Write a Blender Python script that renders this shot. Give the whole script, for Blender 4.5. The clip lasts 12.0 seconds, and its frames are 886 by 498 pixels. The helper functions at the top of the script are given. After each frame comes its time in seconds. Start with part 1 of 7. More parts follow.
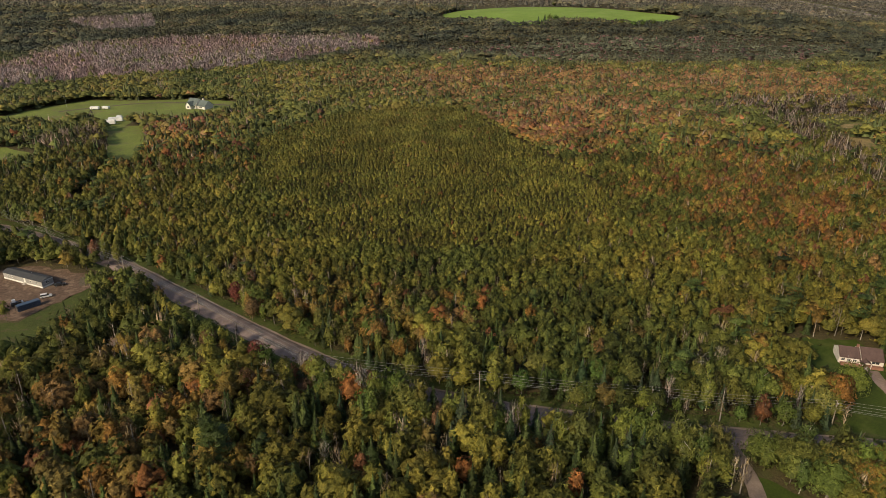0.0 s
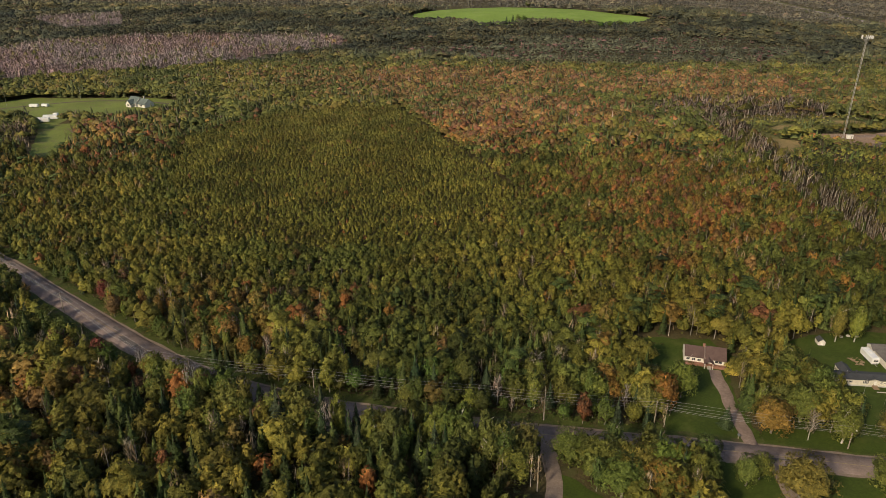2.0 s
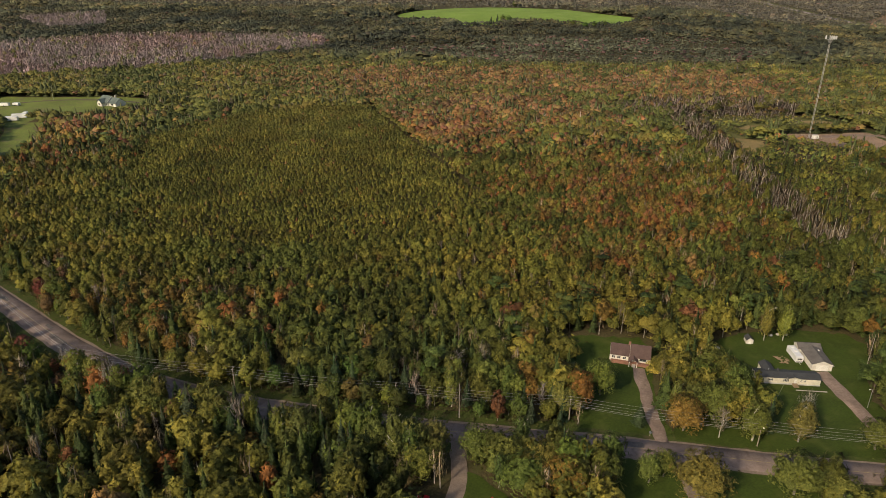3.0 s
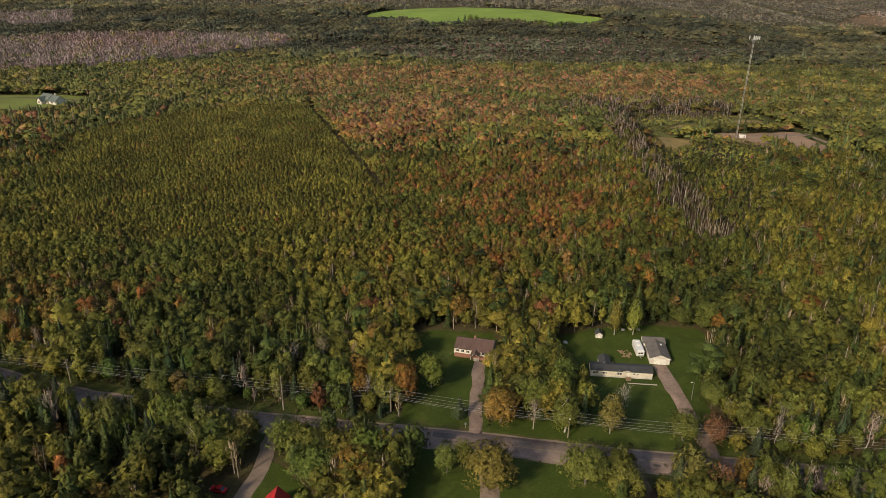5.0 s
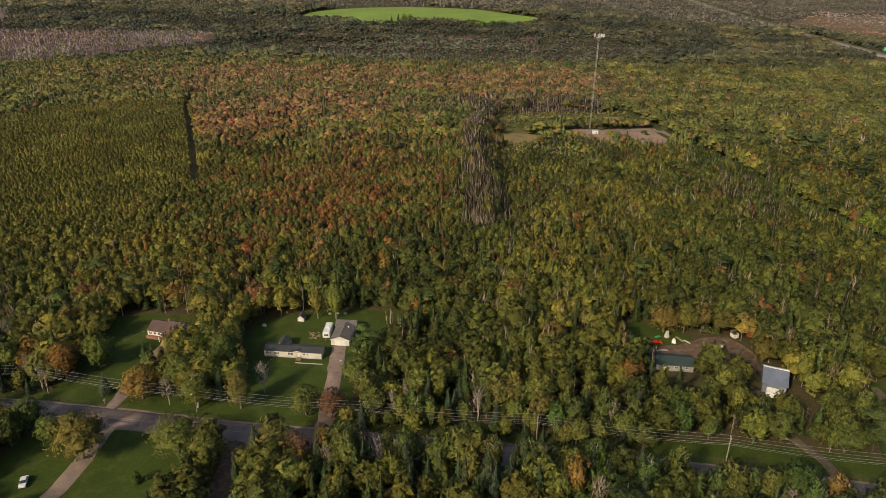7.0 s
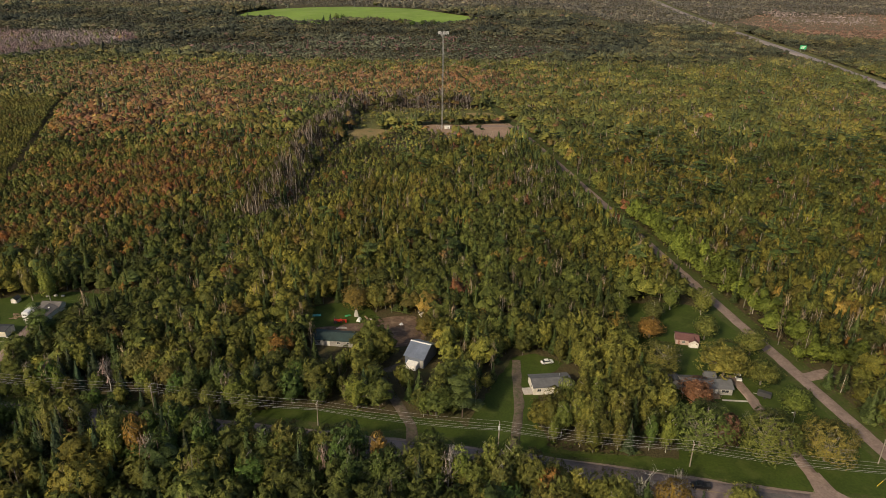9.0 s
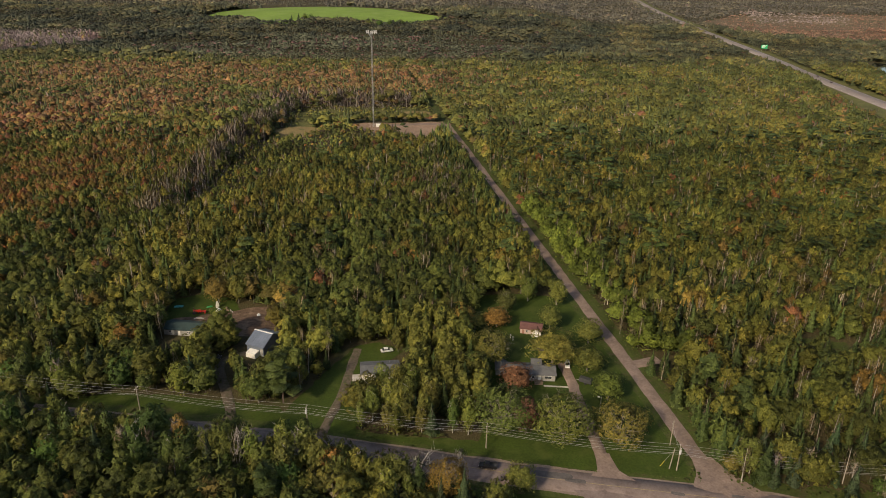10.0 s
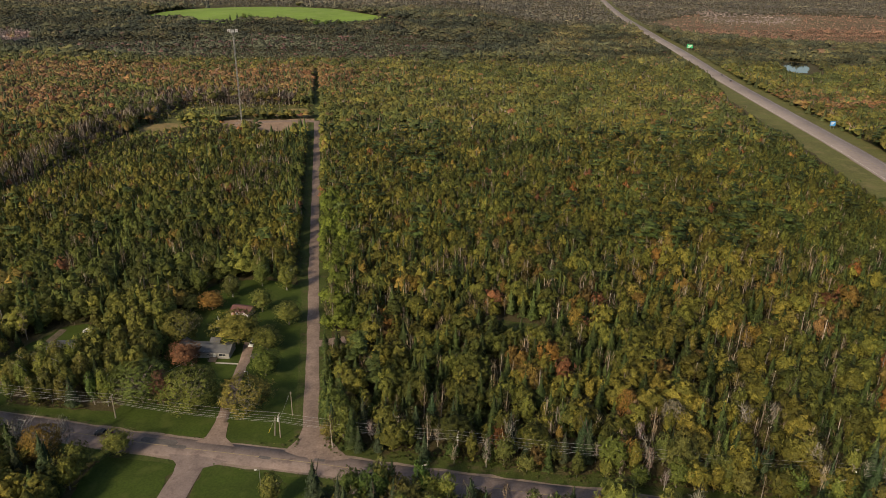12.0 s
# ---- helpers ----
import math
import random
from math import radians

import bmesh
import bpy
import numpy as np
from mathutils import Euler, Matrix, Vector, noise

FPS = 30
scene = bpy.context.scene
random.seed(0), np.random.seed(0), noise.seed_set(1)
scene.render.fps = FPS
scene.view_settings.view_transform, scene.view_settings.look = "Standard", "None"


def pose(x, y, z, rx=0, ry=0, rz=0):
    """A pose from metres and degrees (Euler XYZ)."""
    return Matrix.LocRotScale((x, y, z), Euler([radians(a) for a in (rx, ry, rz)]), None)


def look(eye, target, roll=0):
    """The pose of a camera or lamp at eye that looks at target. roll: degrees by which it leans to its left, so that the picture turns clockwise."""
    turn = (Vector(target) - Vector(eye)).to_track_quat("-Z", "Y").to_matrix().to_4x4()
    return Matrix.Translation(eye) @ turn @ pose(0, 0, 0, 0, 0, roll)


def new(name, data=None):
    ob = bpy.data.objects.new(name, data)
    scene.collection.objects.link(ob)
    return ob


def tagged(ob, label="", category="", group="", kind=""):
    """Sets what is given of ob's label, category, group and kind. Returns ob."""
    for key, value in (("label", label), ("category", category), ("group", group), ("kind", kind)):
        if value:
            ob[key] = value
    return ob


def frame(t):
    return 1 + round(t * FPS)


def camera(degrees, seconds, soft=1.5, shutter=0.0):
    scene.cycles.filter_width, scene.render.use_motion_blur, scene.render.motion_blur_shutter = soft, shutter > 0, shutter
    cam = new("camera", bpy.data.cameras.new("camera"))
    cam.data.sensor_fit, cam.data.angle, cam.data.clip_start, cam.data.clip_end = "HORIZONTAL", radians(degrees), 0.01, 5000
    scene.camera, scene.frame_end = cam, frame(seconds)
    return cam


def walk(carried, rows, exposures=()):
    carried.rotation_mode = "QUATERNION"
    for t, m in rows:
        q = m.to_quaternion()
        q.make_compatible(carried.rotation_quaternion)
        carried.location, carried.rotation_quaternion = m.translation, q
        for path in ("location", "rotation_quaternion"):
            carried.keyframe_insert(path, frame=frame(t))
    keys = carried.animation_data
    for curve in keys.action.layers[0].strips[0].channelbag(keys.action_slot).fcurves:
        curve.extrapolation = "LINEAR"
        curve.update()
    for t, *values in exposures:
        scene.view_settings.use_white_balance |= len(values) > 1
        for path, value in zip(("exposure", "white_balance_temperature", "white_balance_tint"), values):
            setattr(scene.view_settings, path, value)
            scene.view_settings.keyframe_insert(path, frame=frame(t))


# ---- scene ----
cam = camera(66.0, 12.0, 0.7)
# seconds, eye x, y, z, yaw (to the left), pitch (up), roll
ROWS = [
    (0, 2.33, -3.88, 84.8, 0.86, -22.995, 0.052),
    (0.5, 10.76, -3.76, 84.77, 0.749, -22.99, 0.162),
    (1, 19.34, -3.72, 84.74, 0.64, -22.986, 0.264),
    (1.5, 27.82, -3.78, 84.72, 0.534, -22.981, 0.358),
    (2, 36.19, -3.91, 84.7, 0.433, -22.976, 0.442),
    (2.5, 44.44, -4.12, 84.68, 0.336, -22.972, 0.518),
    (3, 52.59, -4.4, 84.67, 0.242, -22.968, 0.586),
    (3.5, 60.64, -4.75, 84.67, 0.152, -22.963, 0.647),
    (4, 68.57, -5.15, 84.67, 0.066, -22.959, 0.702),
    (4.4, 74.84, -5.52, 84.67, -0, -22.956, 0.741),
    (4.8, 81.03, -5.91, 84.68, -0.065, -22.952, 0.776),
    (5, 87.43, -6.36, 84.69, -0.13, -22.949, 0.809),
    (5.5, 105.74, -7.83, 84.72, -0.309, -22.939, 0.887),
    (6, 124.19, -9.58, 84.78, -0.477, -22.929, 0.942),
    (6.5, 141.82, -11.48, 84.86, -0.627, -22.92, 0.975),
    (7, 159.91, -13.63, 84.96, -0.771, -22.91, 0.994),
    (7.5, 179.03, -16.1, 85.09, -0.913, -22.9, 1),
    (8, 198.16, -18.73, 85.25, -1.043, -22.889, 0.995),
    (8.5, 217.28, -21.5, 85.43, -1.163, -22.879, 0.984),
    (9, 236.41, -24.36, 85.63, -1.273, -22.869, 0.968),
    (9.5, 255.07, -27.22, 85.85, -1.371, -22.859, 0.954),
    (10, 273.42, -30.06, 86.09, -1.459, -22.849, 0.944),
    (10.5, 291.82, -32.91, 86.35, -1.539, -22.839, 0.941),
    (11, 309.94, -35.65, 86.63, -1.609, -22.829, 0.947),
    (11.5, 328.81, -38.49, 86.94, -1.675, -22.819, 0.969),
    (12, 347.97, -41.32, 87.29, -1.735, -22.809, 1.009),
]
walk(cam, [(t, pose(x, y, z, 90 + pitch, 0, yaw) @ pose(0, 0, 0, 0, 0, roll)) for t, x, y, z, yaw, pitch, roll in ROWS])

# ---- light ----
SUN_FROM = Vector((-0.64, -0.77, 0.0)).normalized()
SUN_ELEVATION = radians(31)
world = bpy.data.worlds.new("sky")
scene.world = world
world.use_nodes = True
wn = world.node_tree.nodes
sky = wn.new("ShaderNodeTexSky")
sky.sky_type = "NISHITA"
sky.sun_disc = False
sky.sun_elevation = SUN_ELEVATION
sky.sun_rotation = math.atan2(SUN_FROM.x, SUN_FROM.y)
sky.dust_density, sky.air_density = 3.0, 1.2
wn["Background"].inputs["Strength"].default_value = 0.118
world.node_tree.links.new(sky.outputs["Color"], wn["Background"].inputs["Color"])
sun = new("sun", bpy.data.lights.new("sun", "SUN"))
sun.data.energy, sun.data.angle, sun.data.color = 4.2, radians(5.0), (1.0, 0.82, 0.57)
to_sun = SUN_FROM * math.cos(SUN_ELEVATION) + Vector((0, 0, math.sin(SUN_ELEVATION)))
sun.matrix_world = look(to_sun * 300, (0, 0, 0))
scene.view_settings.exposure = 0.0

# ---- materials ----


def material(name, rough=0.8, metal=0.0, spec=0.3):
    m = bpy.data.materials.new(name)
    m.use_nodes = True
    b = m.node_tree.nodes["Principled BSDF"]
    b.inputs["Roughness"].default_value = rough
    b.inputs["Metallic"].default_value = metal
    b.inputs["Specular IOR Level"].default_value = spec
    return m, m.node_tree.nodes, m.node_tree.links, b


def noisy(n, l, scale, detail=4.0, coords=None, rough=0.6):
    t = n.new("ShaderNodeTexNoise")
    t.inputs["Scale"].default_value, t.inputs["Detail"].default_value, t.inputs["Roughness"].default_value = scale, detail, rough
    if coords is not None:
        l.new(coords, t.inputs["Vector"])
    return t.outputs["Fac"]


def ramp(n, l, fac, stops):
    r = n.new("ShaderNodeValToRGB")
    while len(r.color_ramp.elements) < len(stops):
        r.color_ramp.elements.new(0.5)
    for e, (p, c) in zip(r.color_ramp.elements, stops):
        e.position, e.color = p, (*c, 1)
    l.new(fac, r.inputs["Fac"])
    return r.outputs["Color"]


def mixed(n, l, fac, a, b, mode="MIX"):
    m = n.new("ShaderNodeMix")
    m.data_type, m.blend_type = "RGBA", mode
    for socket, v in ((m.inputs[0], fac), (m.inputs[6], a), (m.inputs[7], b)):
        if isinstance(v, (int, float)):
            socket.default_value = v
        elif isinstance(v, tuple):
            socket.default_value = (*v, 1)
        else:
            l.new(v, socket)
    return m.outputs[2]


def bumped(n, l, b, height, strength, distance):
    u = n.new("ShaderNodeBump")
    u.inputs["Strength"].default_value, u.inputs["Distance"].default_value = strength, distance
    l.new(height, u.inputs["Height"])
    l.new(u.outputs["Normal"], b.inputs["Normal"])


def world_coords(n):
    return n.new("ShaderNodeNewGeometry").outputs["Position"]


def surface(name, low, high, fine, broad, rough=0.85, metal=0.0, bump=0.3, depth=0.02, spec=0.25, dirt=None):
    """Two-scale variation between two colours, with fine relief; dirt: a third colour in broad stains."""
    m, n, l, b = material(name, rough, metal, spec)
    at = world_coords(n)
    f = noisy(n, l, fine, 5, at)
    col = ramp(n, l, f, [(0.3, low), (0.7, high)])
    g = noisy(n, l, broad, 3, at)
    shade = ramp(n, l, g, [(0.3, (0.78, 0.78, 0.78)), (0.7, (1.12, 1.12, 1.12))])
    col = mixed(n, l, 1.0, col, shade, "MULTIPLY")
    if dirt:
        k = n.new("ShaderNodeMapRange")
        k.inputs["From Min"].default_value, k.inputs["From Max"].default_value = 0.52, 0.68
        l.new(noisy(n, l, broad * 2.3, 5, at), k.inputs["Value"])
        col = mixed(n, l, k.outputs["Result"], col, dirt)
    l.new(col, b.inputs["Base Color"])
    bumped(n, l, b, f, bump, depth)
    return m


def foliage(name, source, ragged, uneven=1.0):
    """Leaves: the colour comes from the object ("object") or from the mesh's tint ("tint"), and varies spray by spray; ragged: gaps between the leaves."""
    m, n, l, b = material(name, 0.7, 0.0, 0.2)
    if source == "object":
        base = n.new("ShaderNodeObjectInfo").outputs["Color"]
    else:
        a = n.new("ShaderNodeAttribute")
        a.attribute_name = "tint"
        base = a.outputs["Color"]
    geo = n.new("ShaderNodeNewGeometry")
    vary = ramp(n, l, geo.outputs["Random Per Island"], [(0.0, (0.62, 0.66, 0.70)), (0.55, (1.0, 1.0, 1.0)), (1.0, (1.40, 1.33, 1.25))])
    col = mixed(n, l, uneven, base, vary, "MULTIPLY")
    fine = ramp(n, l, noisy(n, l, 3.0, 3, geo.outputs["Position"]), [(0.3, (0.62, 0.64, 0.68)), (0.7, (1.36, 1.32, 1.27))])
    col = mixed(n, l, 1.0, col, fine, "MULTIPLY")
    l.new(col, b.inputs["Base Color"])
    way = n.new("ShaderNodeAttribute")
    way.attribute_name = "way"
    turned = n.new("ShaderNodeVectorTransform")
    turned.vector_type, turned.convert_from, turned.convert_to = "NORMAL", "OBJECT", "WORLD"
    l.new(way.outputs["Vector"], turned.inputs[0])
    # leaves turned this way and that, in bunches and singly
    rough_ways = turned.outputs[0]
    for scale, much in ((1.3, 1.3 * uneven), (5.0, 1.5 * uneven)):
        t = n.new("ShaderNodeTexNoise")
        t.inputs["Scale"].default_value, t.inputs["Detail"].default_value = scale, 1.0
        l.new(geo.outputs["Position"], t.inputs["Vector"])
        off = n.new("ShaderNodeVectorMath")
        off.operation = "MULTIPLY_ADD"
        off.inputs[1].default_value, off.inputs[2].default_value = (much,) * 3, (-0.5 * much,) * 3
        l.new(t.outputs["Color"], off.inputs[0])
        plus = n.new("ShaderNodeVectorMath")
        plus.operation = "ADD"
        l.new(rough_ways, plus.inputs[0])
        l.new(off.outputs[0], plus.inputs[1])
        rough_ways = plus.outputs[0]
    unit = n.new("ShaderNodeVectorMath")
    unit.operation = "NORMALIZE"
    l.new(rough_ways, unit.inputs[0])
    l.new(unit.outputs[0], b.inputs["Normal"])
    t = n.new("ShaderNodeBsdfTranslucent")
    l.new(unit.outputs[0], t.inputs["Normal"])
    l.new(col, t.inputs["Color"])
    mix = n.new("ShaderNodeMixShader")
    mix.inputs[0].default_value = 0.22
    l.new(b.outputs[0], mix.inputs[1])
    l.new(t.outputs[0], mix.inputs[2])
    last = mix
    if ragged:
        hole = n.new("ShaderNodeMath")
        hole.operation = "GREATER_THAN"
        hole.inputs[1].default_value = ragged
        l.new(noisy(n, l, 5.5, 2, geo.outputs["Position"], 0.7), hole.inputs[0])
        clear = n.new("ShaderNodeBsdfTransparent")
        last = n.new("ShaderNodeMixShader")
        l.new(hole.outputs[0], last.inputs[0])
        l.new(mix.outputs[0], last.inputs[1])
        l.new(clear.outputs[0], last.inputs[2])
    l.new(last.outputs[0], n["Material Output"].inputs["Surface"])
    return m


def tinted_bark(name):
    m, n, l, b = material(name, 0.9, 0.0, 0.1)
    a = n.new("ShaderNodeAttribute")
    a.attribute_name = "tint"
    f = noisy(n, l, 2.5, 4, world_coords(n))
    l.new(mixed(n, l, 1.0, a.outputs["Color"], ramp(n, l, f, [(0.3, (0.6, 0.6, 0.6)), (0.7, (1.3, 1.3, 1.3))]), "MULTIPLY"), b.inputs["Base Color"])
    return m


LEAVES = foliage("leaves", "object", 0.55)
WOOD_LEAVES = foliage("woodland_leaves", "tint", 0, 0.55)
NEAR_LEAVES = foliage("roadside_leaves", "tint", 0.55)
WOOD_BARK = tinted_bark("woodland_bark")
BARK_GREY = surface("grey_bark", (0.10, 0.09, 0.075), (0.21, 0.19, 0.165), 6, 1.2, 0.95)
BARK_PALE = surface("pale_bark", (0.22, 0.20, 0.17), (0.46, 0.43, 0.38), 5, 1.0, 0.9)
BARK_TAN = surface("tan_twig_bark", (0.17, 0.145, 0.11), (0.32, 0.28, 0.22), 5, 1.0, 0.9)
BARK_DARK = surface("dark_bark", (0.04, 0.032, 0.024), (0.10, 0.08, 0.06), 6, 1.2, 0.95)

# ---- plan ----


def smooth(u):
    u = np.clip(u, 0, 1)
    return u * u * (3 - 2 * u)


def rise(x, y):
    """Height of the land: flat, but for a broad hill far off under the hay field."""
    return 20.0 * smooth((y - 600) / 430) * (1 - smooth((x - 400) / 160))


MAIN_ROAD = [(-260, 246), (-205, 228), (-150, 210), (-111, 190), (-92, 177.6), (-76, 165), (-58.5, 151.6), (-46, 142), (-33, 132.5),
             (-15, 121.5), (5, 113.8), (28, 108.3), (52, 104.4), (78, 101.2), (98, 98.6), (119, 95.2), (150, 91.5), (184.5, 87.6),
             (229.5, 80.3), (260, 75), (293, 67.8), (328, 61.6), (355, 56), (400, 48), (460, 38), (540, 26)]
GRAVEL_ROAD = [(327.2, 61.8), (325.7, 70), (323.7, 84), (320.4, 108), (315.7, 140), (304.7, 218), (290, 322), (284.6, 358)]
GRASS_TRACK = [(284.6, 358), (275, 424), (265.7, 487), (256, 552)]
SIDE_ROAD = [(305.3, 65.4), (304.2, 55), (303.2, 40), (302, 20)]
HIGHWAY = [(520, -60), (545, 130), (556, 215), (564.5, 268), (570.1, 304), (577.7, 365), (588.1, 450), (601.8, 556), (617, 650), (631.6, 744),
           (649, 870), (666, 986), (690, 1150), (712, 1290), (760, 1560), (812, 1830), (850, 2050)]


def curve_points(pts, step):
    """A smooth line through the points, at even steps."""
    p = np.array(pts, float)
    ext = np.vstack([2 * p[0] - p[1], p, 2 * p[-1] - p[-2]])
    out = []
    for i in range(1, len(ext) - 2):
        a, b, c, d = ext[i - 1 : i + 3]
        count = max(2, int(np.linalg.norm(c - b) / step))
        for u in np.arange(count) / count:
            out.append(0.5 * (2 * b + (c - a) * u + (2 * a - 5 * b + 4 * c - d) * u**2 + (3 * b - a - 3 * c + d) * u**3))
    out.append(p[-1])
    return np.array(out)


def away(x, y, line):
    """Distance of the places (x, y) from a line of points."""
    best = np.full(np.shape(x), 1e9)
    for (ax, ay), (bx, by) in zip(line[:-1], line[1:]):
        dx, dy = bx - ax, by - ay
        u = np.clip(((x - ax) * dx + (y - ay) * dy) / (dx * dx + dy * dy + 1e-9), 0, 1)
        best = np.minimum(best, np.hypot(x - ax - u * dx, y - ay - u * dy))
    return best


def inside(x, y, poly):
    hit = np.zeros(np.shape(x), bool)
    for (ax, ay), (bx, by) in zip(poly, poly[1:] + poly[:1]):
        cross = ((ay > y) != (by > y)) & (x < (bx - ax) * (y - ay) / (by - ay + 1e-12) + ax)
        hit ^= cross
    return hit


LAWNS = [
    [(197, 88.6), (205, 94), (219, 93), (232, 90.5), (243, 89), (246, 82), (228, 84), (208, 87)],
    [(79, 102.5), (80, 112), (82, 124), (78.5, 139), (86, 142), (100, 141), (103, 133), (98, 122), (96.8, 108), (97, 101)],
    [(97.5, 100.8), (98, 106), (104, 110), (112, 118), (114.5, 128), (116, 139), (126, 144), (140, 146), (152, 144), (155, 138), (148, 128),
     (143, 116), (143, 104), (148, 97.5), (132, 98)],
    [(205, 126), (205, 138), (213, 141), (221, 138), (224, 130), (222, 124), (214, 123)],
    [(242, 82), (246, 92), (252, 104), (256, 113), (262, 115), (268, 111), (262, 104), (258, 92), (260, 79.5)],
    [(260, 79.5), (284, 78), (286, 95), (284, 110), (284, 132), (290, 141), (302, 142), (312, 138), (314.5, 126), (318.5, 100), (322.5, 70), (321, 67.5), (300, 70)],
    [(84, 97.5), (96, 95), (118, 91.6), (117, 82), (114, 70), (80, 72), (81, 86)],
    [(57, 93), (60, 91), (64, 86), (64, 78), (54, 78), (55, 88)],
    [(288, 63.5), (302, 61.8), (301, 50), (300, 40), (288, 44), (286, 58)],
    [(307.5, 61), (328, 57.5), (329, 44), (306, 40)],
]
GROVES = [[(260, 81), (284, 78.5), (286, 92), (287, 98), (281, 107), (279, 124), (270, 124), (266, 109), (260, 96)],
          [(104.5, 105), (118, 102.5), (118, 117), (112, 127), (107.5, 123), (105.5, 112)]]
DIRT_YARD = [(-131, 178), (-122, 181), (-108, 176), (-101, 177), (-99, 166), (-104, 156), (-108, 147), (-122, 148), (-140, 160)]
JUNK_YARD = [(208, 123), (208, 127), (221, 130), (227, 133), (233, 133), (236, 126), (235, 118), (224, 118), (213, 120)]
SAND_YARD = [(228, 355), (237, 360), (262, 361), (284, 366), (290, 352), (281, 331), (272, 311), (262, 313), (256, 329), (244, 336), (233, 344)]
SAND_PADS = [[(188, 342), (203, 349), (216, 344), (211, 326), (200, 318), (191, 326)]]
YELLOW_GRASS = [[(252, 372), (258, 392), (270, 396), (280, 384), (278, 370), (266, 368)], [(214, 372), (222, 380), (238, 378), (240, 370), (226, 366)]]
FIELD = [(-18, 896), (-10, 945), (8, 985), (60, 1038), (112, 1068), (160, 1064), (215, 1040), (246, 985), (300, 925), (264, 878), (216, 866), (186, 880), (160, 905),
         (129, 880), (104, 850), (72, 850), (40, 886)]
LEFT_CLEARING = [(-262, 392), (-252, 416), (-236, 440), (-200, 440), (-168, 446), (-133, 436), (-140, 424), (-175, 412), (-186, 396), (-180, 376), (-176, 358),
                 (-184, 354), (-196, 372), (-222, 384)]
NECK = [(-190, 366), (-170, 368), (-151, 332), (-143, 304), (-136, 282), (-147, 277), (-156, 296), (-176, 340)]
GREY_CLUMP = [(-212, 322), (-184, 351), (-159, 307), (-177, 298)]
LEFT_MEADOW = [(-250, 314), (-215, 318), (-192, 306), (-205, 296), (-250, 296)]
FRONT_CLEAR = [[(-142, 160), (-122, 147), (-108, 146), (-99, 166), (-91, 152), (-95, 126), (-115, 121), (-140, 130)], [(-190, 396), (-176, 413), (-134, 426), (-128, 400), (-150, 380), (-176, 376)], [(-262, 392), (-222, 385), (-205, 368), (-240, 366), (-270, 378)],
               NECK, [(-250, 297), (-192, 306), (-180, 286), (-235, 272)]]
LOW_SCRUB = [(183, 205), (186, 250), (189, 300), (196, 335), (226, 352), (246, 336), (252, 318), (235, 300), (222, 270), (210, 238), (198, 212)]
MAST_SCRUB = [(196, 338), (226, 362), (284, 372), (281, 404), (240, 408), (200, 402), (190, 370)]
HEATH = [(-40, 690), (60, 720), (160, 760), (330, 780), (400, 700), (300, 610), (150, 600), (20, 640)]
PLANTATION = [(10, 412), (36, 336), (68, 246), (58, 224), (26, 194), (-5, 188), (-42, 198), (-72, 250), (-95, 318), (-64, 388)]
GREY_EDGE = [(168, 196), (187, 196), (189, 300), (191, 340), (202, 384), (264, 403), (264, 428), (196, 406), (176, 352), (170, 280)]
GULLY = [(-148, 284), (-143, 258), (-138, 234)]
CUT_LINE = [(2, 430), (9.4, 399), (32.7, 336), (64.8, 247.7)]
GREY_WOOD = [(-345, 470), (-366, 560), (-378, 630), (-372, 682), (-293, 734), (-190, 748), (-76, 742), (-70, 694), (-125, 646), (-175, 567), (-238, 528), (-296, 483), (-310, 452)]
GREY_STAND = [(-462, 850), (-378, 900), (-346, 826), (-402, 806)]
POND = [(676, 580), (684, 604), (698, 634), (718, 660), (726, 642), (712, 612), (694, 582)]
POND_CLEAR = [(666, 562), (680, 610), (716, 666), (732, 646), (718, 606), (700, 556), (682, 548)]
BROWN_MARSH = [(700, 938), (705, 1121), (844, 1300), (1100, 1400), (1330, 1250), (1040, 900), (920, 822), (777, 848)]
PALE_STAND = [(887, 1386), (1060, 1301), (944, 1094), (809, 1124)]
CLEARINGS = [[(360, 112), (368, 118), (378, 116), (379, 109), (368, 106)], [(424, 107), (430, 114), (441, 112), (442, 106)]]
DRIVES = {
    "bungalow": ([(94.6, 98.8), (94.8, 108.7), (96.1, 123.6), (96.6, 127.5)], 1.15),
    "garage": ([(138.0, 93.5), (138.6, 99), (138.2, 108), (138.0, 115.7), (137.4, 127)], 1.5),
    "south": ([(96.6, 96), (96.3, 86.5), (95.6, 79.5), (94, 70)], 1.5),
    "south_gravel": ([(122.3, 93), (122.8, 90), (123.3, 80), (124, 70)], 1.6),
    "barn": ([(233.0, 80.5), (233.2, 87), (228.5, 98.3), (226, 106), (231, 110)], 1.0),
    "white_house": ([(252.5, 77.5), (254, 86), (255.5, 94), (256.2, 104), (257, 112)], 0.9),
    "grey_house": ([(307.0, 66.5), (307.0, 72), (306.3, 84), (305.7, 100), (305, 106)], 1.1),
    "far_farm": ([(-236, 404), (-217, 418), (-197, 430), (-168, 433), (-141, 426), (-120, 424)], 1.5),
    "far_west": ([(55.4, 102), (55.4, 96), (55.5, 91), (54, 84), (51, 74)], 1.35),
    "lay_by": ([(320.5, 105), (324, 106), (328.5, 107.5)], 1.5),
    "dirt_yard": ([(-88, 173), (-96, 173), (-104, 170)], 2.6),
    "tower": ([(284.8, 357), (270, 358), (252, 354)], 2.2),
}

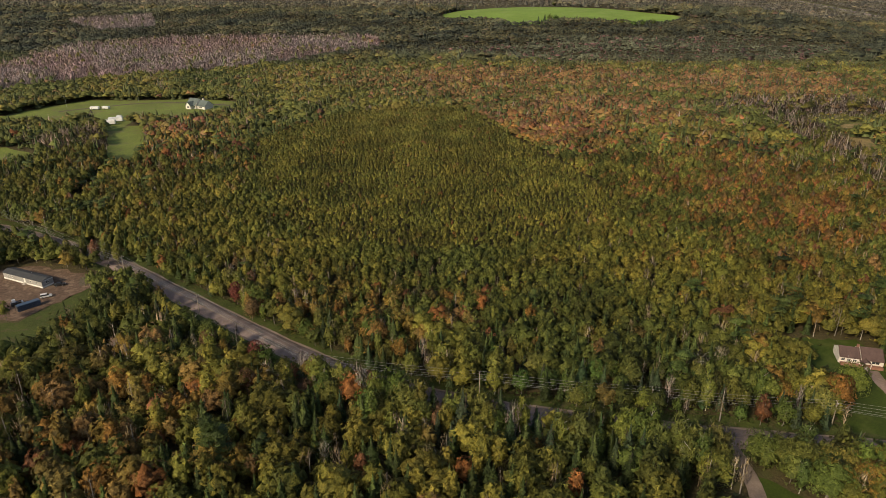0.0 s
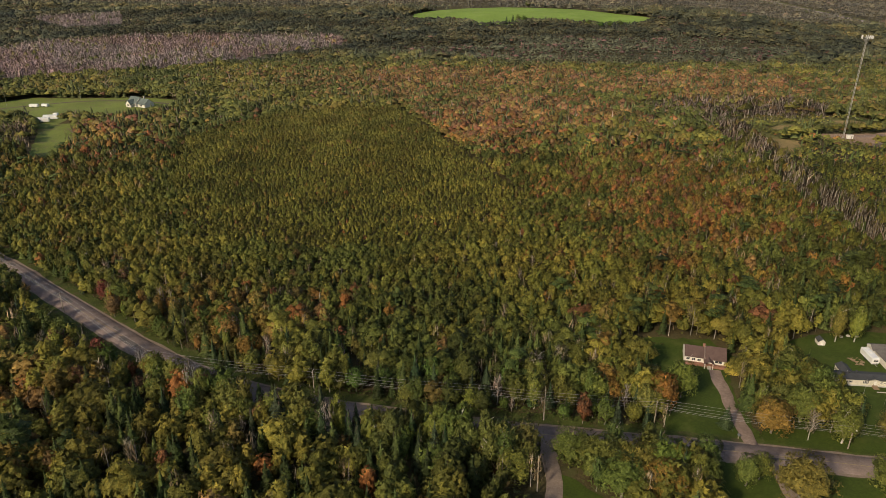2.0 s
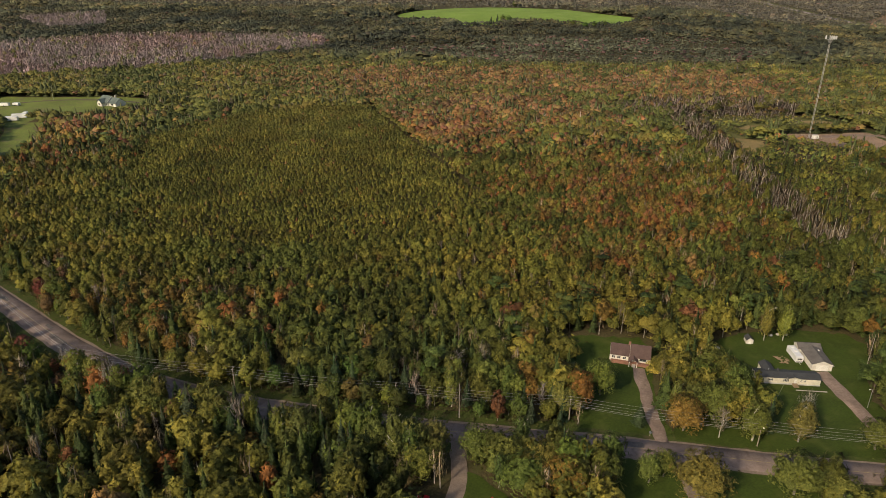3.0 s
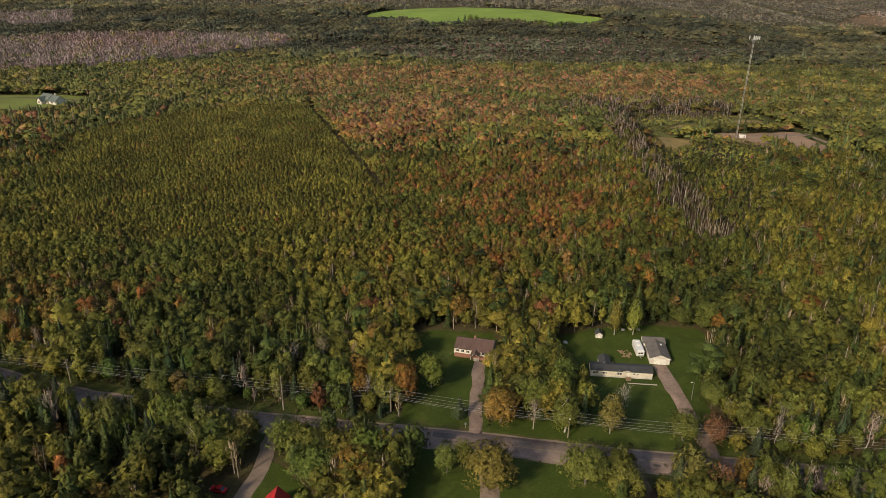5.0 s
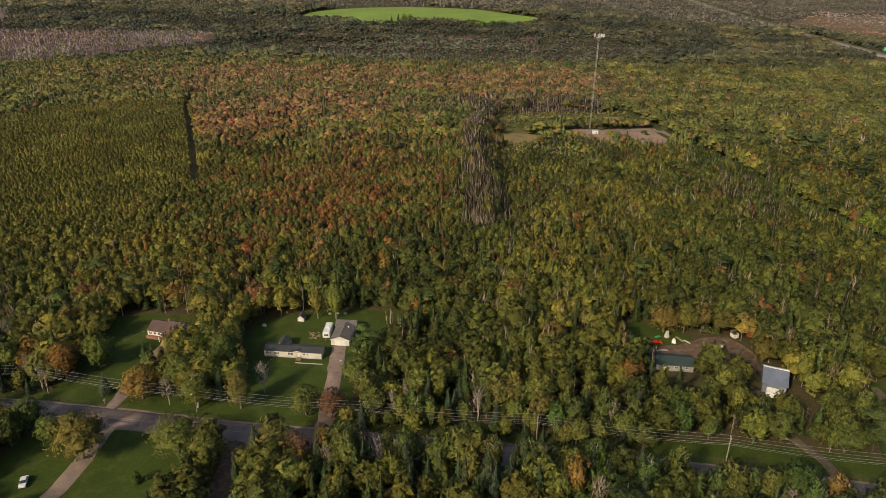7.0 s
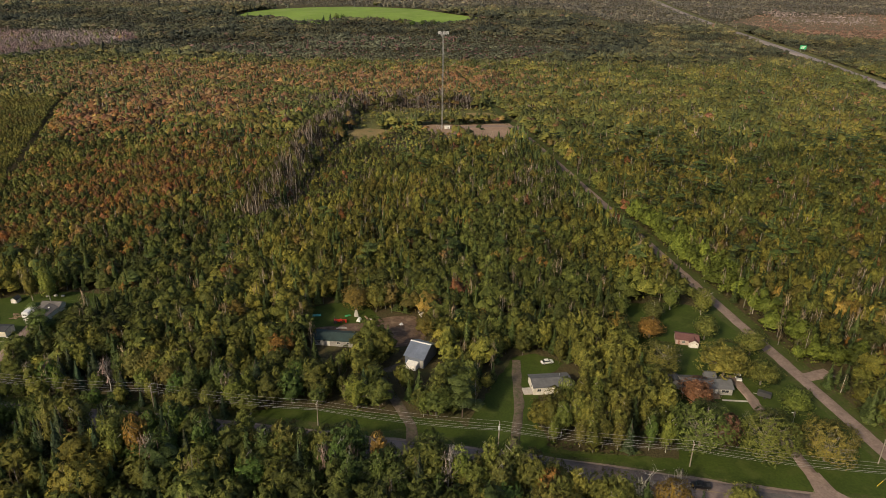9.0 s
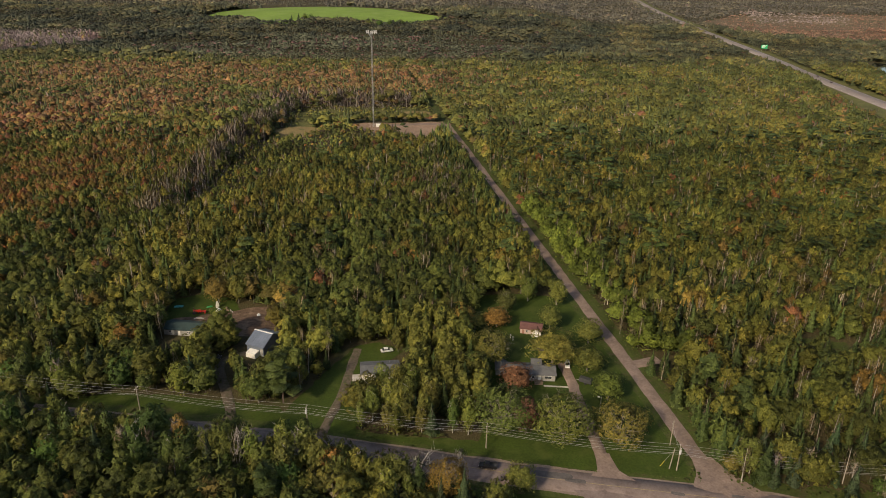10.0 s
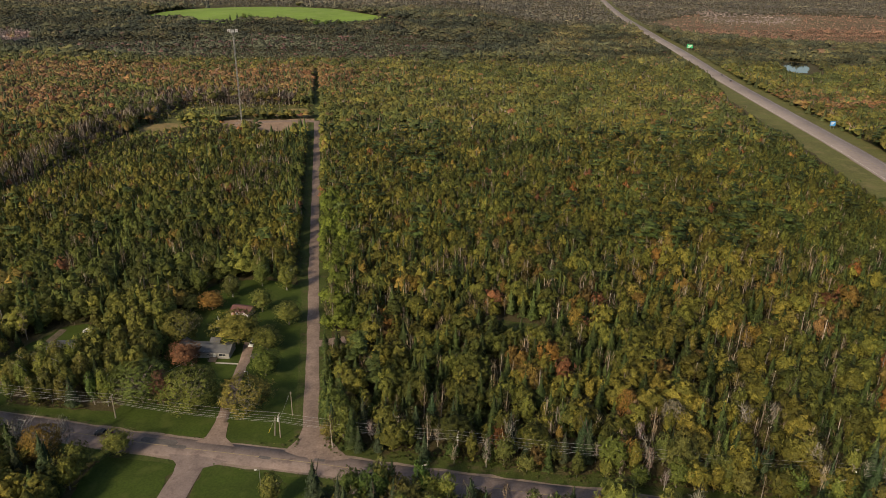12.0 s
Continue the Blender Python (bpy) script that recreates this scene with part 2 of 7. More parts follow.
# ---- ground ----
FLOOR = surface("brushy_forest_floor", (0.042, 0.036, 0.015), (0.090, 0.070, 0.030), 1.6, 0.08, 0.95, bump=0.8, depth=0.3, dirt=(0.060, 0.062, 0.020))
GRASS = surface("mown_grass", (0.028, 0.046, 0.004), (0.047, 0.070, 0.007), 2.2, 0.12, 0.9, bump=0.4, depth=0.08, dirt=(0.058, 0.072, 0.012))
HAY = surface("hay_field_grass", (0.135, 0.215, 0.03), (0.19, 0.27, 0.043), 0.3, 0.02, 0.9, bump=0.3, depth=0.1, dirt=(0.19, 0.25, 0.06))
MEADOW = surface("rough_grass", (0.10, 0.135, 0.026), (0.175, 0.20, 0.042), 0.9, 0.05, 0.9, bump=0.5, depth=0.15, dirt=(0.13, 0.12, 0.05))
ROADSIDE = surface("dry_highway_grass", (0.075, 0.080, 0.022), (0.13, 0.125, 0.036), 0.8, 0.05, 0.95, bump=0.5, depth=0.15, dirt=(0.15, 0.125, 0.05))
MEADOW_DRY = surface("dry_yellow_grass", (0.17, 0.125, 0.05), (0.27, 0.195, 0.085), 0.7, 0.08, 0.95, bump=0.6, depth=0.15, dirt=(0.10, 0.105, 0.035))
BRUSH = surface("dead_grey_brush", (0.15, 0.127, 0.122), (0.23, 0.197, 0.19), 0.5, 0.03, 0.95, bump=0.8, depth=0.4, dirt=(0.11, 0.10, 0.06))
VERGE = surface("verge_grass", (0.036, 0.052, 0.009), (0.066, 0.080, 0.016), 1.5, 0.2, 0.95, bump=0.8, depth=0.15, dirt=(0.075, 0.062, 0.028))
ASPHALT = surface("worn_asphalt", (0.178, 0.134, 0.117), (0.236, 0.183, 0.162), 3.0, 0.22, 0.85, bump=0.15, depth=0.01, dirt=(0.132, 0.099, 0.086))
PATCH = surface("dark_asphalt_patch", (0.085, 0.076, 0.072), (0.135, 0.118, 0.11), 2.5, 0.5, 0.85, bump=0.15, depth=0.01)
SHOULDER = surface("road_shoulder_gravel", (0.17, 0.13, 0.10), (0.26, 0.20, 0.16), 4.0, 0.3, 0.95, bump=0.5, depth=0.04)
GRAVEL = surface("reddish_gravel", (0.17, 0.122, 0.10), (0.265, 0.198, 0.162), 2.2, 0.25, 0.95, bump=0.5, depth=0.04, dirt=(0.16, 0.118, 0.098))
EARTH_TRACK = surface("worn_earth_track", (0.075, 0.062, 0.040), (0.15, 0.115, 0.085), 1.6, 0.3, 0.95, bump=0.6, depth=0.06, dirt=(0.06, 0.065, 0.026))
HIGHWAY_GREY = surface("pale_concrete_road", (0.225, 0.183, 0.168), (0.30, 0.25, 0.23), 0.6, 0.03, 0.85, bump=0.1, depth=0.02)
DIRT = surface("bare_brown_earth", (0.07, 0.045, 0.032), (0.16, 0.105, 0.07), 1.2, 0.15, 0.95, bump=0.8, depth=0.2, dirt=(0.21, 0.15, 0.10))
SAND = surface("sandy_earth", (0.20, 0.13, 0.09), (0.32, 0.22, 0.15), 0.7, 0.07, 0.95, bump=0.6, depth=0.15, dirt=(0.26, 0.19, 0.13))
LINE_YELLOW = surface("faded_yellow_line", (0.27, 0.205, 0.10), (0.36, 0.28, 0.15), 5, 0.6, 0.8, bump=0.05, depth=0.003, dirt=(0.19, 0.15, 0.12))
LINE_WHITE = surface("faded_white_line", (0.38, 0.36, 0.33), (0.55, 0.53, 0.5), 5, 0.6, 0.8, bump=0.05, depth=0.003, dirt=(0.22, 0.2, 0.18))
WATER, _n, _l, _b = material("pond_water", 0.06, 0.0, 0.5)
_b.inputs["Base Color"].default_value = (0.015, 0.017, 0.016, 1)
bumped(_n, _l, _b, noisy(_n, _l, 0.6, 2, world_coords(_n)), 0.05, 0.05)


def mesh_from(name, verts, faces, mats, smooth_faces=False):
    me = bpy.data.meshes.new(name)
    me.from_pydata([tuple(map(float, v)) for v in verts], [], faces)
    for m in mats:
        me.materials.append(m)
    if smooth_faces:
        me.shade_smooth()
    return me


def structure(name, me, label):
    return tagged(new(name, me), label=label, category=name.split("_")[0], kind="structure")


def ground_sheet():
    xs = np.unique(np.r_[np.linspace(-5200, -600, 24), np.arange(-600, 1000, 20), np.linspace(1000, 5200, 24)])
    ys = np.unique(np.r_[np.linspace(-1500, -60, 10), np.arange(-60, 1400, 20), np.linspace(1400, 5600, 24)])
    gx, gy = np.meshgrid(xs, ys)
    gz = rise(gx, gy) - 0.02
    pond = inside(gx, gy, POND)
    gz = gz - 0.5 * pond
    nx, ny = len(xs), len(ys)
    faces = [(j * nx + i, j * nx + i + 1, (j + 1) * nx + i + 1, (j + 1) * nx + i) for j in range(ny - 1) for i in range(nx - 1)]
    me = mesh_from("ground", np.c_[gx.ravel(), gy.ravel(), gz.ravel()], faces, [FLOOR], True)
    return structure("ground", me, "dark leaf-littered forest floor reaching to the horizon")


def patch(name, poly, mat, label, lift=0.03, wobble=0.6, cell=None):
    """A piece of ground cover with a wandering edge, draped on the land."""
    rng = np.random.default_rng(len(poly) * 7 + int(abs(poly[0][0])))
    ring = []
    for (ax, ay), (bx, by) in zip(poly, poly[1:] + poly[:1]):
        count = max(2, int(math.hypot(bx - ax, by - ay) / max(1.0, wobble * 2.5)))
        for u in np.arange(count) / count:
            ring.append((ax + (bx - ax) * u + rng.normal(0, wobble * 0.45), ay + (by - ay) * u + rng.normal(0, wobble * 0.45)))
    bm = bmesh.new()
    vs = [bm.verts.new((x, y, 0)) for x, y in ring]
    bmesh.ops.triangle_fill(bm, edges=[bm.edges.new((a, b)) for a, b in zip(vs, vs[1:] + vs[:1])], use_beauty=True)
    if cell:
        lo, hi = np.min(ring, 0), np.max(ring, 0)
        for axis in (0, 1):
            for v in np.arange(math.ceil(lo[axis] / cell) * cell, hi[axis], cell):
                no = (1, 0, 0) if axis == 0 else (0, 1, 0)
                co = (v, 0, 0) if axis == 0 else (0, v, 0)
                bmesh.ops.bisect_plane(bm, geom=bm.verts[:] + bm.edges[:] + bm.faces[:], plane_co=co, plane_no=no)
    for v in bm.verts:
        v.co.z = float(rise(v.co.x, v.co.y)) + lift
    bmesh.ops.recalc_face_normals(bm, faces=bm.faces)
    if sum(f.normal.z for f in bm.faces) < 0:
        bmesh.ops.reverse_faces(bm, faces=bm.faces)
    me = bpy.data.meshes.new(name)
    bm.to_mesh(me)
    bm.free()
    me.materials.append(mat)
    return structure(name, me, label)


def ribbon(name, line, offsets, heights, mat, label, step=3.0, wander=0.0, start=0, stop=None):
    """A strip along a line: its cross-section runs through the offsets (to the left) at the heights."""
    p = curve_points(line, step)[start:stop]
    d = np.gradient(p, axis=0)
    side = np.c_[-d[:, 1], d[:, 0]] / np.linalg.norm(d, axis=1)[:, None]
    rng = np.random.default_rng(int(abs(p[0, 0])) + len(p))
    verts, k = [], len(offsets)
    for i, (q, s) in enumerate(zip(p, side)):
        for o, h in zip(offsets, heights):
            w = o + (rng.normal(0, wander) if o in (offsets[0], offsets[-1]) else 0)
            x, y = q + s * w
            verts.append((x, y, float(rise(x, y)) + h))
    faces = [(i * k + j + 1, i * k + j, (i + 1) * k + j, (i + 1) * k + j + 1) for i in range(len(p) - 1) for j in range(k - 1)]
    return structure(name, mesh_from(name, verts, faces, [mat], True), label)


ground_sheet()
for i, poly in enumerate(LAWNS):
    patch("lawn", poly, GRASS, "short green mown grass of a house lot", 0.035 + 0.005 * i)
patch("hay_field", FIELD, HAY, "bright green hay field on a far rise", 0.3, 2.0, 40)
patch("meadow", LEFT_CLEARING, MEADOW, "open green grass clearing in the woods", 0.08, 1.2)
for i, poly in enumerate(FRONT_CLEAR):
    patch("meadow", poly, MEADOW if i else VERGE, "rough low grass at the edge of a clearing", 0.05, 1.2)
for poly in (GREY_WOOD, GREY_STAND):
    patch("brush", poly, BRUSH, "grey-brown dead brush under leafless trees", 0.5, 4.0, 30)
patch("meadow", LEFT_MEADOW, MEADOW, "narrow green grass clearing in the woods", 0.08, 1.2)
for poly in CLEARINGS:
    patch("glade", poly, VERGE, "small dull green grassy glade in the woods", 0.04, 0.7)
patch("yard", DIRT_YARD, DIRT, "freshly dug bare brown earth round a mobile home", 0.05, 0.8)
patch("yard", JUNK_YARD, DIRT, "reddish bare earth of a cluttered yard", 0.06, 0.7)
patch("yard", SAND_YARD, SAND, "sandy levelled ground beside the mast", 0.05, 1.2)
for poly in SAND_PADS + YELLOW_GRASS:
    patch("scrub_grass", poly, MEADOW_DRY, "small patch of dry yellowish grass in scrub", 0.055, 1.4)
patch("scrub_ground", MAST_SCRUB, ROADSIDE, "rough yellow-green grass round the mast", 0.035, 1.5)
patch("marsh", BROWN_MARSH, surface("brown_marsh_grass", (0.12, 0.085, 0.05), (0.20, 0.145, 0.085), 0.06, 0.006, 0.95, bump=0.4, depth=0.4, dirt=(0.11, 0.105, 0.05)),
      "rusty brown marsh beyond the highway", 0.3, 6.0)
patch("pond_water", POND, WATER, "still dark pond among the woods", 0.02, 1.0)

ribbon("verge_main", MAIN_ROAD, (-6.5, -2.9, 2.9, 6.5), (0.03, 0.05, 0.05, 0.03), VERGE, "rough grass verge along the main road", wander=0.5)
ribbon("shoulder_main", MAIN_ROAD, (-3.3, -2.5, 2.5, 3.3), (0.055, 0.085, 0.085, 0.055), SHOULDER, "reddish gravel shoulder of the main road", wander=0.14)
ribbon("road_main", MAIN_ROAD, (-2.75, -2.7, 0, 2.7, 2.75), (0.05, 0.11, 0.15, 0.11, 0.05), ASPHALT, "worn pinkish-grey country road with patches", wander=0.03)
ribbon("verge_gravel", GRAVEL_ROAD, (-4.6, -1.6, 1.6, 4.8), (0.05, 0.07, 0.07, 0.05), VERGE, "grassy verge beside the gravel road", wander=0.3)
ribbon("road_gravel", GRAVEL_ROAD, (-1.6, -1.25, 0, 1.25, 1.6), (0.06, 0.12, 0.155, 0.12, 0.06), GRAVEL, "straight reddish gravel road through the woods", wander=0.12)
ribbon("track_grass", GRASS_TRACK, (-2.6, 0, 2.6), (0.04, 0.06, 0.04), VERGE, "overgrown grassy track beyond the gravel road", wander=0.3)
ribbon("road_side", SIDE_ROAD, (-2.5, -2.1, 0, 2.1, 2.5), (0.05, 0.10, 0.135, 0.10, 0.05), ASPHALT, "narrow worn paved side road at a crossing", wander=0.1)
patch("junction_gravel", [(321.4, 65.0), (323.4, 69), (323.8, 73), (327.6, 73), (329.4, 69), (334, 62.8), (328, 62)], GRAVEL, "widened gravel mouth where the side road meets the road", 0.13, 0.1)
patch("junction_side", [(299.5, 64.4), (302, 61.5), (302.4, 57), (306, 57), (307.2, 60.5), (311.5, 62.2), (306, 64)], ASPHALT, "widened worn mouth of the paved side road", 0.125, 0.1)
patch("junction_drive", [(303.0, 67.4), (305.2, 69.6), (305.6, 74), (308.4, 74), (309, 69.4), (312, 66), (307, 66)], GRAVEL, "widened mouth of a gravel drive", 0.12, 0.1)
ribbon("verge_highway", HIGHWAY, (-18, -5.2, 5.2, 22), (0.05, 0.12, 0.12, 0.05), ROADSIDE, "wide mown grass verge of the highway", 12, 1.0)
ribbon("shoulder_highway", HIGHWAY, (-7.4, -6.4, 6.4, 7.4), (0.1, 0.2, 0.2, 0.1), SHOULDER, "gravel shoulder of the highway", 12, 0.2)
ribbon("road_highway", HIGHWAY, (-6.7, -6.6, 0, 6.6, 6.7), (0.1, 0.26, 0.33, 0.26, 0.1), HIGHWAY_GREY, "pale grey two-lane highway", 12)
for key, (line, half) in DRIVES.items():
    paved = key in ("south", "far_west")
    ribbon("driveway_" + key, line, (-half * 1.12, -half, 0, half, half * 1.12), (0.05, 0.09, 0.115, 0.09, 0.05), SHOULDER if paved else DIRT if key == "south_gravel" else EARTH_TRACK if key in ("barn", "white_house", "dirt_yard", "far_farm") else GRAVEL,
           "pale worn driveway across a lawn" if paved else "reddish gravel driveway", 2.0, 0.12)

# ---- woods ----


def leaf_sprays(centres, normals, sizes, rng, slim=0.62, tuft=False):
    """One three-cornered spray of leaves at each centre: short and turned every way, or (slim) a long upright twig."""
    count = len(centres)
    n = normals / (np.linalg.norm(normals, axis=1)[:, None] + 1e-9) + rng.normal(0, 0.3, (count, 3))
    n /= np.linalg.norm(n, axis=1)[:, None] + 1e-9
    twig = slim < 0.3
    up = np.array([0, 0, 0.9]) + normals * 0.5 + rng.normal(0, 0.16 if twig else 0.5 if tuft else 0.9, (count, 3))
    b = up - n * (up * n).sum(1)[:, None] * 0.8
    b /= np.linalg.norm(b, axis=1)[:, None] + 1e-9
    a = np.cross(b, n)
    out = np.empty((count, 3, 3))
    corners = ((-slim, -0.6), (slim, -0.75), (0.0, 1.35)) if twig else ((-slim * 0.85, -0.5), (slim * 0.85, -0.55), (0.0, 1.1)) if tuft else ((-slim * 1.2, -0.5), (slim * 1.2, -0.6), (0.0, 1.0))
    for k, (u, v) in enumerate(corners):
        j = rng.uniform(0.7, 1.3, (count, 1))
        out[:, k] = centres + sizes[:, None] * (a * (u * j + rng.normal(0, 0.12, (count, 1))) + b * v * j)
    return out


def crown_shape(kind, count, rng):
    """Sprays of a crown on a tree one metre high: places, outward ways, sizes."""
    a = rng.uniform(0, 2 * math.pi, count)
    ph = rng.uniform(0, 6.28, 4)
    if kind == "broad":
        z = 0.2 + 0.8 * rng.random(count) ** 0.75
        lump = 1 + 0.16 * np.sin(3 * a + ph[0] + 5 * z) + 0.14 * np.sin(5 * a + ph[1] - 9 * z)
        r = 0.30 * np.sqrt(np.clip(1 - np.abs((z - 0.55) / 0.455) ** 2.3, 0.01, 1)) * lump * rng.uniform(0.75, 1.08, count)
        d = np.c_[np.cos(a), np.sin(a), (z - 0.42) * 2.4]
        size = 1.0
    elif kind == "aspen":
        z = 0.16 + 0.84 * rng.random(count) ** 0.8
        lump = 1 + 0.18 * np.sin(2 * a + ph[0] + 9 * z) + 0.12 * np.sin(17 * z + ph[1])
        r = 0.19 * np.sqrt(np.clip(1 - np.abs((z - 0.54) / 0.465) ** 2.2, 0.01, 1)) * lump * rng.uniform(0.7, 1.08, count)
        d = np.c_[np.cos(a), np.sin(a), (z - 0.36) * 2.0]
        size = 0.8
    elif kind == "spruce":
        z = 1 - np.sqrt(rng.uniform(0.0, 0.86, count))
        tier = (z * 9 + 0.15 * np.sin(a * 2 + ph[0])) % 1.0
        r = 0.21 * (1.02 - z) ** 0.9 * rng.uniform(0.6, 1.06, count) * (1.15 - 0.45 * tier)
        d = np.c_[np.cos(a) * 0.8, np.sin(a) * 0.8, np.full(count, 0.55)]
        z = np.clip(z + 0.03 - 0.25 * r, 0.05, 1)
        size = 0.72 * (1.3 - 0.75 * z)
    elif kind == "pine":
        tiers = rng.uniform(0.3, 0.98, 9)
        k = rng.integers(0, 9, count)
        z = tiers[k] + rng.normal(0, 0.02, count)
        a = rng.uniform(0, 6.28, 9)[k] + rng.normal(0, 1.0, count)
        r = 0.30 * np.sqrt(np.clip(1.06 - z, 0.02, 1)) * rng.uniform(0.2, 1.1, count)
        d = np.c_[np.cos(a) * 0.35, np.sin(a) * 0.35, np.ones(count)]
        z = z - r * 0.1
        size = 1.0
    else:
        # thin: a nearly leafless crown of upright twigs
        z = rng.uniform(0.3, 1.0, count)
        r = 0.2 * np.sqrt(np.clip(1 - ((z - 0.66) / 0.42) ** 2, 0.02, 1)) * rng.uniform(0.2, 1.1, count)
        d = np.c_[np.cos(a), np.sin(a), 0.3 + 0 * a]
        size = 0.8
    return np.c_[r * np.cos(a), r * np.sin(a), z], d, rng.uniform(0.75, 1.3, count) * size * 1.08 / math.sqrt(count)


def clump(centre, reach, tall, sides, under, rng):
    """A rounded bunch of foliage: a ring and a top, with an underside or without, and the soft way each corner faces."""
    a = np.arange(sides) * 6.283 / sides + rng.uniform(0, 6.28) + rng.normal(0, 0.14, sides)
    q = reach * rng.uniform(0.8, 1.2, sides)
    ring = np.c_[q * np.cos(a), q * np.sin(a), tall * rng.normal(-0.12, 0.12, sides)]
    top = np.array([rng.normal(0, 0.12) * reach, rng.normal(0, 0.12) * reach, tall * rng.uniform(0.85, 1.05)])
    low = np.array([0, 0, -tall * 0.9])
    way = ring / np.array([reach, reach, tall]) + np.array([0, 0, 0.28])
    tris, ways = [], []
    for k in range(sides):
        m = (k + 1) % sides
        tris.append((ring[k], ring[m], top))
        ways.append((way[k], way[m], (0, 0, 1)))
        if under:
            tris.append((ring[m], ring[k], low))
            ways.append((way[m], way[k], (way[k] + way[m]) * 0.5 - (0, 0, 0.8)))
    return np.array(tris) + centre, np.array(ways, float)


def skirt(z, reach, drop, sides, rng):
    """One drooping whorl of a conifer."""
    a = np.arange(sides) * 6.283 / sides + rng.uniform(0, 6.28)
    q = reach * np.where(np.arange(sides) % 2, 0.72, 1.1) * rng.uniform(0.85, 1.15, sides)
    ring = np.c_[q * np.cos(a), q * np.sin(a), np.full(sides, z - drop * 0.55)]
    top = np.array([0, 0, z + drop])
    tris = np.array([(ring[k], ring[(k + 1) % sides], top) for k in range(sides)])
    way = np.c_[np.cos(a), np.sin(a), np.full(sides, 0.6)]
    ways = np.array([(way[k], way[(k + 1) % sides], (way[k] + way[(k + 1) % sides]) * 0.5 + (0, 0, 0.3)) for k in range(sides)])
    return tris, ways


def crown_masses(kind, count, sides, under, rng):
    """The bunches or whorls that make a crown's body, one metre high."""
    tris, ways = [], []
    if kind == "spruce":
        tiers = max(2, min(6, count))
        for i in range(tiers):
            u = (i + 0.5) / tiers
            t, w = skirt(0.08 + 0.86 * u, 0.215 * (1.03 - u) ** 0.85, 0.72 / tiers + 0.05 * u, 6 if sides > 4 else 5, rng)
            tris.append(t)
            ways.append(w)
    elif kind == "pine":
        for i in range(max(3, count)):
            z = rng.uniform(0.32, 0.94)
            a, r = rng.uniform(0, 6.28), 0.24 * math.sqrt(1.06 - z) * rng.uniform(0.3, 1.0)
            t, w = clump(np.array([r * math.cos(a), r * math.sin(a), z]), 0.15 * (1.25 - 0.5 * z), 0.055, sides, False, rng)
            tris.append(t)
            ways.append(w + np.array([0, 0, 0.5]))
    else:
        wide, low, mid, half = (0.30, 0.22, 0.55, 0.42) if kind == "broad" else (0.19, 0.16, 0.54, 0.44)
        if count > 3:
            t, w = clump(np.array([0, 0, mid - 0.06]), wide * 0.88, half * 0.9, 6 if count > 5 else 5, under, rng)
            tris.append(t)
            ways.append(w)
        turn = rng.uniform(0, 6.28)
        for i in range(count):
            # a spiral from the crown's top downward
            u = (i + 0.5) / count
            up = 1 - 1.35 * u if count > 3 else 0.75 - 0.45 * i
            a = turn + 2.4 * i + rng.normal(0, 0.3)
            out = math.sqrt(max(0.0, 1 - up * up))
            size = (1.05 / math.sqrt(count) + 0.10) * rng.uniform(0.82, 1.2) if count > 3 else (0.72 if count > 1 else 1.0) * rng.uniform(0.9, 1.1)
            shift = 0.74 if count > 3 else 0.5 if count > 1 else 0.0
            place = np.array([wide * shift * out * math.cos(a), wide * shift * out * math.sin(a), mid + half * (0.62 if count > 3 else 0.45) * up + rng.normal(0, 0.02)])
            t, w = clump(place, wide * size, half * size * (0.78 if count > 3 else 0.7), sides, under, rng)
            tris.append(t)
            ways.append(w * 0.75 + np.array([out * math.cos(a), out * math.sin(a), up]) * 0.45)
    return np.concatenate(tris), np.concatenate(ways)


def crown_template(kind, clumps, sides, under, sprays, rng, far=False, tuft=False):
    """A whole crown: its masses and the loose sprays on them, with the way each corner faces."""
    if kind == "thin":
        count = max(9, int(sprays * 1.3 + clumps * 2))
        p, d, s = crown_shape(kind, count, rng)
        t = leaf_sprays(p, d, np.minimum(s, 0.12 if far else 0.2), rng, 0.14 if far else 0.085 if count > 40 else 0.1)
        return t, np.repeat(crown_ways(d, rng)[:, None], 3, 1)
    body, out = crown_masses(kind, clumps, sides, under, rng)
    if sprays:
        p, d, s = crown_shape(kind, sprays, rng)
        s = np.minimum(s * (1.05 if tuft else 0.9), 0.075 if kind != "pine" else 0.1)
        if tuft and kind != "spruce":
            body = (body - np.array([0, 0, 0.5])) * np.array([0.93, 0.93, 0.95]) + np.array([0, 0, 0.49])
        if kind in ("broad", "aspen"):
            p = (p - np.array([0, 0, 0.5])) * 1.06 + np.array([0, 0, 0.5])
        body = np.concatenate([body, leaf_sprays(p, d, s, rng, 0.55, tuft)])
        out = np.concatenate([out, np.repeat(crown_ways(d, rng)[:, None], 3, 1)])
    return body, out / (np.linalg.norm(out, axis=2)[..., None] + 1e-9)


def crown_ways(d, rng):
    """The way each spray's leaves face: out of the crown and up, a little uneven."""
    w = d / (np.linalg.norm(d, axis=1)[:, None] + 1e-9) + np.array([0, 0, 0.3]) + rng.normal(0, 0.3, d.shape)
    return w / (np.linalg.norm(w, axis=1)[:, None] + 1e-9)


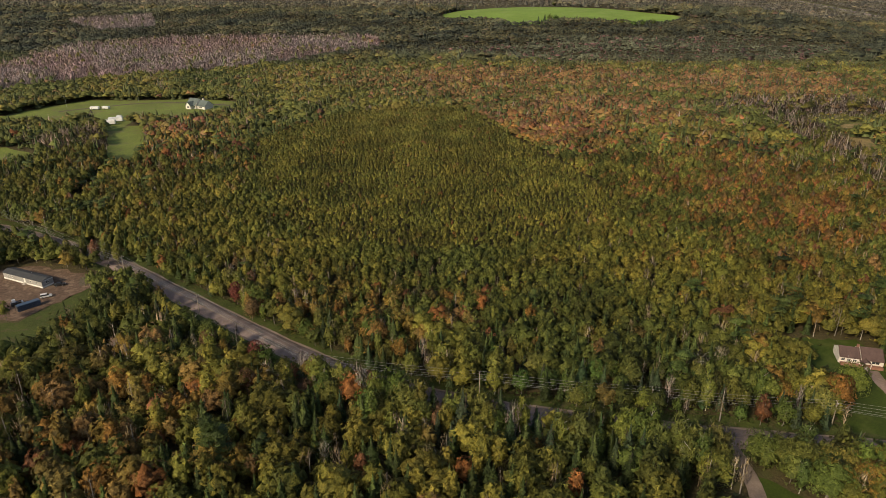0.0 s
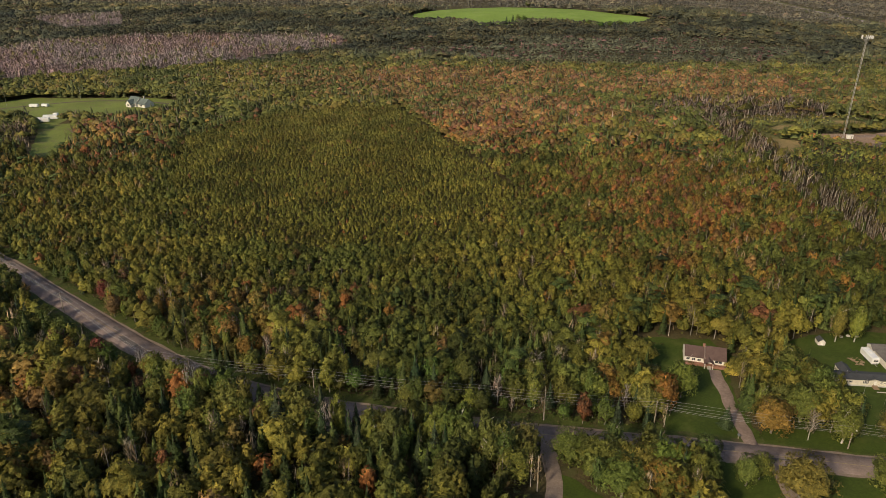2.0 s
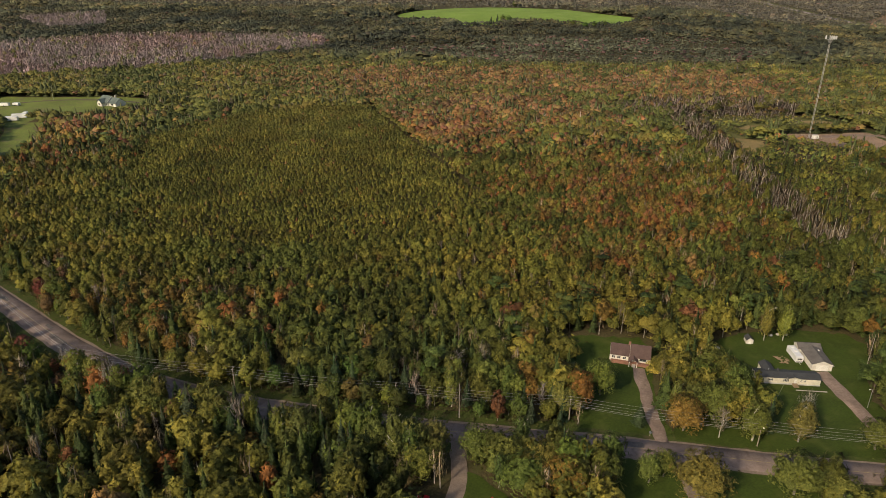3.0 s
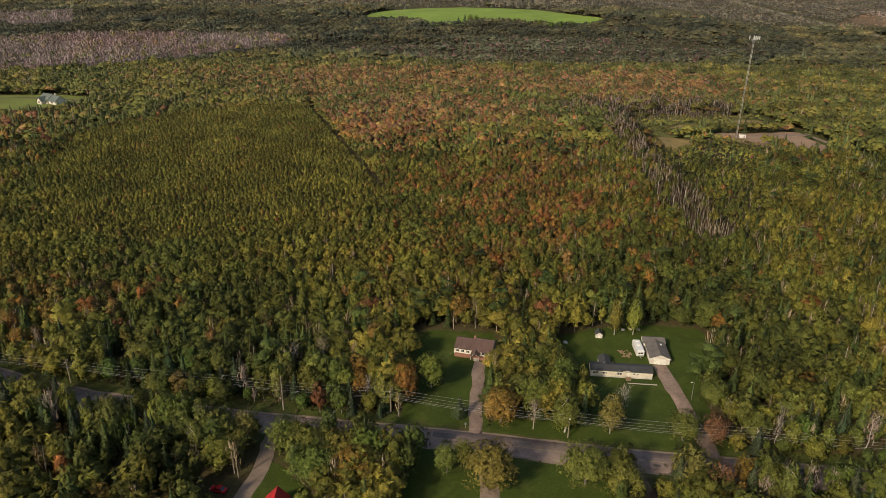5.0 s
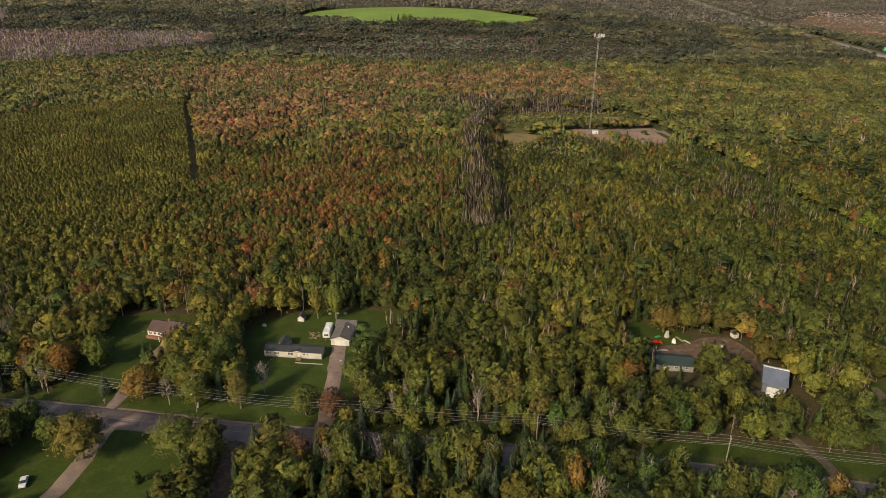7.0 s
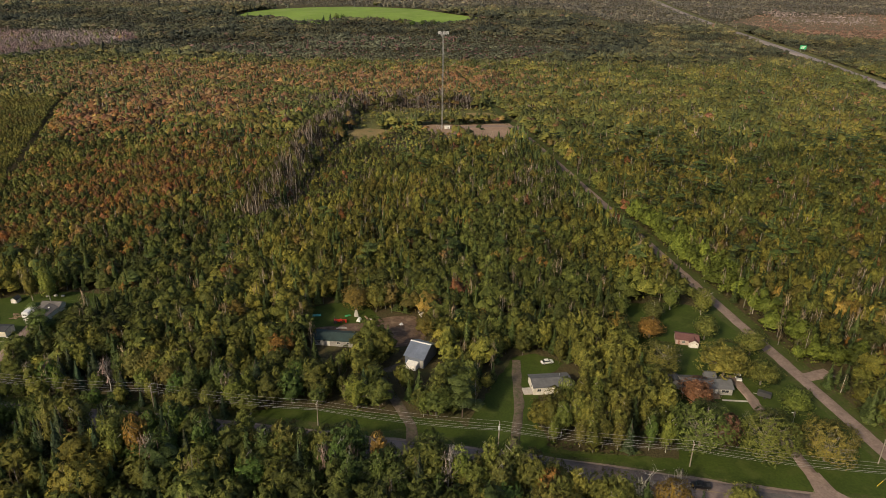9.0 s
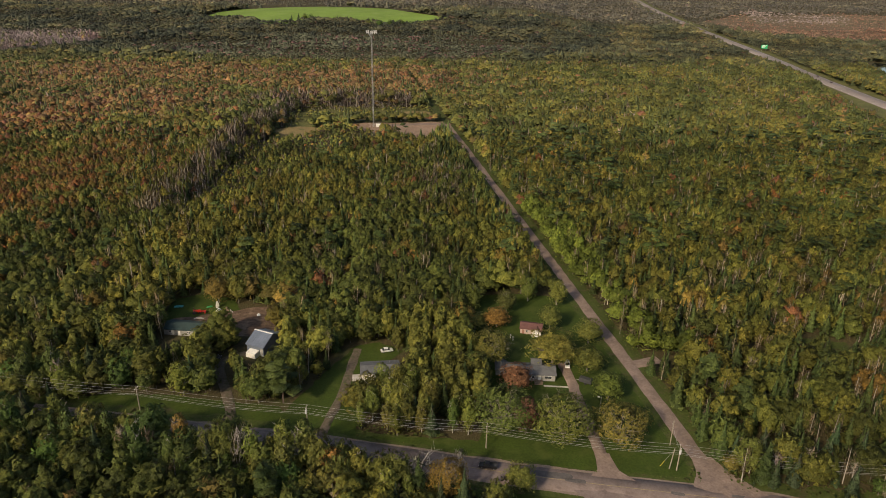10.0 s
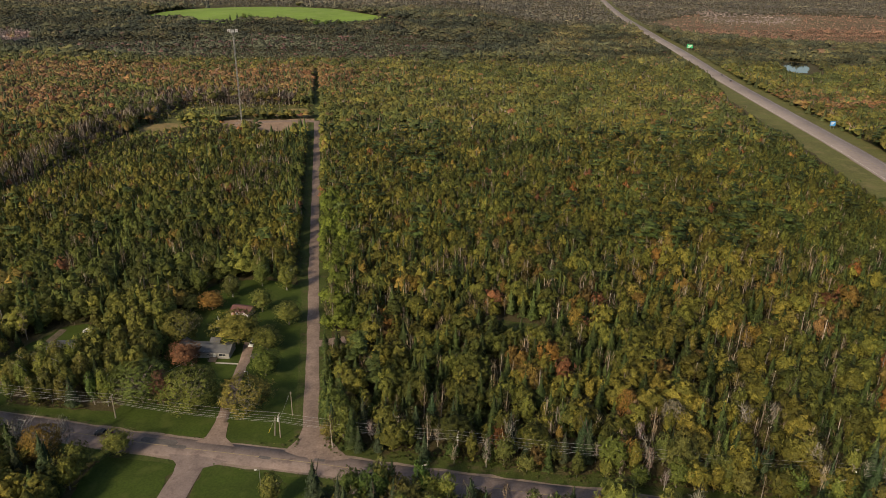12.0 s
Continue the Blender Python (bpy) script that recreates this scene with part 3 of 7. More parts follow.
def stem_template(kind, rng):
    """A tapered three-sided stem as four-cornered faces, for trees of the mass."""
    top = {"broad": 0.6, "aspen": 0.8, "spruce": 0.9, "pine": 0.9, "thin": 0.97}[kind]
    lean = rng.normal(0, 0.025, 2)
    r0 = 0.021 if kind == "thin" else 0.013
    ring = np.array([(math.cos(a), math.sin(a)) for a in (0, 2.09, 4.19)])
    low, high = np.c_[ring * r0, np.zeros(3)], np.c_[ring * r0 * 0.35 + lean, np.full(3, top)]
    return np.array([[low[i], low[(i + 1) % 3], high[(i + 1) % 3], high[i]] for i in range(3)])


def joined(name, faces, tints, mat, label, ways=()):
    """One mesh of many small faces, with a colour for each."""
    q = np.concatenate(faces).astype(np.float32)
    n, k = q.shape[:2]
    me = bpy.data.meshes.new(name)
    me.vertices.add(k * n)
    me.vertices.foreach_set("co", q.ravel())
    me.loops.add(k * n)
    me.loops.foreach_set("vertex_index", np.arange(k * n, dtype=np.int32))
    me.polygons.add(n)
    me.polygons.foreach_set("loop_start", np.arange(0, k * n, k, dtype=np.int32))
    me.update(calc_edges=True)
    c = np.ones((n, 4), np.float32)
    c[:, :3] = np.concatenate(tints)
    me.attributes.new("tint", "FLOAT_COLOR", "FACE").data.foreach_set("color", c.ravel())
    if len(ways):
        me.attributes.new("way", "FLOAT_VECTOR", "POINT").data.foreach_set("vector", np.concatenate(ways).astype(np.float32).ravel())
    me.materials.append(mat)
    return tagged(new(name, me), label=label, category="woodland", kind="stuff")


GREENS = np.array([(0.070, 0.090, 0.024), (0.098, 0.112, 0.026), (0.128, 0.132, 0.029), (0.156, 0.148, 0.033), (0.188, 0.164, 0.038)])
AUTUMN = np.array([(0.215, 0.126, 0.036), (0.205, 0.094, 0.036), (0.165, 0.108, 0.050), (0.165, 0.080, 0.045), (0.190, 0.145, 0.042)])
DARKS = np.array([(0.036, 0.058, 0.019), (0.050, 0.078, 0.024), (0.064, 0.092, 0.031)])
TWIGS = np.array([(0.24, 0.195, 0.155), (0.28, 0.23, 0.19), (0.205, 0.175, 0.12), (0.31, 0.27, 0.22)])
KINDS = ("broad", "aspen", "spruce", "pine", "thin")


def lumps(x, y, size, seed):
    """Smooth patchy values about 0 to 1 over the land."""
    r = np.random.default_rng(seed)
    v = np.zeros(np.shape(x))
    for _ in range(7):
        a, f, ph = r.uniform(0, 6.28), r.uniform(0.6, 1.6) / size, r.uniform(0, 6.28)
        v += np.sin((x * math.cos(a) + y * math.sin(a)) * f * 6.28 + ph)
    return np.clip(0.5 + v / 6.5, 0, 1)


# autumn colour: middle, reach along x and y, weight
RED_ZONES = [(104, 240, 40, 48, 1.2), (52, 345, 36, 64, 1.15), (90, 405, 48, 42, 0.9), (60, 520, 130, 48, 0.75), (225, 500, 75, 60, 0.85), (120, 300, 40, 35, 0.45),
             (-66, 98, 24, 22, 0.36), (-140, 335, 22, 45, 0.5), (-90, 300, 60, 50, 0.2), (-20, 150, 30, 18, 0.25), (230, 128, 12, 8, 0.4), (430, 118, 45, 25, 0.1), (620, 420, 80, 40, 0.35), (20, 470, 60, 35, 0.45)]


def open_ground(x, y):
    """True where no tree of the mass may stand."""
    no = away(x, y, MAIN_ROAD) < np.where((x > 140) & (x < 228), 3.4, 4.6)
    no |= away(x, y, GRAVEL_ROAD) < np.where(x > np.interp(y, [60, 360], [327, 284]), 2.9, 3.6)
    no |= (away(x, y, GRAVEL_ROAD) < 8) & (x < 322) & (y < 142) & (x > 300)
    no |= (away(x, y, GRAVEL_ROAD) < 5.4) & (x < np.interp(y, [60, 360], [327, 284])) & (y > 140)
    no |= away(x, y, GRASS_TRACK) < 3.0
    no |= away(x, y, SIDE_ROAD) < 3.6
    road = away(x, y, HIGHWAY)
    hx, hy = zip(*HIGHWAY)
    wide = 1 - smooth((y - 380) / 200)
    no |= (road < 13 + 3 * wide) | ((road < 14 + 17 * wide) & (x < np.interp(y, hy, hx)))
    # set back south of the road
    mx, my = zip(*MAIN_ROAD)
    setback = np.interp(x, [-78, -70, -34, -26, 12, 20, 70, 79, 140, 148, 225, 232, 264, 270, 330, 340, 600], [4.6, 9, 9, 3.8, 3.4, 3.4, 3.6, 6, 5, 3.5, 3.5, 5, 5, 9, 9, 4.6, 4.6])
    no |= (y < np.interp(x, mx, my)) & (away(x, y, MAIN_ROAD) < setback)
    for poly in FRONT_CLEAR:
        no |= inside(x, y, poly)
    no |= inside(x, y, MAST_SCRUB) & (lumps(x, y, 13, 71) > 0.58)
    no |= away(x, y, CUT_LINE) < 1.6
    no |= away(x, y, FIELD + FIELD[:1]) < 2.5
    no |= away(x, y, GULLY) < 2.6
    for line, half in DRIVES.values():
        no |= away(x, y, line) < half + 1.2
    for poly in LAWNS + SAND_PADS + YELLOW_GRASS + CLEARINGS + [DIRT_YARD, JUNK_YARD, SAND_YARD, FIELD, LEFT_CLEARING, LEFT_MEADOW, POND_CLEAR]:
        no |= inside(x, y, poly)
    for poly in GROVES:
        no &= ~inside(x, y, poly)
    for bx, by, rad in HOUSES:
        no |= np.hypot(x - bx, y - by) < rad
    return no


HOUSES = [(-119, 170, 7), (-157, 418, 10), (95, 131, 8), (128, 123, 9), (138, 132, 8), (214, 123, 8), (234.5, 114, 6.0), (233, 107, 5.0), (59, 79, 5.5), (51, 85, 3.6), (263, 100, 7), (214, 113, 6), (236, 105, 6), (258, 92, 4), (300, 119, 5), (297, 98, 8), (245, 352, 5)]


def scatter(rng, y0, y1, gap, behind=False):
    """Uneven places over the part of the land that the walk looks over."""
    x0, x1 = (-160, 520) if behind else (-0.69 * (y1 + 5) - 25, 350 + 0.69 * (y1 + 45) + 25)
    gx, gy = np.meshgrid(np.arange(x0, x1, gap), np.arange(y0, y1, gap))
    x = gx.ravel() + rng.uniform(-0.48, 0.48, gx.size) * gap
    y = gy.ravel() + rng.uniform(-0.48, 0.48, gx.size) * gap
    ok = (behind | ((x > -0.69 * (y + 5) - 25) & (x < 350 + 0.69 * (y + 45) + 25))) & ((y > 76 - 0.1 * x) != behind) & ~open_ground(x, y)
    return x[ok], y[ok]


def character(x, y, rng):
    """Kind, height, width factor and colour of a tree at each place."""
    n = len(x)
    u = rng.random(n)
    patchy, fine, dark = lumps(x, y, 90, 3), lumps(x, y, 22, 5), lumps(x, y, 130, 8)
    near = y < 155
    young = smooth(1.6 - np.hypot((x - 18) / 105, (y - 245) / 85))
    grey = inside(x, y, GREY_WOOD) | inside(x, y, GREY_STAND)
    scrub = inside(x, y, LOW_SCRUB) | inside(x, y, MAST_SCRUB)
    heath = inside(x, y, HEATH)
    band = lumps(x * 0.22, y, 75, 33)
    marsh = inside(x, y, BROWN_MARSH)
    wall = np.exp(-(((x - np.interp(y, [200, 320, 390, 415], [176, 178, 187, 250])) / 4.2) ** 2)) * ((y > 195) & (y < 420))
    wall = np.maximum(wall, 0.8 * np.exp(-(((y - 415) / 12) ** 2)) * ((x > 158) & (x < 262)))
    pale_stand = np.exp(-(((x - 277) / 10) ** 2) - ((y - 236) / 20) ** 2)
    wall = np.maximum(wall, 0.4 * pale_stand)
    right = smooth((x - np.interp(y, [60, 360, 560], [327, 284, 256])) / 10)
    hedge = (x > np.interp(y, [60, 360], [328, 285])) * (1 - smooth((x - np.interp(y, [60, 360], [333, 290])) / 12)) * (1 - smooth((y - 190) / 40)) * smooth((y - 95) / 15)
    # shares of the kinds: broad, aspen, spruce, pine, thin
    share = np.stack([0.50 - 0.1 * patchy, 0.26 + 0 * x, 0.10 + 0.22 * dark * fine, (0.02 + 0.10 * right * patchy) * (y < 330), (0.06 + 0.06 * patchy) * (1 - 0.5 * smooth((y - 300) / 60))], 1)
    spruces = 0.26 * (0.3 + 1.4 * dark) + 0.36 * right
    share[near] = np.stack([0.46 + 0 * x, 0.20 + 0 * x, spruces, 0.008 + 0 * x, 0.10 + 0.18 * right], 1)[near]
    share = share * (1 - young[:, None]) + young[:, None] * np.array([0.16, 0.77, 0.05, 0.0, 0.02])
    share[:, 4] += wall * 2.6
    by_road = np.exp(-(((away(x, y, GRAVEL_ROAD) - 9) / 7) ** 2)) * (1 - right) * (y > 185) * (y < 335)
    share[:, 2] += 0.9 * by_road
    share[:, 2:4] *= (1 - 0.85 * hedge)[:, None]
    share[grey] = (0.02, 0.02, 0.01, 0, 0.95)
    share[marsh] = (0.4, 0.15, 0.05, 0, 0.4)
    share /= share.sum(1, keepdims=True)
    kind = (u[:, None] > np.cumsum(share, 1)).sum(1).clip(0, 4)
    grove = inside(x, y, GROVES[0])
    kind = np.where(grove & (rng.random(n) < 0.85), 1, kind)
    planted = inside(x, y, PLANTATION)
    kind = np.where((inside(x, y, GREY_EDGE) & (rng.random(n) < 0.42)) | (inside(x, y, GREY_CLUMP) & (rng.random(n) < 0.75)), 4, kind)
    kind = np.where(planted, np.where(rng.random(n) < 0.93, 1, np.where(rng.random(n) < 0.6, 0, 2)), kind)
    h = np.where(near, rng.uniform(4.4, 8.8, n), rng.uniform(4.2, 7.2, n) + 0.8 * patchy)
    h *= np.array([0.95, 1.05, 1.08, 1.4, 1.0])[kind]
    h = h * (1 - young) + young * rng.uniform(3.6, 5.2, n)
    h = np.where(planted, rng.uniform(3.7, 5.1, n) + 0.8 * fine, h)
    h[scrub] = rng.uniform(2.0, 4.2, scrub.sum())
    h[inside(x, y, MAST_SCRUB)] *= 0.95
    h[marsh] *= 0.7
    h = np.where(heath, h * 0.78, h)
    layered = smooth((y - 540) / 120) * (1 - grey)
    h *= 1 + layered * (0.95 * band - 0.4)
    h *= 1 + 0.4 * wall
    h *= np.where((y > 900) & (y < 2200), 1.15, 1)
    mx, my = zip(*MAIN_ROAD)
    below = (y < np.interp(x, mx, my)) & (x > 140) & (x < 264)
    h = np.where(below, h * 1.05, h)
    w = rng.uniform(0.85, 1.25, n) * (1 + 0.15 * young) * np.where(near & (kind == 0), 1.12, np.array([0.70, 0.90, 0.92, 1.0, 0.8])[kind]) * np.where(near, 1.08, np.where(y > 600, 1.12, 1.24))
    low = 1 - 0.17 * smooth((y - 300) / 80) - 0.15 * smooth((y - 560) / 100) * (1 - grey)
    # stands of taller and lower, lighter and darker trees
    knots, shades = lumps(x, y, 19, 97), lumps(x, y, 24, 98)
    mixed_age = smooth((y - 220) / 90) * np.where(planted, 0.45, 1.0) * (1 - grey)
    h *= 1 + mixed_age * (0.55 * knots - 0.24)
    low = np.where(planted, 1.0, np.where(grey, 1.2, low))
    h *= low
    w = np.where(planted, rng.uniform(0.8, 1.0, n), w) * (1.0 + 0.36 * smooth((y - 290) / 60)) / np.minimum(low, 1.0) ** 1.5
    g = np.clip(0.34 + 0.55 * (patchy - 0.5) + 0.4 * (fine - 0.5) + rng.normal(0, 0.13, n) - 0.08 * young + 0.03 * right, 0, 0.999) * 4
    lush_lots = np.exp(-(((x - 228) / 58) ** 2) - ((y - 125) / 48) ** 2)
    g = np.clip(g - 1.1 * lush_lots + 0.25 * right * (y < 135), 0, 3.99)
    g = np.where(planted, np.clip(1.75 + 1.2 * (fine - 0.5) + 0.8 * (patchy - 0.5) + rng.normal(0, 0.4, n), 0, 3.9), g)
    i = g.astype(int)
    tint = GREENS[i] + (GREENS[np.minimum(i + 1, 4)] - GREENS[i]) * (g - i)[:, None]
    red = np.full(n, 0.02)
    for cx, cy, rx, ry, wt in RED_ZONES:
        red = np.maximum(red, wt * np.exp(-(((x - cx) / rx) ** 2) - ((y - cy) / ry) ** 2))
    red *= 1 - 0.85 * young
    red *= 1 - 0.7 * lush_lots
    red = np.maximum(red, 0.035 * right * (y < 140))
    red[planted] = 0.01
    red *= 0.5 + 1.3 * fine
    # autumn colours blend to a paler brown with distance
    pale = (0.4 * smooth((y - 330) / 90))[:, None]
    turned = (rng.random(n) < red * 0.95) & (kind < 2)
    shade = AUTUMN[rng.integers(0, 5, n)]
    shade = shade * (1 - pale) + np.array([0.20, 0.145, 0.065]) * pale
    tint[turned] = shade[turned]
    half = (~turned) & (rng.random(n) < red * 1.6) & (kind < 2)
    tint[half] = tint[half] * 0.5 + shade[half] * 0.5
    tint[grove] = np.array([0.125, 0.136, 0.034]) * rng.uniform(0.85, 1.15, (grove.sum(), 1))
    h = np.where(grove, rng.uniform(6.8, 8.8, n), h)
    lush = (rng.random(n) < 1.4 * hedge) & (kind < 2)
    tint[lush] = np.array([0.108, 0.146, 0.027])
    con = (kind == 2) | (kind == 3)
    # conifers blend to a lighter green with distance, which lowers contrast
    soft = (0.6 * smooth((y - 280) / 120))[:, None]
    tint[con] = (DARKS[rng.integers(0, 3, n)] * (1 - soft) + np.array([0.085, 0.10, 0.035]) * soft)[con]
    thin = kind == 4
    tint[thin] = TWIGS[rng.integers(0, 4, n)][thin] * np.where(grey, 1.0, np.where(near, 0.8, 0.74) - 0.2 * inside(x, y, GREY_EDGE))[thin, None] * (0.75 + 0.4 * rng.random(n))[thin, None]
    rosy = grey & (lumps(x, y, 120, 21) > 0.55) & (y < 760)
    tint[grey] = tint[grey] * np.array([1.26, 1.33, 1.52])
    tint[rosy] = tint[rosy] * np.array([1.04, 0.93, 0.93])
    # haze is put into the far woods' tints, greyer with distance
    haze = (smooth((y - 560) / 150) * (1 - grey))[:, None]
    tint = tint * (1 - 0.3 * haze) + np.array([0.125, 0.115, 0.098]) * 0.3 * haze
    stands = lumps(x * 0.45, y, 42, 93)
    spruce_stand = (smooth((stands - 0.56) / 0.1) * smooth((y - 540) / 120) * (1 - grey) * (1 - marsh))[:, None] * 0.75
    tint = tint * (1 - spruce_stand) + np.array([0.058, 0.072, 0.040]) * spruce_stand
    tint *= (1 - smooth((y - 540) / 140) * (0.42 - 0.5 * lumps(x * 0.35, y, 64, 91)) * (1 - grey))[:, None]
    # more grey haze is put into the colour of the most distant trees
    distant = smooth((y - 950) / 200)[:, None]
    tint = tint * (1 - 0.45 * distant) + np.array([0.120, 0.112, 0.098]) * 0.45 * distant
    tint[heath] = np.where(rng.random((heath.sum(), 1)) < 0.12, np.array([[0.16, 0.10, 0.07]]), np.array([[0.100, 0.112, 0.055]])) * rng.uniform(0.7, 1.3, (heath.sum(), 1))
    tint[marsh] = np.array([0.15, 0.115, 0.07])
    rusty = marsh & (rng.random(n) < 0.3 + 0.5 * lumps(x * 0.3, y, 160, 44))
    tint[rusty] = np.array([0.20, 0.125, 0.075])
    tint[inside(x, y, PALE_STAND)] = np.array([0.22, 0.19, 0.15])
    tint *= (1 + rng.uniform(-1, 1, (n, 1)) * (0.38 - 0.28 * smooth((y - 260) / 120))[:, None]) * (0.80 + 0.44 * lumps(x, y, 38, 61))[:, None] * (1 + layered[:, None] * (0.5 * band[:, None] - 0.25))
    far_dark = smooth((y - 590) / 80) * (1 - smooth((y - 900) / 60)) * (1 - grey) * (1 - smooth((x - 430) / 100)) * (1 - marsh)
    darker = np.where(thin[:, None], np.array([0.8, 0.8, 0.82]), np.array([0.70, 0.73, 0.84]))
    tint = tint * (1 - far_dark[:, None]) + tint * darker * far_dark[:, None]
    tint *= (1 + mixed_age * (0.55 * shades - 0.24))[:, None]
    # blue grows with distance: aerial haze put into every tree's tint
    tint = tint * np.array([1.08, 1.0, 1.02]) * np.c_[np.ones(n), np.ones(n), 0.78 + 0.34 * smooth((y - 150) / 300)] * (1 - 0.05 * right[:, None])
    return kind, h, w, tint


def plant_mass(name, label, y0, y1, gap, detail, stems, variants, seed, behind=False, within=(), without=()):
    """One stretch of woodland: every tree with its own turn, size and colour, joined as stuff."""
    rng = np.random.default_rng(seed)
    x, y = scatter(rng, y0, y1, gap, behind)
    if y0 < 160 and len(SINGLE):
        free = np.array([np.min(np.hypot(SINGLE[:, 0] - a, SINGLE[:, 1] - b)) > 1.9 for a, b in zip(x, y)])
        x, y = x[free], y[free]
    if within:
        wx, wy = x + 9 * (lumps(x, y, 14, 81) - 0.5), y + 9 * (lumps(x, y, 14, 82) - 0.5)
        ok = np.any([inside(wx, wy, poly) for poly in within], 0)
        x, y = x[ok], y[ok]
    for poly in without:
        ok = ~inside(x + 9 * (lumps(x, y, 14, 81) - 0.5), y + 9 * (lumps(x, y, 14, 82) - 0.5), poly)
        x, y = x[ok], y[ok]
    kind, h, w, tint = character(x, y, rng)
    quads, tints, ways, stem_quads, stem_tints = [], [], [], [], []
    turn = rng.uniform(0, 6.28, len(x))
    z = rise(x, y)
    for k, what in enumerate(KINDS):
        which = np.nonzero(kind == k)[0]
        part_of = rng.integers(0, variants, len(which))
        for v in range(variants):
            ids = which[part_of == v]
            if not len(ids):
                continue
            clumps, sides, under, sprays = detail
            crown, facing = crown_template(what, clumps, sides, under, sprays, rng, y0 > 430)
            c, s = np.cos(turn[ids])[:, None, None], np.sin(turn[ids])[:, None, None]
            ways.append(np.stack([facing[..., 0] * c - facing[..., 1] * s, facing[..., 0] * s + facing[..., 1] * c, facing[..., 2] + 0 * c], -1).reshape(-1, 3, 3))
            for mould, qs, ts, colour in ((crown, quads, tints, tint[ids]), (stem_template(what, rng) if what in stems else None, stem_quads, stem_tints, None)):
                if mould is None:
                    continue
                c, s = np.cos(turn[ids])[:, None, None], np.sin(turn[ids])[:, None, None]
                hw = (h[ids] * w[ids])[:, None, None]
                q = np.empty((len(ids), *mould.shape))
                q[..., 0] = (mould[None, :, :, 0] * c - mould[None, :, :, 1] * s) * hw + x[ids, None, None]
                q[..., 1] = (mould[None, :, :, 0] * s + mould[None, :, :, 1] * c) * hw + y[ids, None, None]
                q[..., 2] = mould[None, :, :, 2] * h[ids, None, None] + z[ids, None, None] - 0.05
                qs.append(q.reshape(-1, *mould.shape[1:]))
                if colour is None:
                    pale = {"broad": (0.12, 0.105, 0.085), "aspen": (0.20, 0.185, 0.155), "spruce": (0.06, 0.05, 0.04), "pine": (0.08, 0.06, 0.05), "thin": (0.27, 0.24, 0.21)}[what]
                    colour = np.array(pale)[None] * rng.uniform(0.6, 1.4, (len(ids), 1))
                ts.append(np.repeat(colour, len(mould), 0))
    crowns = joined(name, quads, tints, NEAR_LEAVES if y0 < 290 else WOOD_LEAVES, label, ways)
    if stem_quads:
        trunks = joined("stems", stem_quads, stem_tints, WOOD_BARK, "thin grey and brown tree stems")
        trunks.parent = crowns
        for key in ("category",):
            del trunks[key]
    return crowns



# ---- single trees ----
TINTS = {"olive": (0.128, 0.142, 0.030), "green": (0.084, 0.118, 0.025), "yellow": (0.166, 0.170, 0.036), "orange": (0.235, 0.138, 0.036),
         "rust": (0.165, 0.088, 0.046), "red": (0.19, 0.055, 0.045), "dark": (0.048, 0.072, 0.032), "twig": (0.25, 0.205, 0.165)}


def tube(points, radii, sides, out):
    """A tapered limb as four-cornered faces, added to the list out."""
    p = [Vector(q) for q in points]
    rings = []
    for i, q in enumerate(p):
        way = (p[min(i + 1, len(p) - 1)] - p[max(i - 1, 0)]).normalized()
        a = way.orthogonal().normalized()
        b = way.cross(a)
        rings.append([q + (a * math.cos(6.283 * k / sides) + b * math.sin(6.283 * k / sides)) * radii[i] for k in range(sides)])
    for r, s in zip(rings[:-1], rings[1:]):
        for k in range(sides):
            out.append((r[k], r[(k + 1) % sides], s[(k + 1) % sides], s[k]))


def faces_mesh(name, faces, mat, ways=None):
    verts = [tuple(v) for f in faces for v in f]
    k = len(faces[0])
    me = bpy.data.meshes.new(name)
    me.from_pydata(verts, [], [tuple(range(k * i, k * i + k)) for i in range(len(faces))])
    if ways is not None:
        me.attributes.new("way", "FLOAT_VECTOR", "POINT").data.foreach_set("vector", ways.astype(np.float32).ravel())
    me.materials.append(mat)
    return me


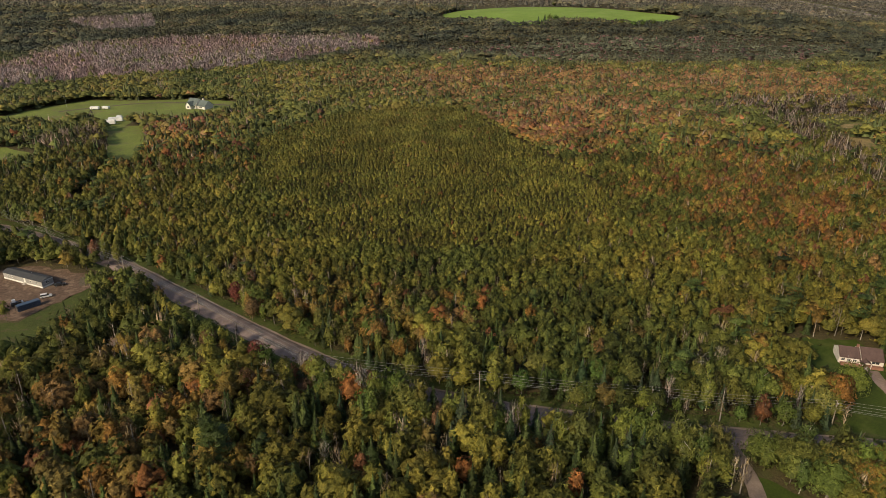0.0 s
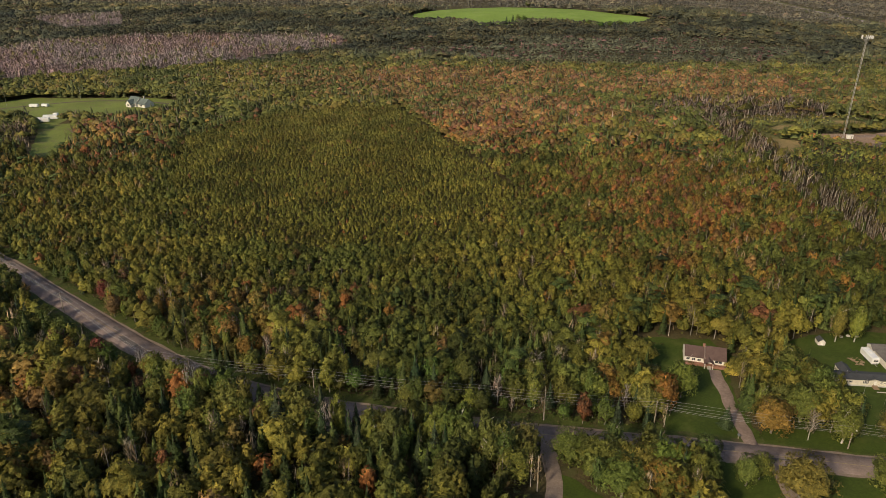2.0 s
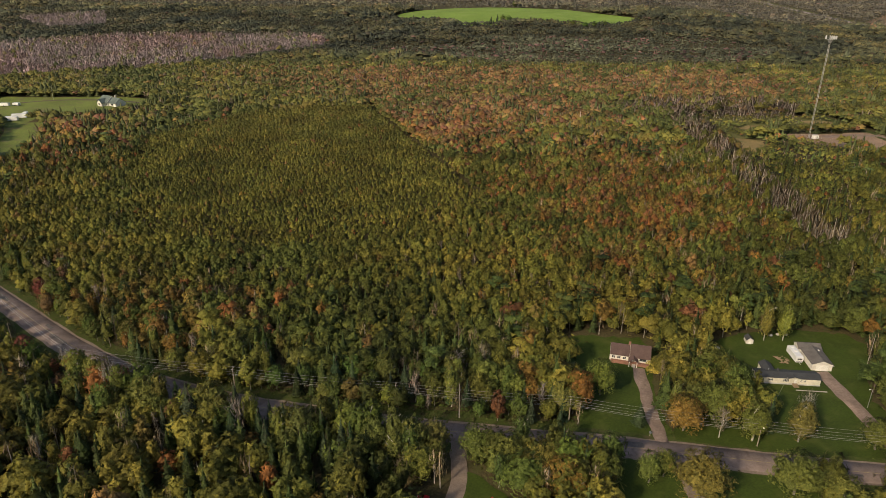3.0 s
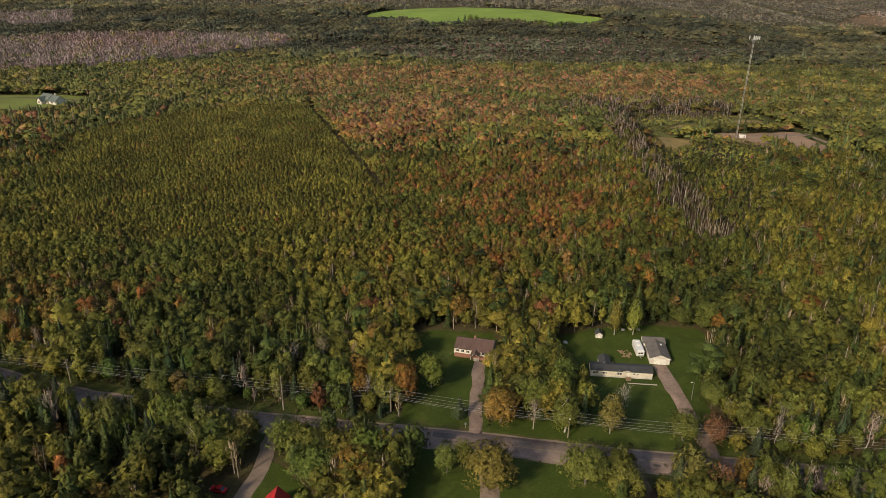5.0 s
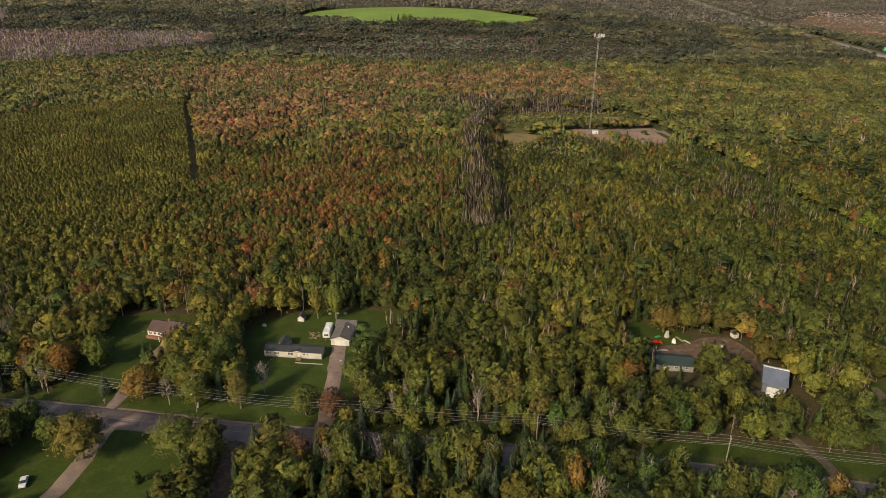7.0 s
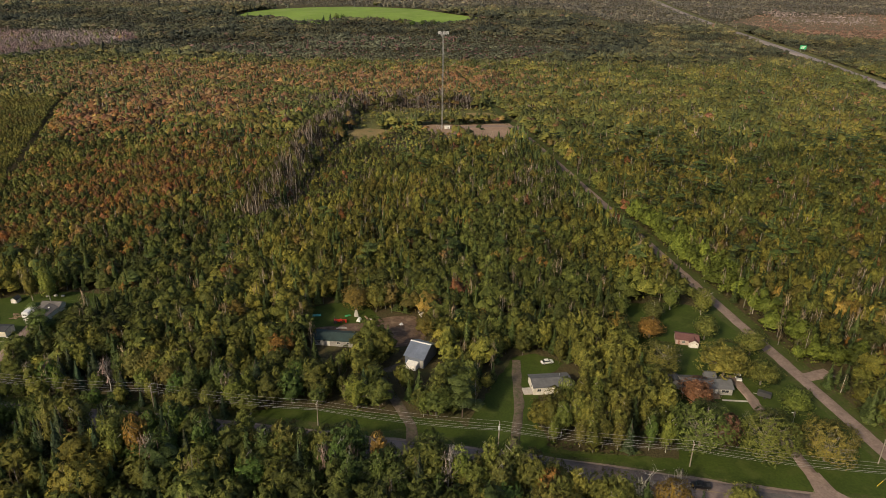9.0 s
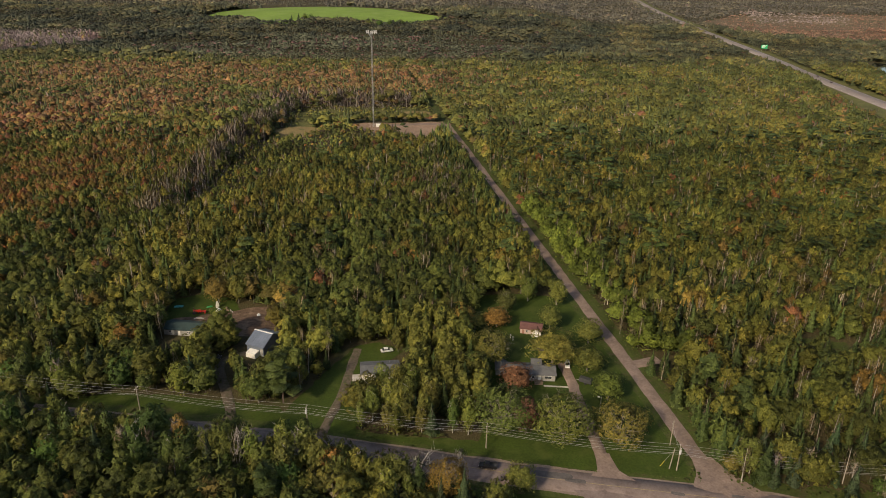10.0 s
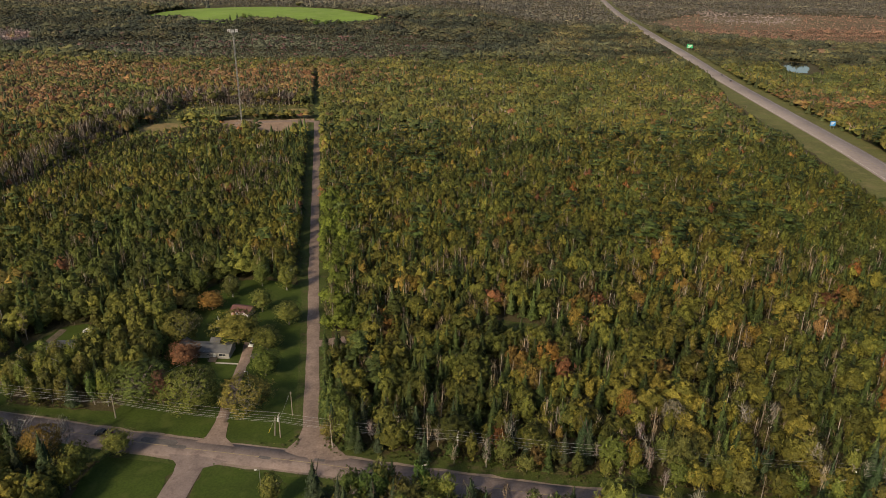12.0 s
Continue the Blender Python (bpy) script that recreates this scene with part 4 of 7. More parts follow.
def tree_meshes(kind, sprays, seed):
    """Trunk with limbs, and crown, of a tree one metre high."""
    rng = np.random.default_rng(seed)
    shape = {"birch": "aspen", "bare": "broad", "shrub": "broad"}.get(kind, kind)
    wood = []
    bend = [Vector((rng.normal(0, 0.012), rng.normal(0, 0.012), 0)) * i for i in range(6)]
    tall = {"broad": 0.72, "bare": 0.6, "birch": 0.94, "spruce": 0.97, "thin": 0.97, "shrub": 0.4}[kind]
    stem = [Vector((0, 0, -0.02 + tall * i / 5)) + bend[i] for i in range(6)]
    thick = {"broad": 0.018, "bare": 0.011, "birch": 0.013, "spruce": 0.014, "thin": 0.012, "shrub": 0.03}[kind]
    tube(stem, [thick * (1 - 0.15 * i) + 0.002 for i in range(6)], 5, wood)
    limbs = {"broad": 9, "bare": 46, "birch": 8, "spruce": 10, "thin": 14, "shrub": 4}[kind]
    for i in range(limbs):
        u = rng.uniform(0.35, 0.98) if kind != "bare" else rng.uniform(0.25, 1.0)
        a = rng.uniform(0, 6.283)
        base = stem[0].lerp(stem[5], u) + bend[5] * 0
        rise_by, reach = {"broad": (0.24, 0.26), "bare": (0.33, 0.24), "birch": (0.16, 0.1), "spruce": (-0.02, 0.16 * (1.1 - u)), "thin": (0.2, 0.12), "shrub": (0.2, 0.2)}[kind]
        reach *= rng.uniform(0.7, 1.15)
        rise_by *= rng.uniform(0.6, 1.15)
        tip = base + Vector((math.cos(a) * reach, math.sin(a) * reach, min(rise_by, 0.98 - base.z)))
        mid = base.lerp(tip, 0.5) + Vector((rng.normal(0, 0.012), rng.normal(0, 0.012), -0.02))
        r = thick * (0.42 if kind != "bare" else 0.3)
        tube((base, mid, tip), (r, r * 0.6, r * 0.2), 4, wood)
        if kind in ("bare", "thin"):
            for _ in range(6 if kind == "bare" else 2):
                q = base.lerp(tip, rng.uniform(0.45, 0.9))
                way = Vector((math.cos(a) + rng.normal(0, 0.7), math.sin(a) + rng.normal(0, 0.7), rng.uniform(0.3, 1.2))).normalized()
                tube((q, q + way * (rng.uniform(0.05, 0.1) if kind == "bare" else rng.uniform(0.08, 0.17))), (r * 0.42, r * 0.1), 3, wood)
    bark = {"birch": BARK_PALE, "thin": BARK_PALE, "bare": BARK_TAN, "spruce": BARK_DARK}.get(kind, BARK_GREY)
    if kind == "bare":
        p, d, size = crown_shape(shape, int(sprays * 2.3), rng)
        low = rng.random(len(p)) < 1.5 - p[:, 2]
        q = leaf_sprays(p[low], d[low], np.minimum(size[low] * 1.5, 0.05), rng, 0.55, True)
        facing = np.repeat(crown_ways(d[low], rng)[:, None], 3, 1)
    elif kind == "thin":
        p, d, size = crown_shape(shape, int(sprays * 0.3), rng)
        q = leaf_sprays(p, d, size, rng, 0.2)
        facing = np.repeat(crown_ways(d, rng)[:, None], 3, 1)
    else:
        fine = sprays > 400
        q, facing = crown_template(shape, {"broad": 14, "birch": 12, "spruce": 6, "shrub": 8}[kind] if fine else 5, 5, True, int(sprays * 0.72), rng, False, True)
    if kind == "shrub":
        q[..., 2] = np.clip(q[..., 2] * 1.25 - 0.28, 0.03, 1)
    return faces_mesh("trunk", wood, bark), faces_mesh("crown", [tuple(map(tuple, f)) for f in q], LEAVES, facing)


WIDTHS = {"broad": 0.62, "bare": 0.62, "birch": 0.39, "spruce": 0.42, "thin": 0.42, "shrub": 0.62}
NAMES = {"broad": "broadleaf_tree", "bare": "bare_limbed_tree", "birch": "birch_tree", "spruce": "spruce_tree", "thin": "leafless_tree", "shrub": "shrub"}
WORDS = {"broad": "{} broadleaf tree {}", "bare": "{} tree with pale limbs {}", "birch": "slender {} birch {}",
         "spruce": "{} pointed spruce {}", "thin": "{} leafless tree {}", "shrub": "small rounded {} shrub {}"}
HUES = {"olive": "olive-green", "green": "deep green", "yellow": "yellowing", "orange": "orange-turned", "rust": "rust-brown", "red": "bright red", "dark": "dark green", "twig": "grey"}
TREE_STORE = {}


def tree(x, y, height, width, kind, hue, where, group, seed, detail=300):
    key = (kind, seed % 5, detail)
    if key not in TREE_STORE:
        TREE_STORE[key] = tree_meshes(kind, detail, 100 + 7 * (seed % 5) + len(kind))
    trunk_mesh, crown_mesh = TREE_STORE[key]
    ob = new(NAMES[kind])
    rng = np.random.default_rng(seed)
    wide = width / WIDTHS[kind]
    ob.matrix_world = pose(x, y, float(rise(x, y)), 0, 0, rng.uniform(0, 360)) @ Matrix.Diagonal((wide, wide, height, 1))
    for name, me in (("trunk", trunk_mesh), ("crown", crown_mesh)):
        child = new(name, me)
        child.parent = ob
        c = np.array(TINTS[hue]) * rng.uniform(0.88, 1.12, 3) * rng.uniform(0.85, 1.15)
        child.color = (*c, 1)
    return tagged(ob, WORDS[kind].format(HUES[hue], where), "tree" if kind != "shrub" else "shrub", group)


# x, y, height, width, kind, colour
BUNGALOW_TREES = [(99.6, 105.4, 7.2, 7.4, "broad", "orange"), (80.3, 112.6, 8.4, 5.8, "broad", "orange"), (91.3, 107.0, 5.2, 3.6, "spruce", "dark"),
                  (85.7, 117.0, 8.4, 6.2, "broad", "olive"), (105.9, 103.4, 7.0, 3.2, "thin", "twig"), (91.9, 92.3, 5.7, 4.1, "broad", "olive")]
HOME_TREES = [(120.7, 102.4, 8.8, 5.0, "birch", "olive"), (134.4, 100.4, 6.6, 6.3, "broad", "olive"), (139.9, 99.4, 6.8, 5.1, "broad", "rust"),
              (124.2, 108.2, 7.4, 3.6, "thin", "twig"), (130.3, 140.6, 9.8, 3.2, "birch", "olive"), (134.9, 140.7, 9.6, 3.8, "birch", "yellow"),
              (107.4, 118.5, 7.4, 6.6, "broad", "green"), (106.9, 108.9, 8.6, 7.4, "broad", "olive"), (111.8, 111.1, 8.6, 7.0, "broad", "yellow"),
              (113.9, 116.5, 8.2, 6.6, "broad", "olive"), (112.4, 127.1, 6.8, 5.0, "broad", "yellow"), (109.4, 122.1, 7.8, 6.6, "broad", "olive"),
              (111.9, 102.6, 8.4, 5.6, "birch", "olive"), (103.6, 112.5, 6.4, 5.6, "broad", "olive")]
SOUTH_TREES = [(59.0, 96.6, 6.6, 7.0, "broad", "green"), (64.0, 93.6, 7.4, 7.6, "broad", "olive"), (70.0, 91.4, 7.6, 7.4, "broad", "yellow"), (73.0, 87.2, 7.6, 8.0, "bare", "orange"), (66.4, 87.6, 7.8, 8.2, "broad", "olive"), (48.4, 91.0, 6.4, 6.8, "broad", "yellow"),
               (96.3, 86.7, 9.4, 8.8, "broad", "yellow"), (88.8, 90.7, 6.4, 4.4, "broad", "olive"), (113.3, 88.3, 8.2, 8.6, "broad", "yellow"),
               (128.2, 85.2, 9.6, 5.2, "spruce", "dark"), (119.0, 84.8, 6.6, 6.6, "broad", "yellow"), (135.5, 85.6, 6.8, 5.8, "broad", "rust"),
               (108.4, 80.5, 2.6, 1.7, "shrub", "green"), (290.2, 64.6, 5.2, 5.4, "broad", "yellow"), (279.6, 66.7, 6.6, 3.3, "thin", "twig"),
               (322.0, 51.0, 6.6, 4.0, "broad", "yellow"), (277.4, 63.0, 7.4, 7.0, "bare", "orange"), (272.3, 64.5, 7.8, 5.5, "thin", "twig")]
GREY_HOUSE_TREES = [(288.5, 106.8, 7.8, 9.2, "bare", "olive"), (302.6, 105.2, 8.6, 11.0, "broad", "yellow"), (313.2, 114.9, 6.4, 6.6, "broad", "yellow"),
                    (310.2, 102.4, 6.0, 7.2, "broad", "olive"), (312.3, 91.4, 6.4, 6.4, "broad", "olive"), (311.2, 77.6, 8.2, 10.6, "bare", "yellow"),
                    (300.3, 78.4, 9.4, 11.4, "bare", "olive"), (288.6, 81.0, 9.4, 12.0, "bare", "olive"), (293.2, 80.0, 8.2, 4.6, "broad", "rust"),
                    (293.0, 95.4, 6.0, 7.0, "broad", "rust"), (284.2, 99.0, 6.6, 6.8, "broad", "yellow"),
                    (261.4, 88.2, 8.8, 3.8, "birch", "olive"), (264.2, 90.6, 9.2, 4.2, "birch", "yellow"), (267.4, 90.0, 9.4, 4.2, "birch", "olive"), (265.8, 86.6, 8.6, 4.0, "birch", "yellow"),
                    (270.2, 91.0, 9.0, 4.0, "birch", "olive"), (269.6, 86.8, 8.8, 3.8, "birch", "olive"), (262.6, 84.4, 8.0, 3.6, "birch", "olive")]
BACK_LOT_TREES = [(304.8, 121.9, 6.6, 5.4, "broad", "yellow"), (308.9, 135.0, 7.4, 4.8, "birch", "yellow"), (294.6, 130.7, 6.4, 5.0, "birch", "olive"),
                  (301.4, 137.5, 7.0, 4.4, "birch", "olive"), (291.3, 122.9, 5.2, 6.4, "broad", "orange"), (285.7, 121.7, 4.8, 5.6, "broad", "olive"),
                  (285.4, 131.2, 8.0, 5.4, "birch", "olive"), (217.5, 135.5, 7.6, 7.0, "broad", "orange"), (222.5, 135.5, 8.0, 5.4, "broad", "yellow"),
                  (-114.0, 184.0, 7.0, 2.8, "birch", "olive"), (-110.0, 185.5, 7.4, 2.8, "birch", "olive"), (-106.0, 184.5, 7.0, 3.0, "birch", "rust"), (-102.0, 183.5, 7.2, 2.8, "birch", "olive"), (-98.0, 182.0, 6.6, 2.8, "birch", "yellow"),
                  (-41.5, 127.0, 6.6, 4.0, "broad", "red"), (-55.0, 157.5, 6.2, 3.4, "broad", "red"), (-48.5, 148.8, 6.0, 3.8, "broad", "rust")]
SNAGS = [(337.8, 68.6, 4.6, 2.4, "thin", "twig"), (350.9, 66.6, 5.0, 2.4, "thin", "twig"), (357.4, 66.0, 4.6, 2.2, "thin", "twig"), (398.1, 71.0, 7.6, 4.6, "bare", "twig"),
         (389.8, 74.0, 8.0, 4.0, "bare", "orange"), (412.5, 70.0, 7.4, 4.2, "thin", "twig"), (418.8, 71.0, 7.0, 4.0, "thin", "twig"), (-40.2, 115.1, 7.2, 4.2, "bare", "rust"),
         (-73.3, 128.7, 6.2, 4.4, "thin", "twig"), (-20.5, 93.8, 6.4, 2.4, "thin", "twig"), (55.4, 121.5, 7.6, 4.8, "thin", "twig"), (51.7, 122.0, 7.2, 4.0, "bare", "olive"), (61.3, 125.1, 7.4, 3.8, "thin", "twig")]
FIELD_TREES = [(104, 862, 9.5, 6.0, "spruce", "dark"), (112, 866, 11.0, 6.5, "spruce", "dark"), (119, 872, 10.0, 7.0, "broad", "green"), (126, 874, 9.0, 8.0, "broad", "green"), (84, 842, 8.0, 6.0, "spruce", "dark"),
               (200, 848, 7.5, 7.0, "broad", "green"), (214, 842, 7.5, 7.5, "broad", "green"), (226, 848, 7.0, 7.0, "broad", "green"), (240, 856, 7.0, 7.0, "broad", "green"), (152, 1080, 9.0, 9.0, "broad", "green")]
SINGLE = np.array([t[:2] for some in (BUNGALOW_TREES, HOME_TREES, SOUTH_TREES, GREY_HOUSE_TREES, BACK_LOT_TREES, SNAGS, FIELD_TREES) for t in some])
seed = 1
for some, where, group in ((BUNGALOW_TREES, "on the bungalow's lawn", "trees round the bungalow"), (HOME_TREES, "near the cream mobile home", "trees round the mobile home"),
                           (SOUTH_TREES, "on the near side of the road", "trees south of the road"), (GREY_HOUSE_TREES, "round the grey-roofed house", "trees round the grey house"),
                           (BACK_LOT_TREES, "at the edge of the woods", "trees at the wood's edge"), (SNAGS, "standing among roadside woods", "pale trees by the road"),
                           (FIELD_TREES, "at the hay field's edge", "trees by the hay field")):
    for row in some:
        tree(*row, where, group, seed, 1300 if row[1] < 500 else 160)
        seed += 1


def roadside_trees():
    """The front rows of the woods along the road, as trees of their own."""
    rng = np.random.default_rng(77)
    x, y = scatter(rng, 40, 240, 3.4)
    d = away(x, y, MAIN_ROAD)
    ok = (d < 15) & (x > -75) & (x < 440) & (np.min(np.hypot(x[:, None] - SINGLE[None, :, 0], y[:, None] - SINGLE[None, :, 1]), 1) > 3.0)
    x, y = x[ok], y[ok]
    order = rng.permutation(len(x))[:680]
    x, y = x[order], y[order]
    kind, h, w, tint = character(x, y, rng)
    for i in range(len(x)):
        what = ("broad", "birch", "spruce", "spruce", "thin")[kind[i]]
        warm = tint[i][0] / tint[i][1]
        hue = "dark" if what == "spruce" else "twig" if what == "thin" else "rust" if warm > 1.9 else "orange" if warm > 1.4 else "yellow" if tint[i].sum() > 0.32 else "olive" if tint[i].sum() > 0.21 else "green"
        south = y[i] < np.interp(x[i], *zip(*MAIN_ROAD))
        hi = float(h[i]) * ((1.1 if x[i] > -22 else 0.85) if south else 0.8 if away(x[i], y[i], MAIN_ROAD) < 7.5 else 1.0)
        ob = tree(float(x[i]), float(y[i]), hi, WIDTHS[what] * hi * float(w[i]) * 0.95, what, hue, "in the woods beside the road", "roadside " + NAMES[what] + "s", 1000 + i, 420)
        ob.children[1].color = (*tint[i], 1)
    return np.c_[x, y]


SINGLE = np.vstack([SINGLE, roadside_trees()])

# ---- things ----


def plain(name, colour, rough=0.6, metal=0.0, wear=0.18, scale=3.0, spec=0.4):
    lo = tuple(c * (1 - wear) for c in colour)
    hi = tuple(min(1, c * (1 + wear * 0.6)) for c in colour)
    return surface(name, lo, hi, scale, scale * 0.15, rough, metal, 0.08, 0.01, spec)


SIDING_CREAM = plain("cream_vinyl_siding", (0.62, 0.58, 0.47))
SIDING_WHITE = plain("white_siding", (0.60, 0.57, 0.51))
SIDING_GREY = plain("grey_siding", (0.30, 0.29, 0.27))
SIDING_PINK = plain("pinkish_siding", (0.42, 0.32, 0.28))
BRICK = plain("brown_brick", (0.26, 0.13, 0.09), 0.9, scale=6)
ROOF_BROWN = plain("brown_shingles", (0.095, 0.060, 0.052), 0.95, scale=5)
ROOF_BLACK = plain("charcoal_shingles", (0.045, 0.047, 0.05), 0.9, scale=5)
ROOF_GREY = plain("grey_shingles", (0.11, 0.11, 0.112), 0.95, scale=5)
ROOF_TAN = plain("weathered_grey_brown_shingles", (0.12, 0.108, 0.10), 0.95, scale=5)
ROOF_GREEN = plain("grey_green_roof", (0.10, 0.125, 0.115), 0.8, scale=2)
ROOF_RED = plain("red_metal_roof", (0.36, 0.02, 0.025), 0.45, 0.0, 0.12)
ROOF_DEEP_GREEN = plain("deep_green_shingles", (0.028, 0.048, 0.045), 0.9, scale=5)
WALL_STEEL = plain("blue_grey_ribbed_steel", (0.15, 0.175, 0.225), 0.5, 0.2, 0.1)
# the sky's reflection on the barn's back slope is put into this pale colour
ROOF_STEEL_SHEEN = plain("steel_roof_with_painted_sheen", (0.26, 0.31, 0.38), 0.45, 0.3, 0.1)
ROOF_RUST = plain("reddish_brown_roof", (0.13, 0.06, 0.052), 0.9)
TRIM = plain("white_trim", (0.75, 0.73, 0.68), 0.5)
SKIRT = plain("grey_skirting", (0.45, 0.44, 0.42), 0.8)
TIMBER = plain("weathered_timber", (0.24, 0.17, 0.11), 0.9, scale=7)
POLE_WOOD = plain("grey_pole_timber", (0.27, 0.23, 0.18), 0.9, scale=7)
CONCRETE = plain("pale_concrete", (0.40, 0.37, 0.33), 0.9)
STEEL = plain("galvanised_steel", (0.45, 0.45, 0.45), 0.4, 0.8, 0.1)
WIRE = plain("aluminium_wire", (0.42, 0.40, 0.37), 0.5, 0.3, 0.1)
ANTENNA = plain("white_antenna_shell", (0.5, 0.5, 0.5), 0.5)
RUBBER = plain("black_rubber", (0.02, 0.02, 0.02), 0.85)
PAINT = {k: plain(k + "_car_paint", c, 0.3, 0.1, 0.06, 1.5, 0.5) for k, c in
         {"white": (0.75, 0.75, 0.74), "black": (0.018, 0.018, 0.02), "red": (0.42, 0.012, 0.02), "blue": (0.05, 0.075, 0.12), "dark_grey": (0.06, 0.06, 0.065), "orange_red": (0.55, 0.04, 0.02)}.items()}
PLASTIC = {k: plain(k + "_sheet", c, 0.5) for k, c in {"turquoise": (0.12, 0.42, 0.36), "green": (0.05, 0.30, 0.12), "white": (0.75, 0.75, 0.73), "blue": (0.04, 0.22, 0.55), "sign_green": (0.02, 0.36, 0.14), "yellow": (0.65, 0.50, 0.05)}.items()}
GLASS, _n, _l, _b = material("dark_window_glass", 0.08, 0.0, 0.5)
_b.inputs["Base Color"].default_value = (0.03, 0.035, 0.04, 1)
LAMP_GLASS = plain("milky_lamp_glass", (0.7, 0.7, 0.66), 0.3)


def part(name, bm, mat, parent, label=""):
    me = bpy.data.meshes.new(name)
    bmesh.ops.recalc_face_normals(bm, faces=bm.faces)
    bm.to_mesh(me)
    bm.free()
    me.materials.append(mat)
    ob = new(name, me)
    ob.parent = parent
    if label:
        tagged(ob, label)
    return ob


def boxed(bm, x0, x1, y0, y1, z0, z1, bevel=0.0):
    g = bmesh.ops.create_cube(bm, size=1.0)
    for v in g["verts"]:
        v.co = Vector(((x0 + x1) / 2 + v.co.x * (x1 - x0), (y0 + y1) / 2 + v.co.y * (y1 - y0), (z0 + z1) / 2 + v.co.z * (z1 - z0)))
    if bevel:
        edges = list({e for v in g["verts"] for e in v.link_edges})
        bmesh.ops.bevel(bm, geom=edges, offset=bevel, segments=2, affect="EDGES", clamp_overlap=True)
    return bm


def box(*a, **k):
    return boxed(bmesh.new(), *a, **k)


def rod(points, radius, sides=8, taper=1.0):
    """A round bar through the points, closed at both ends."""
    bm = bmesh.new()
    p = [Vector(q) for q in points]
    rings = []
    for i, q in enumerate(p):
        way = (p[min(i + 1, len(p) - 1)] - p[max(i - 1, 0)]).normalized()
        a = way.orthogonal().normalized()
        b = way.cross(a)
        r = radius * (1 + (taper - 1) * i / max(1, len(p) - 1))
        rings.append([bm.verts.new(q + (a * math.cos(6.2832 * k / sides) + b * math.sin(6.2832 * k / sides)) * r) for k in range(sides)])
    for r, s in zip(rings[:-1], rings[1:]):
        for k in range(sides):
            bm.faces.new((r[k], r[(k + 1) % sides], s[(k + 1) % sides], s[k]))
    bm.faces.new(rings[0][::-1])
    bm.faces.new(rings[-1])
    return bm


def prism(profile, a, b, axis="x"):
    """A profile of (across, up) points drawn out from a to b along x or y."""
    bm = bmesh.new()
    ends = []
    for v in (a, b):
        ends.append([bm.verts.new((v, p, q) if axis == "x" else (p, v, q)) for p, q in profile])
    n = len(profile)
    for i in range(n):
        bm.faces.new((ends[0][i], ends[0][(i + 1) % n], ends[1][(i + 1) % n], ends[1][i]))
    bm.faces.new(ends[0])
    bm.faces.new(ends[1][::-1])
    return bm


def slab_roof(x0, x1, y0, y1, eave, ridge, over=0.25, thick=0.1, along="x"):
    """Gable roof of two slabs with thickness and eaves."""
    if along == "x":
        mid = (y0 + y1) / 2
        drop = (ridge - eave) / (mid - y0) * over
        prof = [(y0 - over, eave - drop), (mid, ridge), (y1 + over, eave - drop), (y1 + over, eave - drop + thick), (mid, ridge + thick), (y0 - over, eave - drop + thick)]
        return prism(prof, x0 - over, x1 + over)
    mid = (x0 + x1) / 2
    drop = (ridge - eave) / (mid - x0) * over
    prof = [(x0 - over, eave - drop), (mid, ridge), (x1 + over, eave - drop), (x1 + over, eave - drop + thick), (mid, ridge + thick), (x0 - over, eave - drop + thick)]
    return prism(prof, y0 - over, y1 + over, "y")


def gable_walls(x0, x1, y0, y1, eave, ridge, along="x", base=0.0):
    """Hollow walls with gables: outer shell with thickness towards the inside."""
    if along == "x":
        prof = [(y0, base), (y1, base), (y1, eave), ((y0 + y1) / 2, ridge - 0.02), (y0, eave)]
        return prism(prof, x0, x1)
    prof = [(x0, base), (x1, base), (x1, eave), ((x0 + x1) / 2, ridge - 0.02), (x0, eave)]
    return prism(prof, y0, y1, "y")


def window(parent, x, z, w, h, y=0.0, side="front", shutters=None):
    """A window with frame, glass and, where it has them, shutters."""
    def at(a0, a1, b0, b1, z0, z1):
        return (a0, a1, y + b0, y + b1, z0, z1) if side in ("front", "back") else (y + b0, y + b1, a0, a1, z0, z1)
    s = -1 if side in ("front", "left") else 1
    def out(d):
        return tuple(sorted((s * d[0], s * d[1])))
    bm = bmesh.new()
    t = 0.05
    for a0, a1, z0, z1 in ((x - t, x + w + t, z - t, z), (x - t, x + w + t, z + h, z + h + t), (x - t, x, z, z + h), (x + w, x + w + t, z, z + h), (x + w / 2 - 0.02, x + w / 2 + 0.02, z, z + h)):
        o = out((-0.02, 0.045))
        boxed(bm, *at(a0, a1, *o, z0, z1))
    frame_part = part("window", bm, TRIM, parent, "white window frame")
    o = out((-0.02, 0.02))
    part("pane", box(*at(x, x + w, *o, z, z + h)), GLASS, frame_part)
    if shutters:
        for a in (x - t - 0.2, x + w + t + 0.02):
            o = out((-0.01, 0.03))
            part("shutter", box(*at(a, a + 0.18, *o, z, z + h)), shutters, parent, "dark shutter")


def door(parent, x, w, h, mat, y=0.0, z=0.0, side="front"):
    s = -1 if side in ("front", "left") else 1
    o0, o1 = sorted((-s * 0.02, s * 0.035))
    def at(a0, a1, b0, b1, z0, z1):
        return (a0, a1, y + b0, y + b1, z0, z1) if side in ("front", "back") else (y + b0, y + b1, a0, a1, z0, z1)
    d = part("door", box(*at(x, x + w, o0, o1, z, z + h)), mat, parent)
    k0, k1 = sorted((s * 0.035, s * 0.08))
    part("door_handle", box(*at(x + w - 0.12, x + w - 0.06, k0, k1, z + h * 0.45, z + h * 0.52)), STEEL, d)


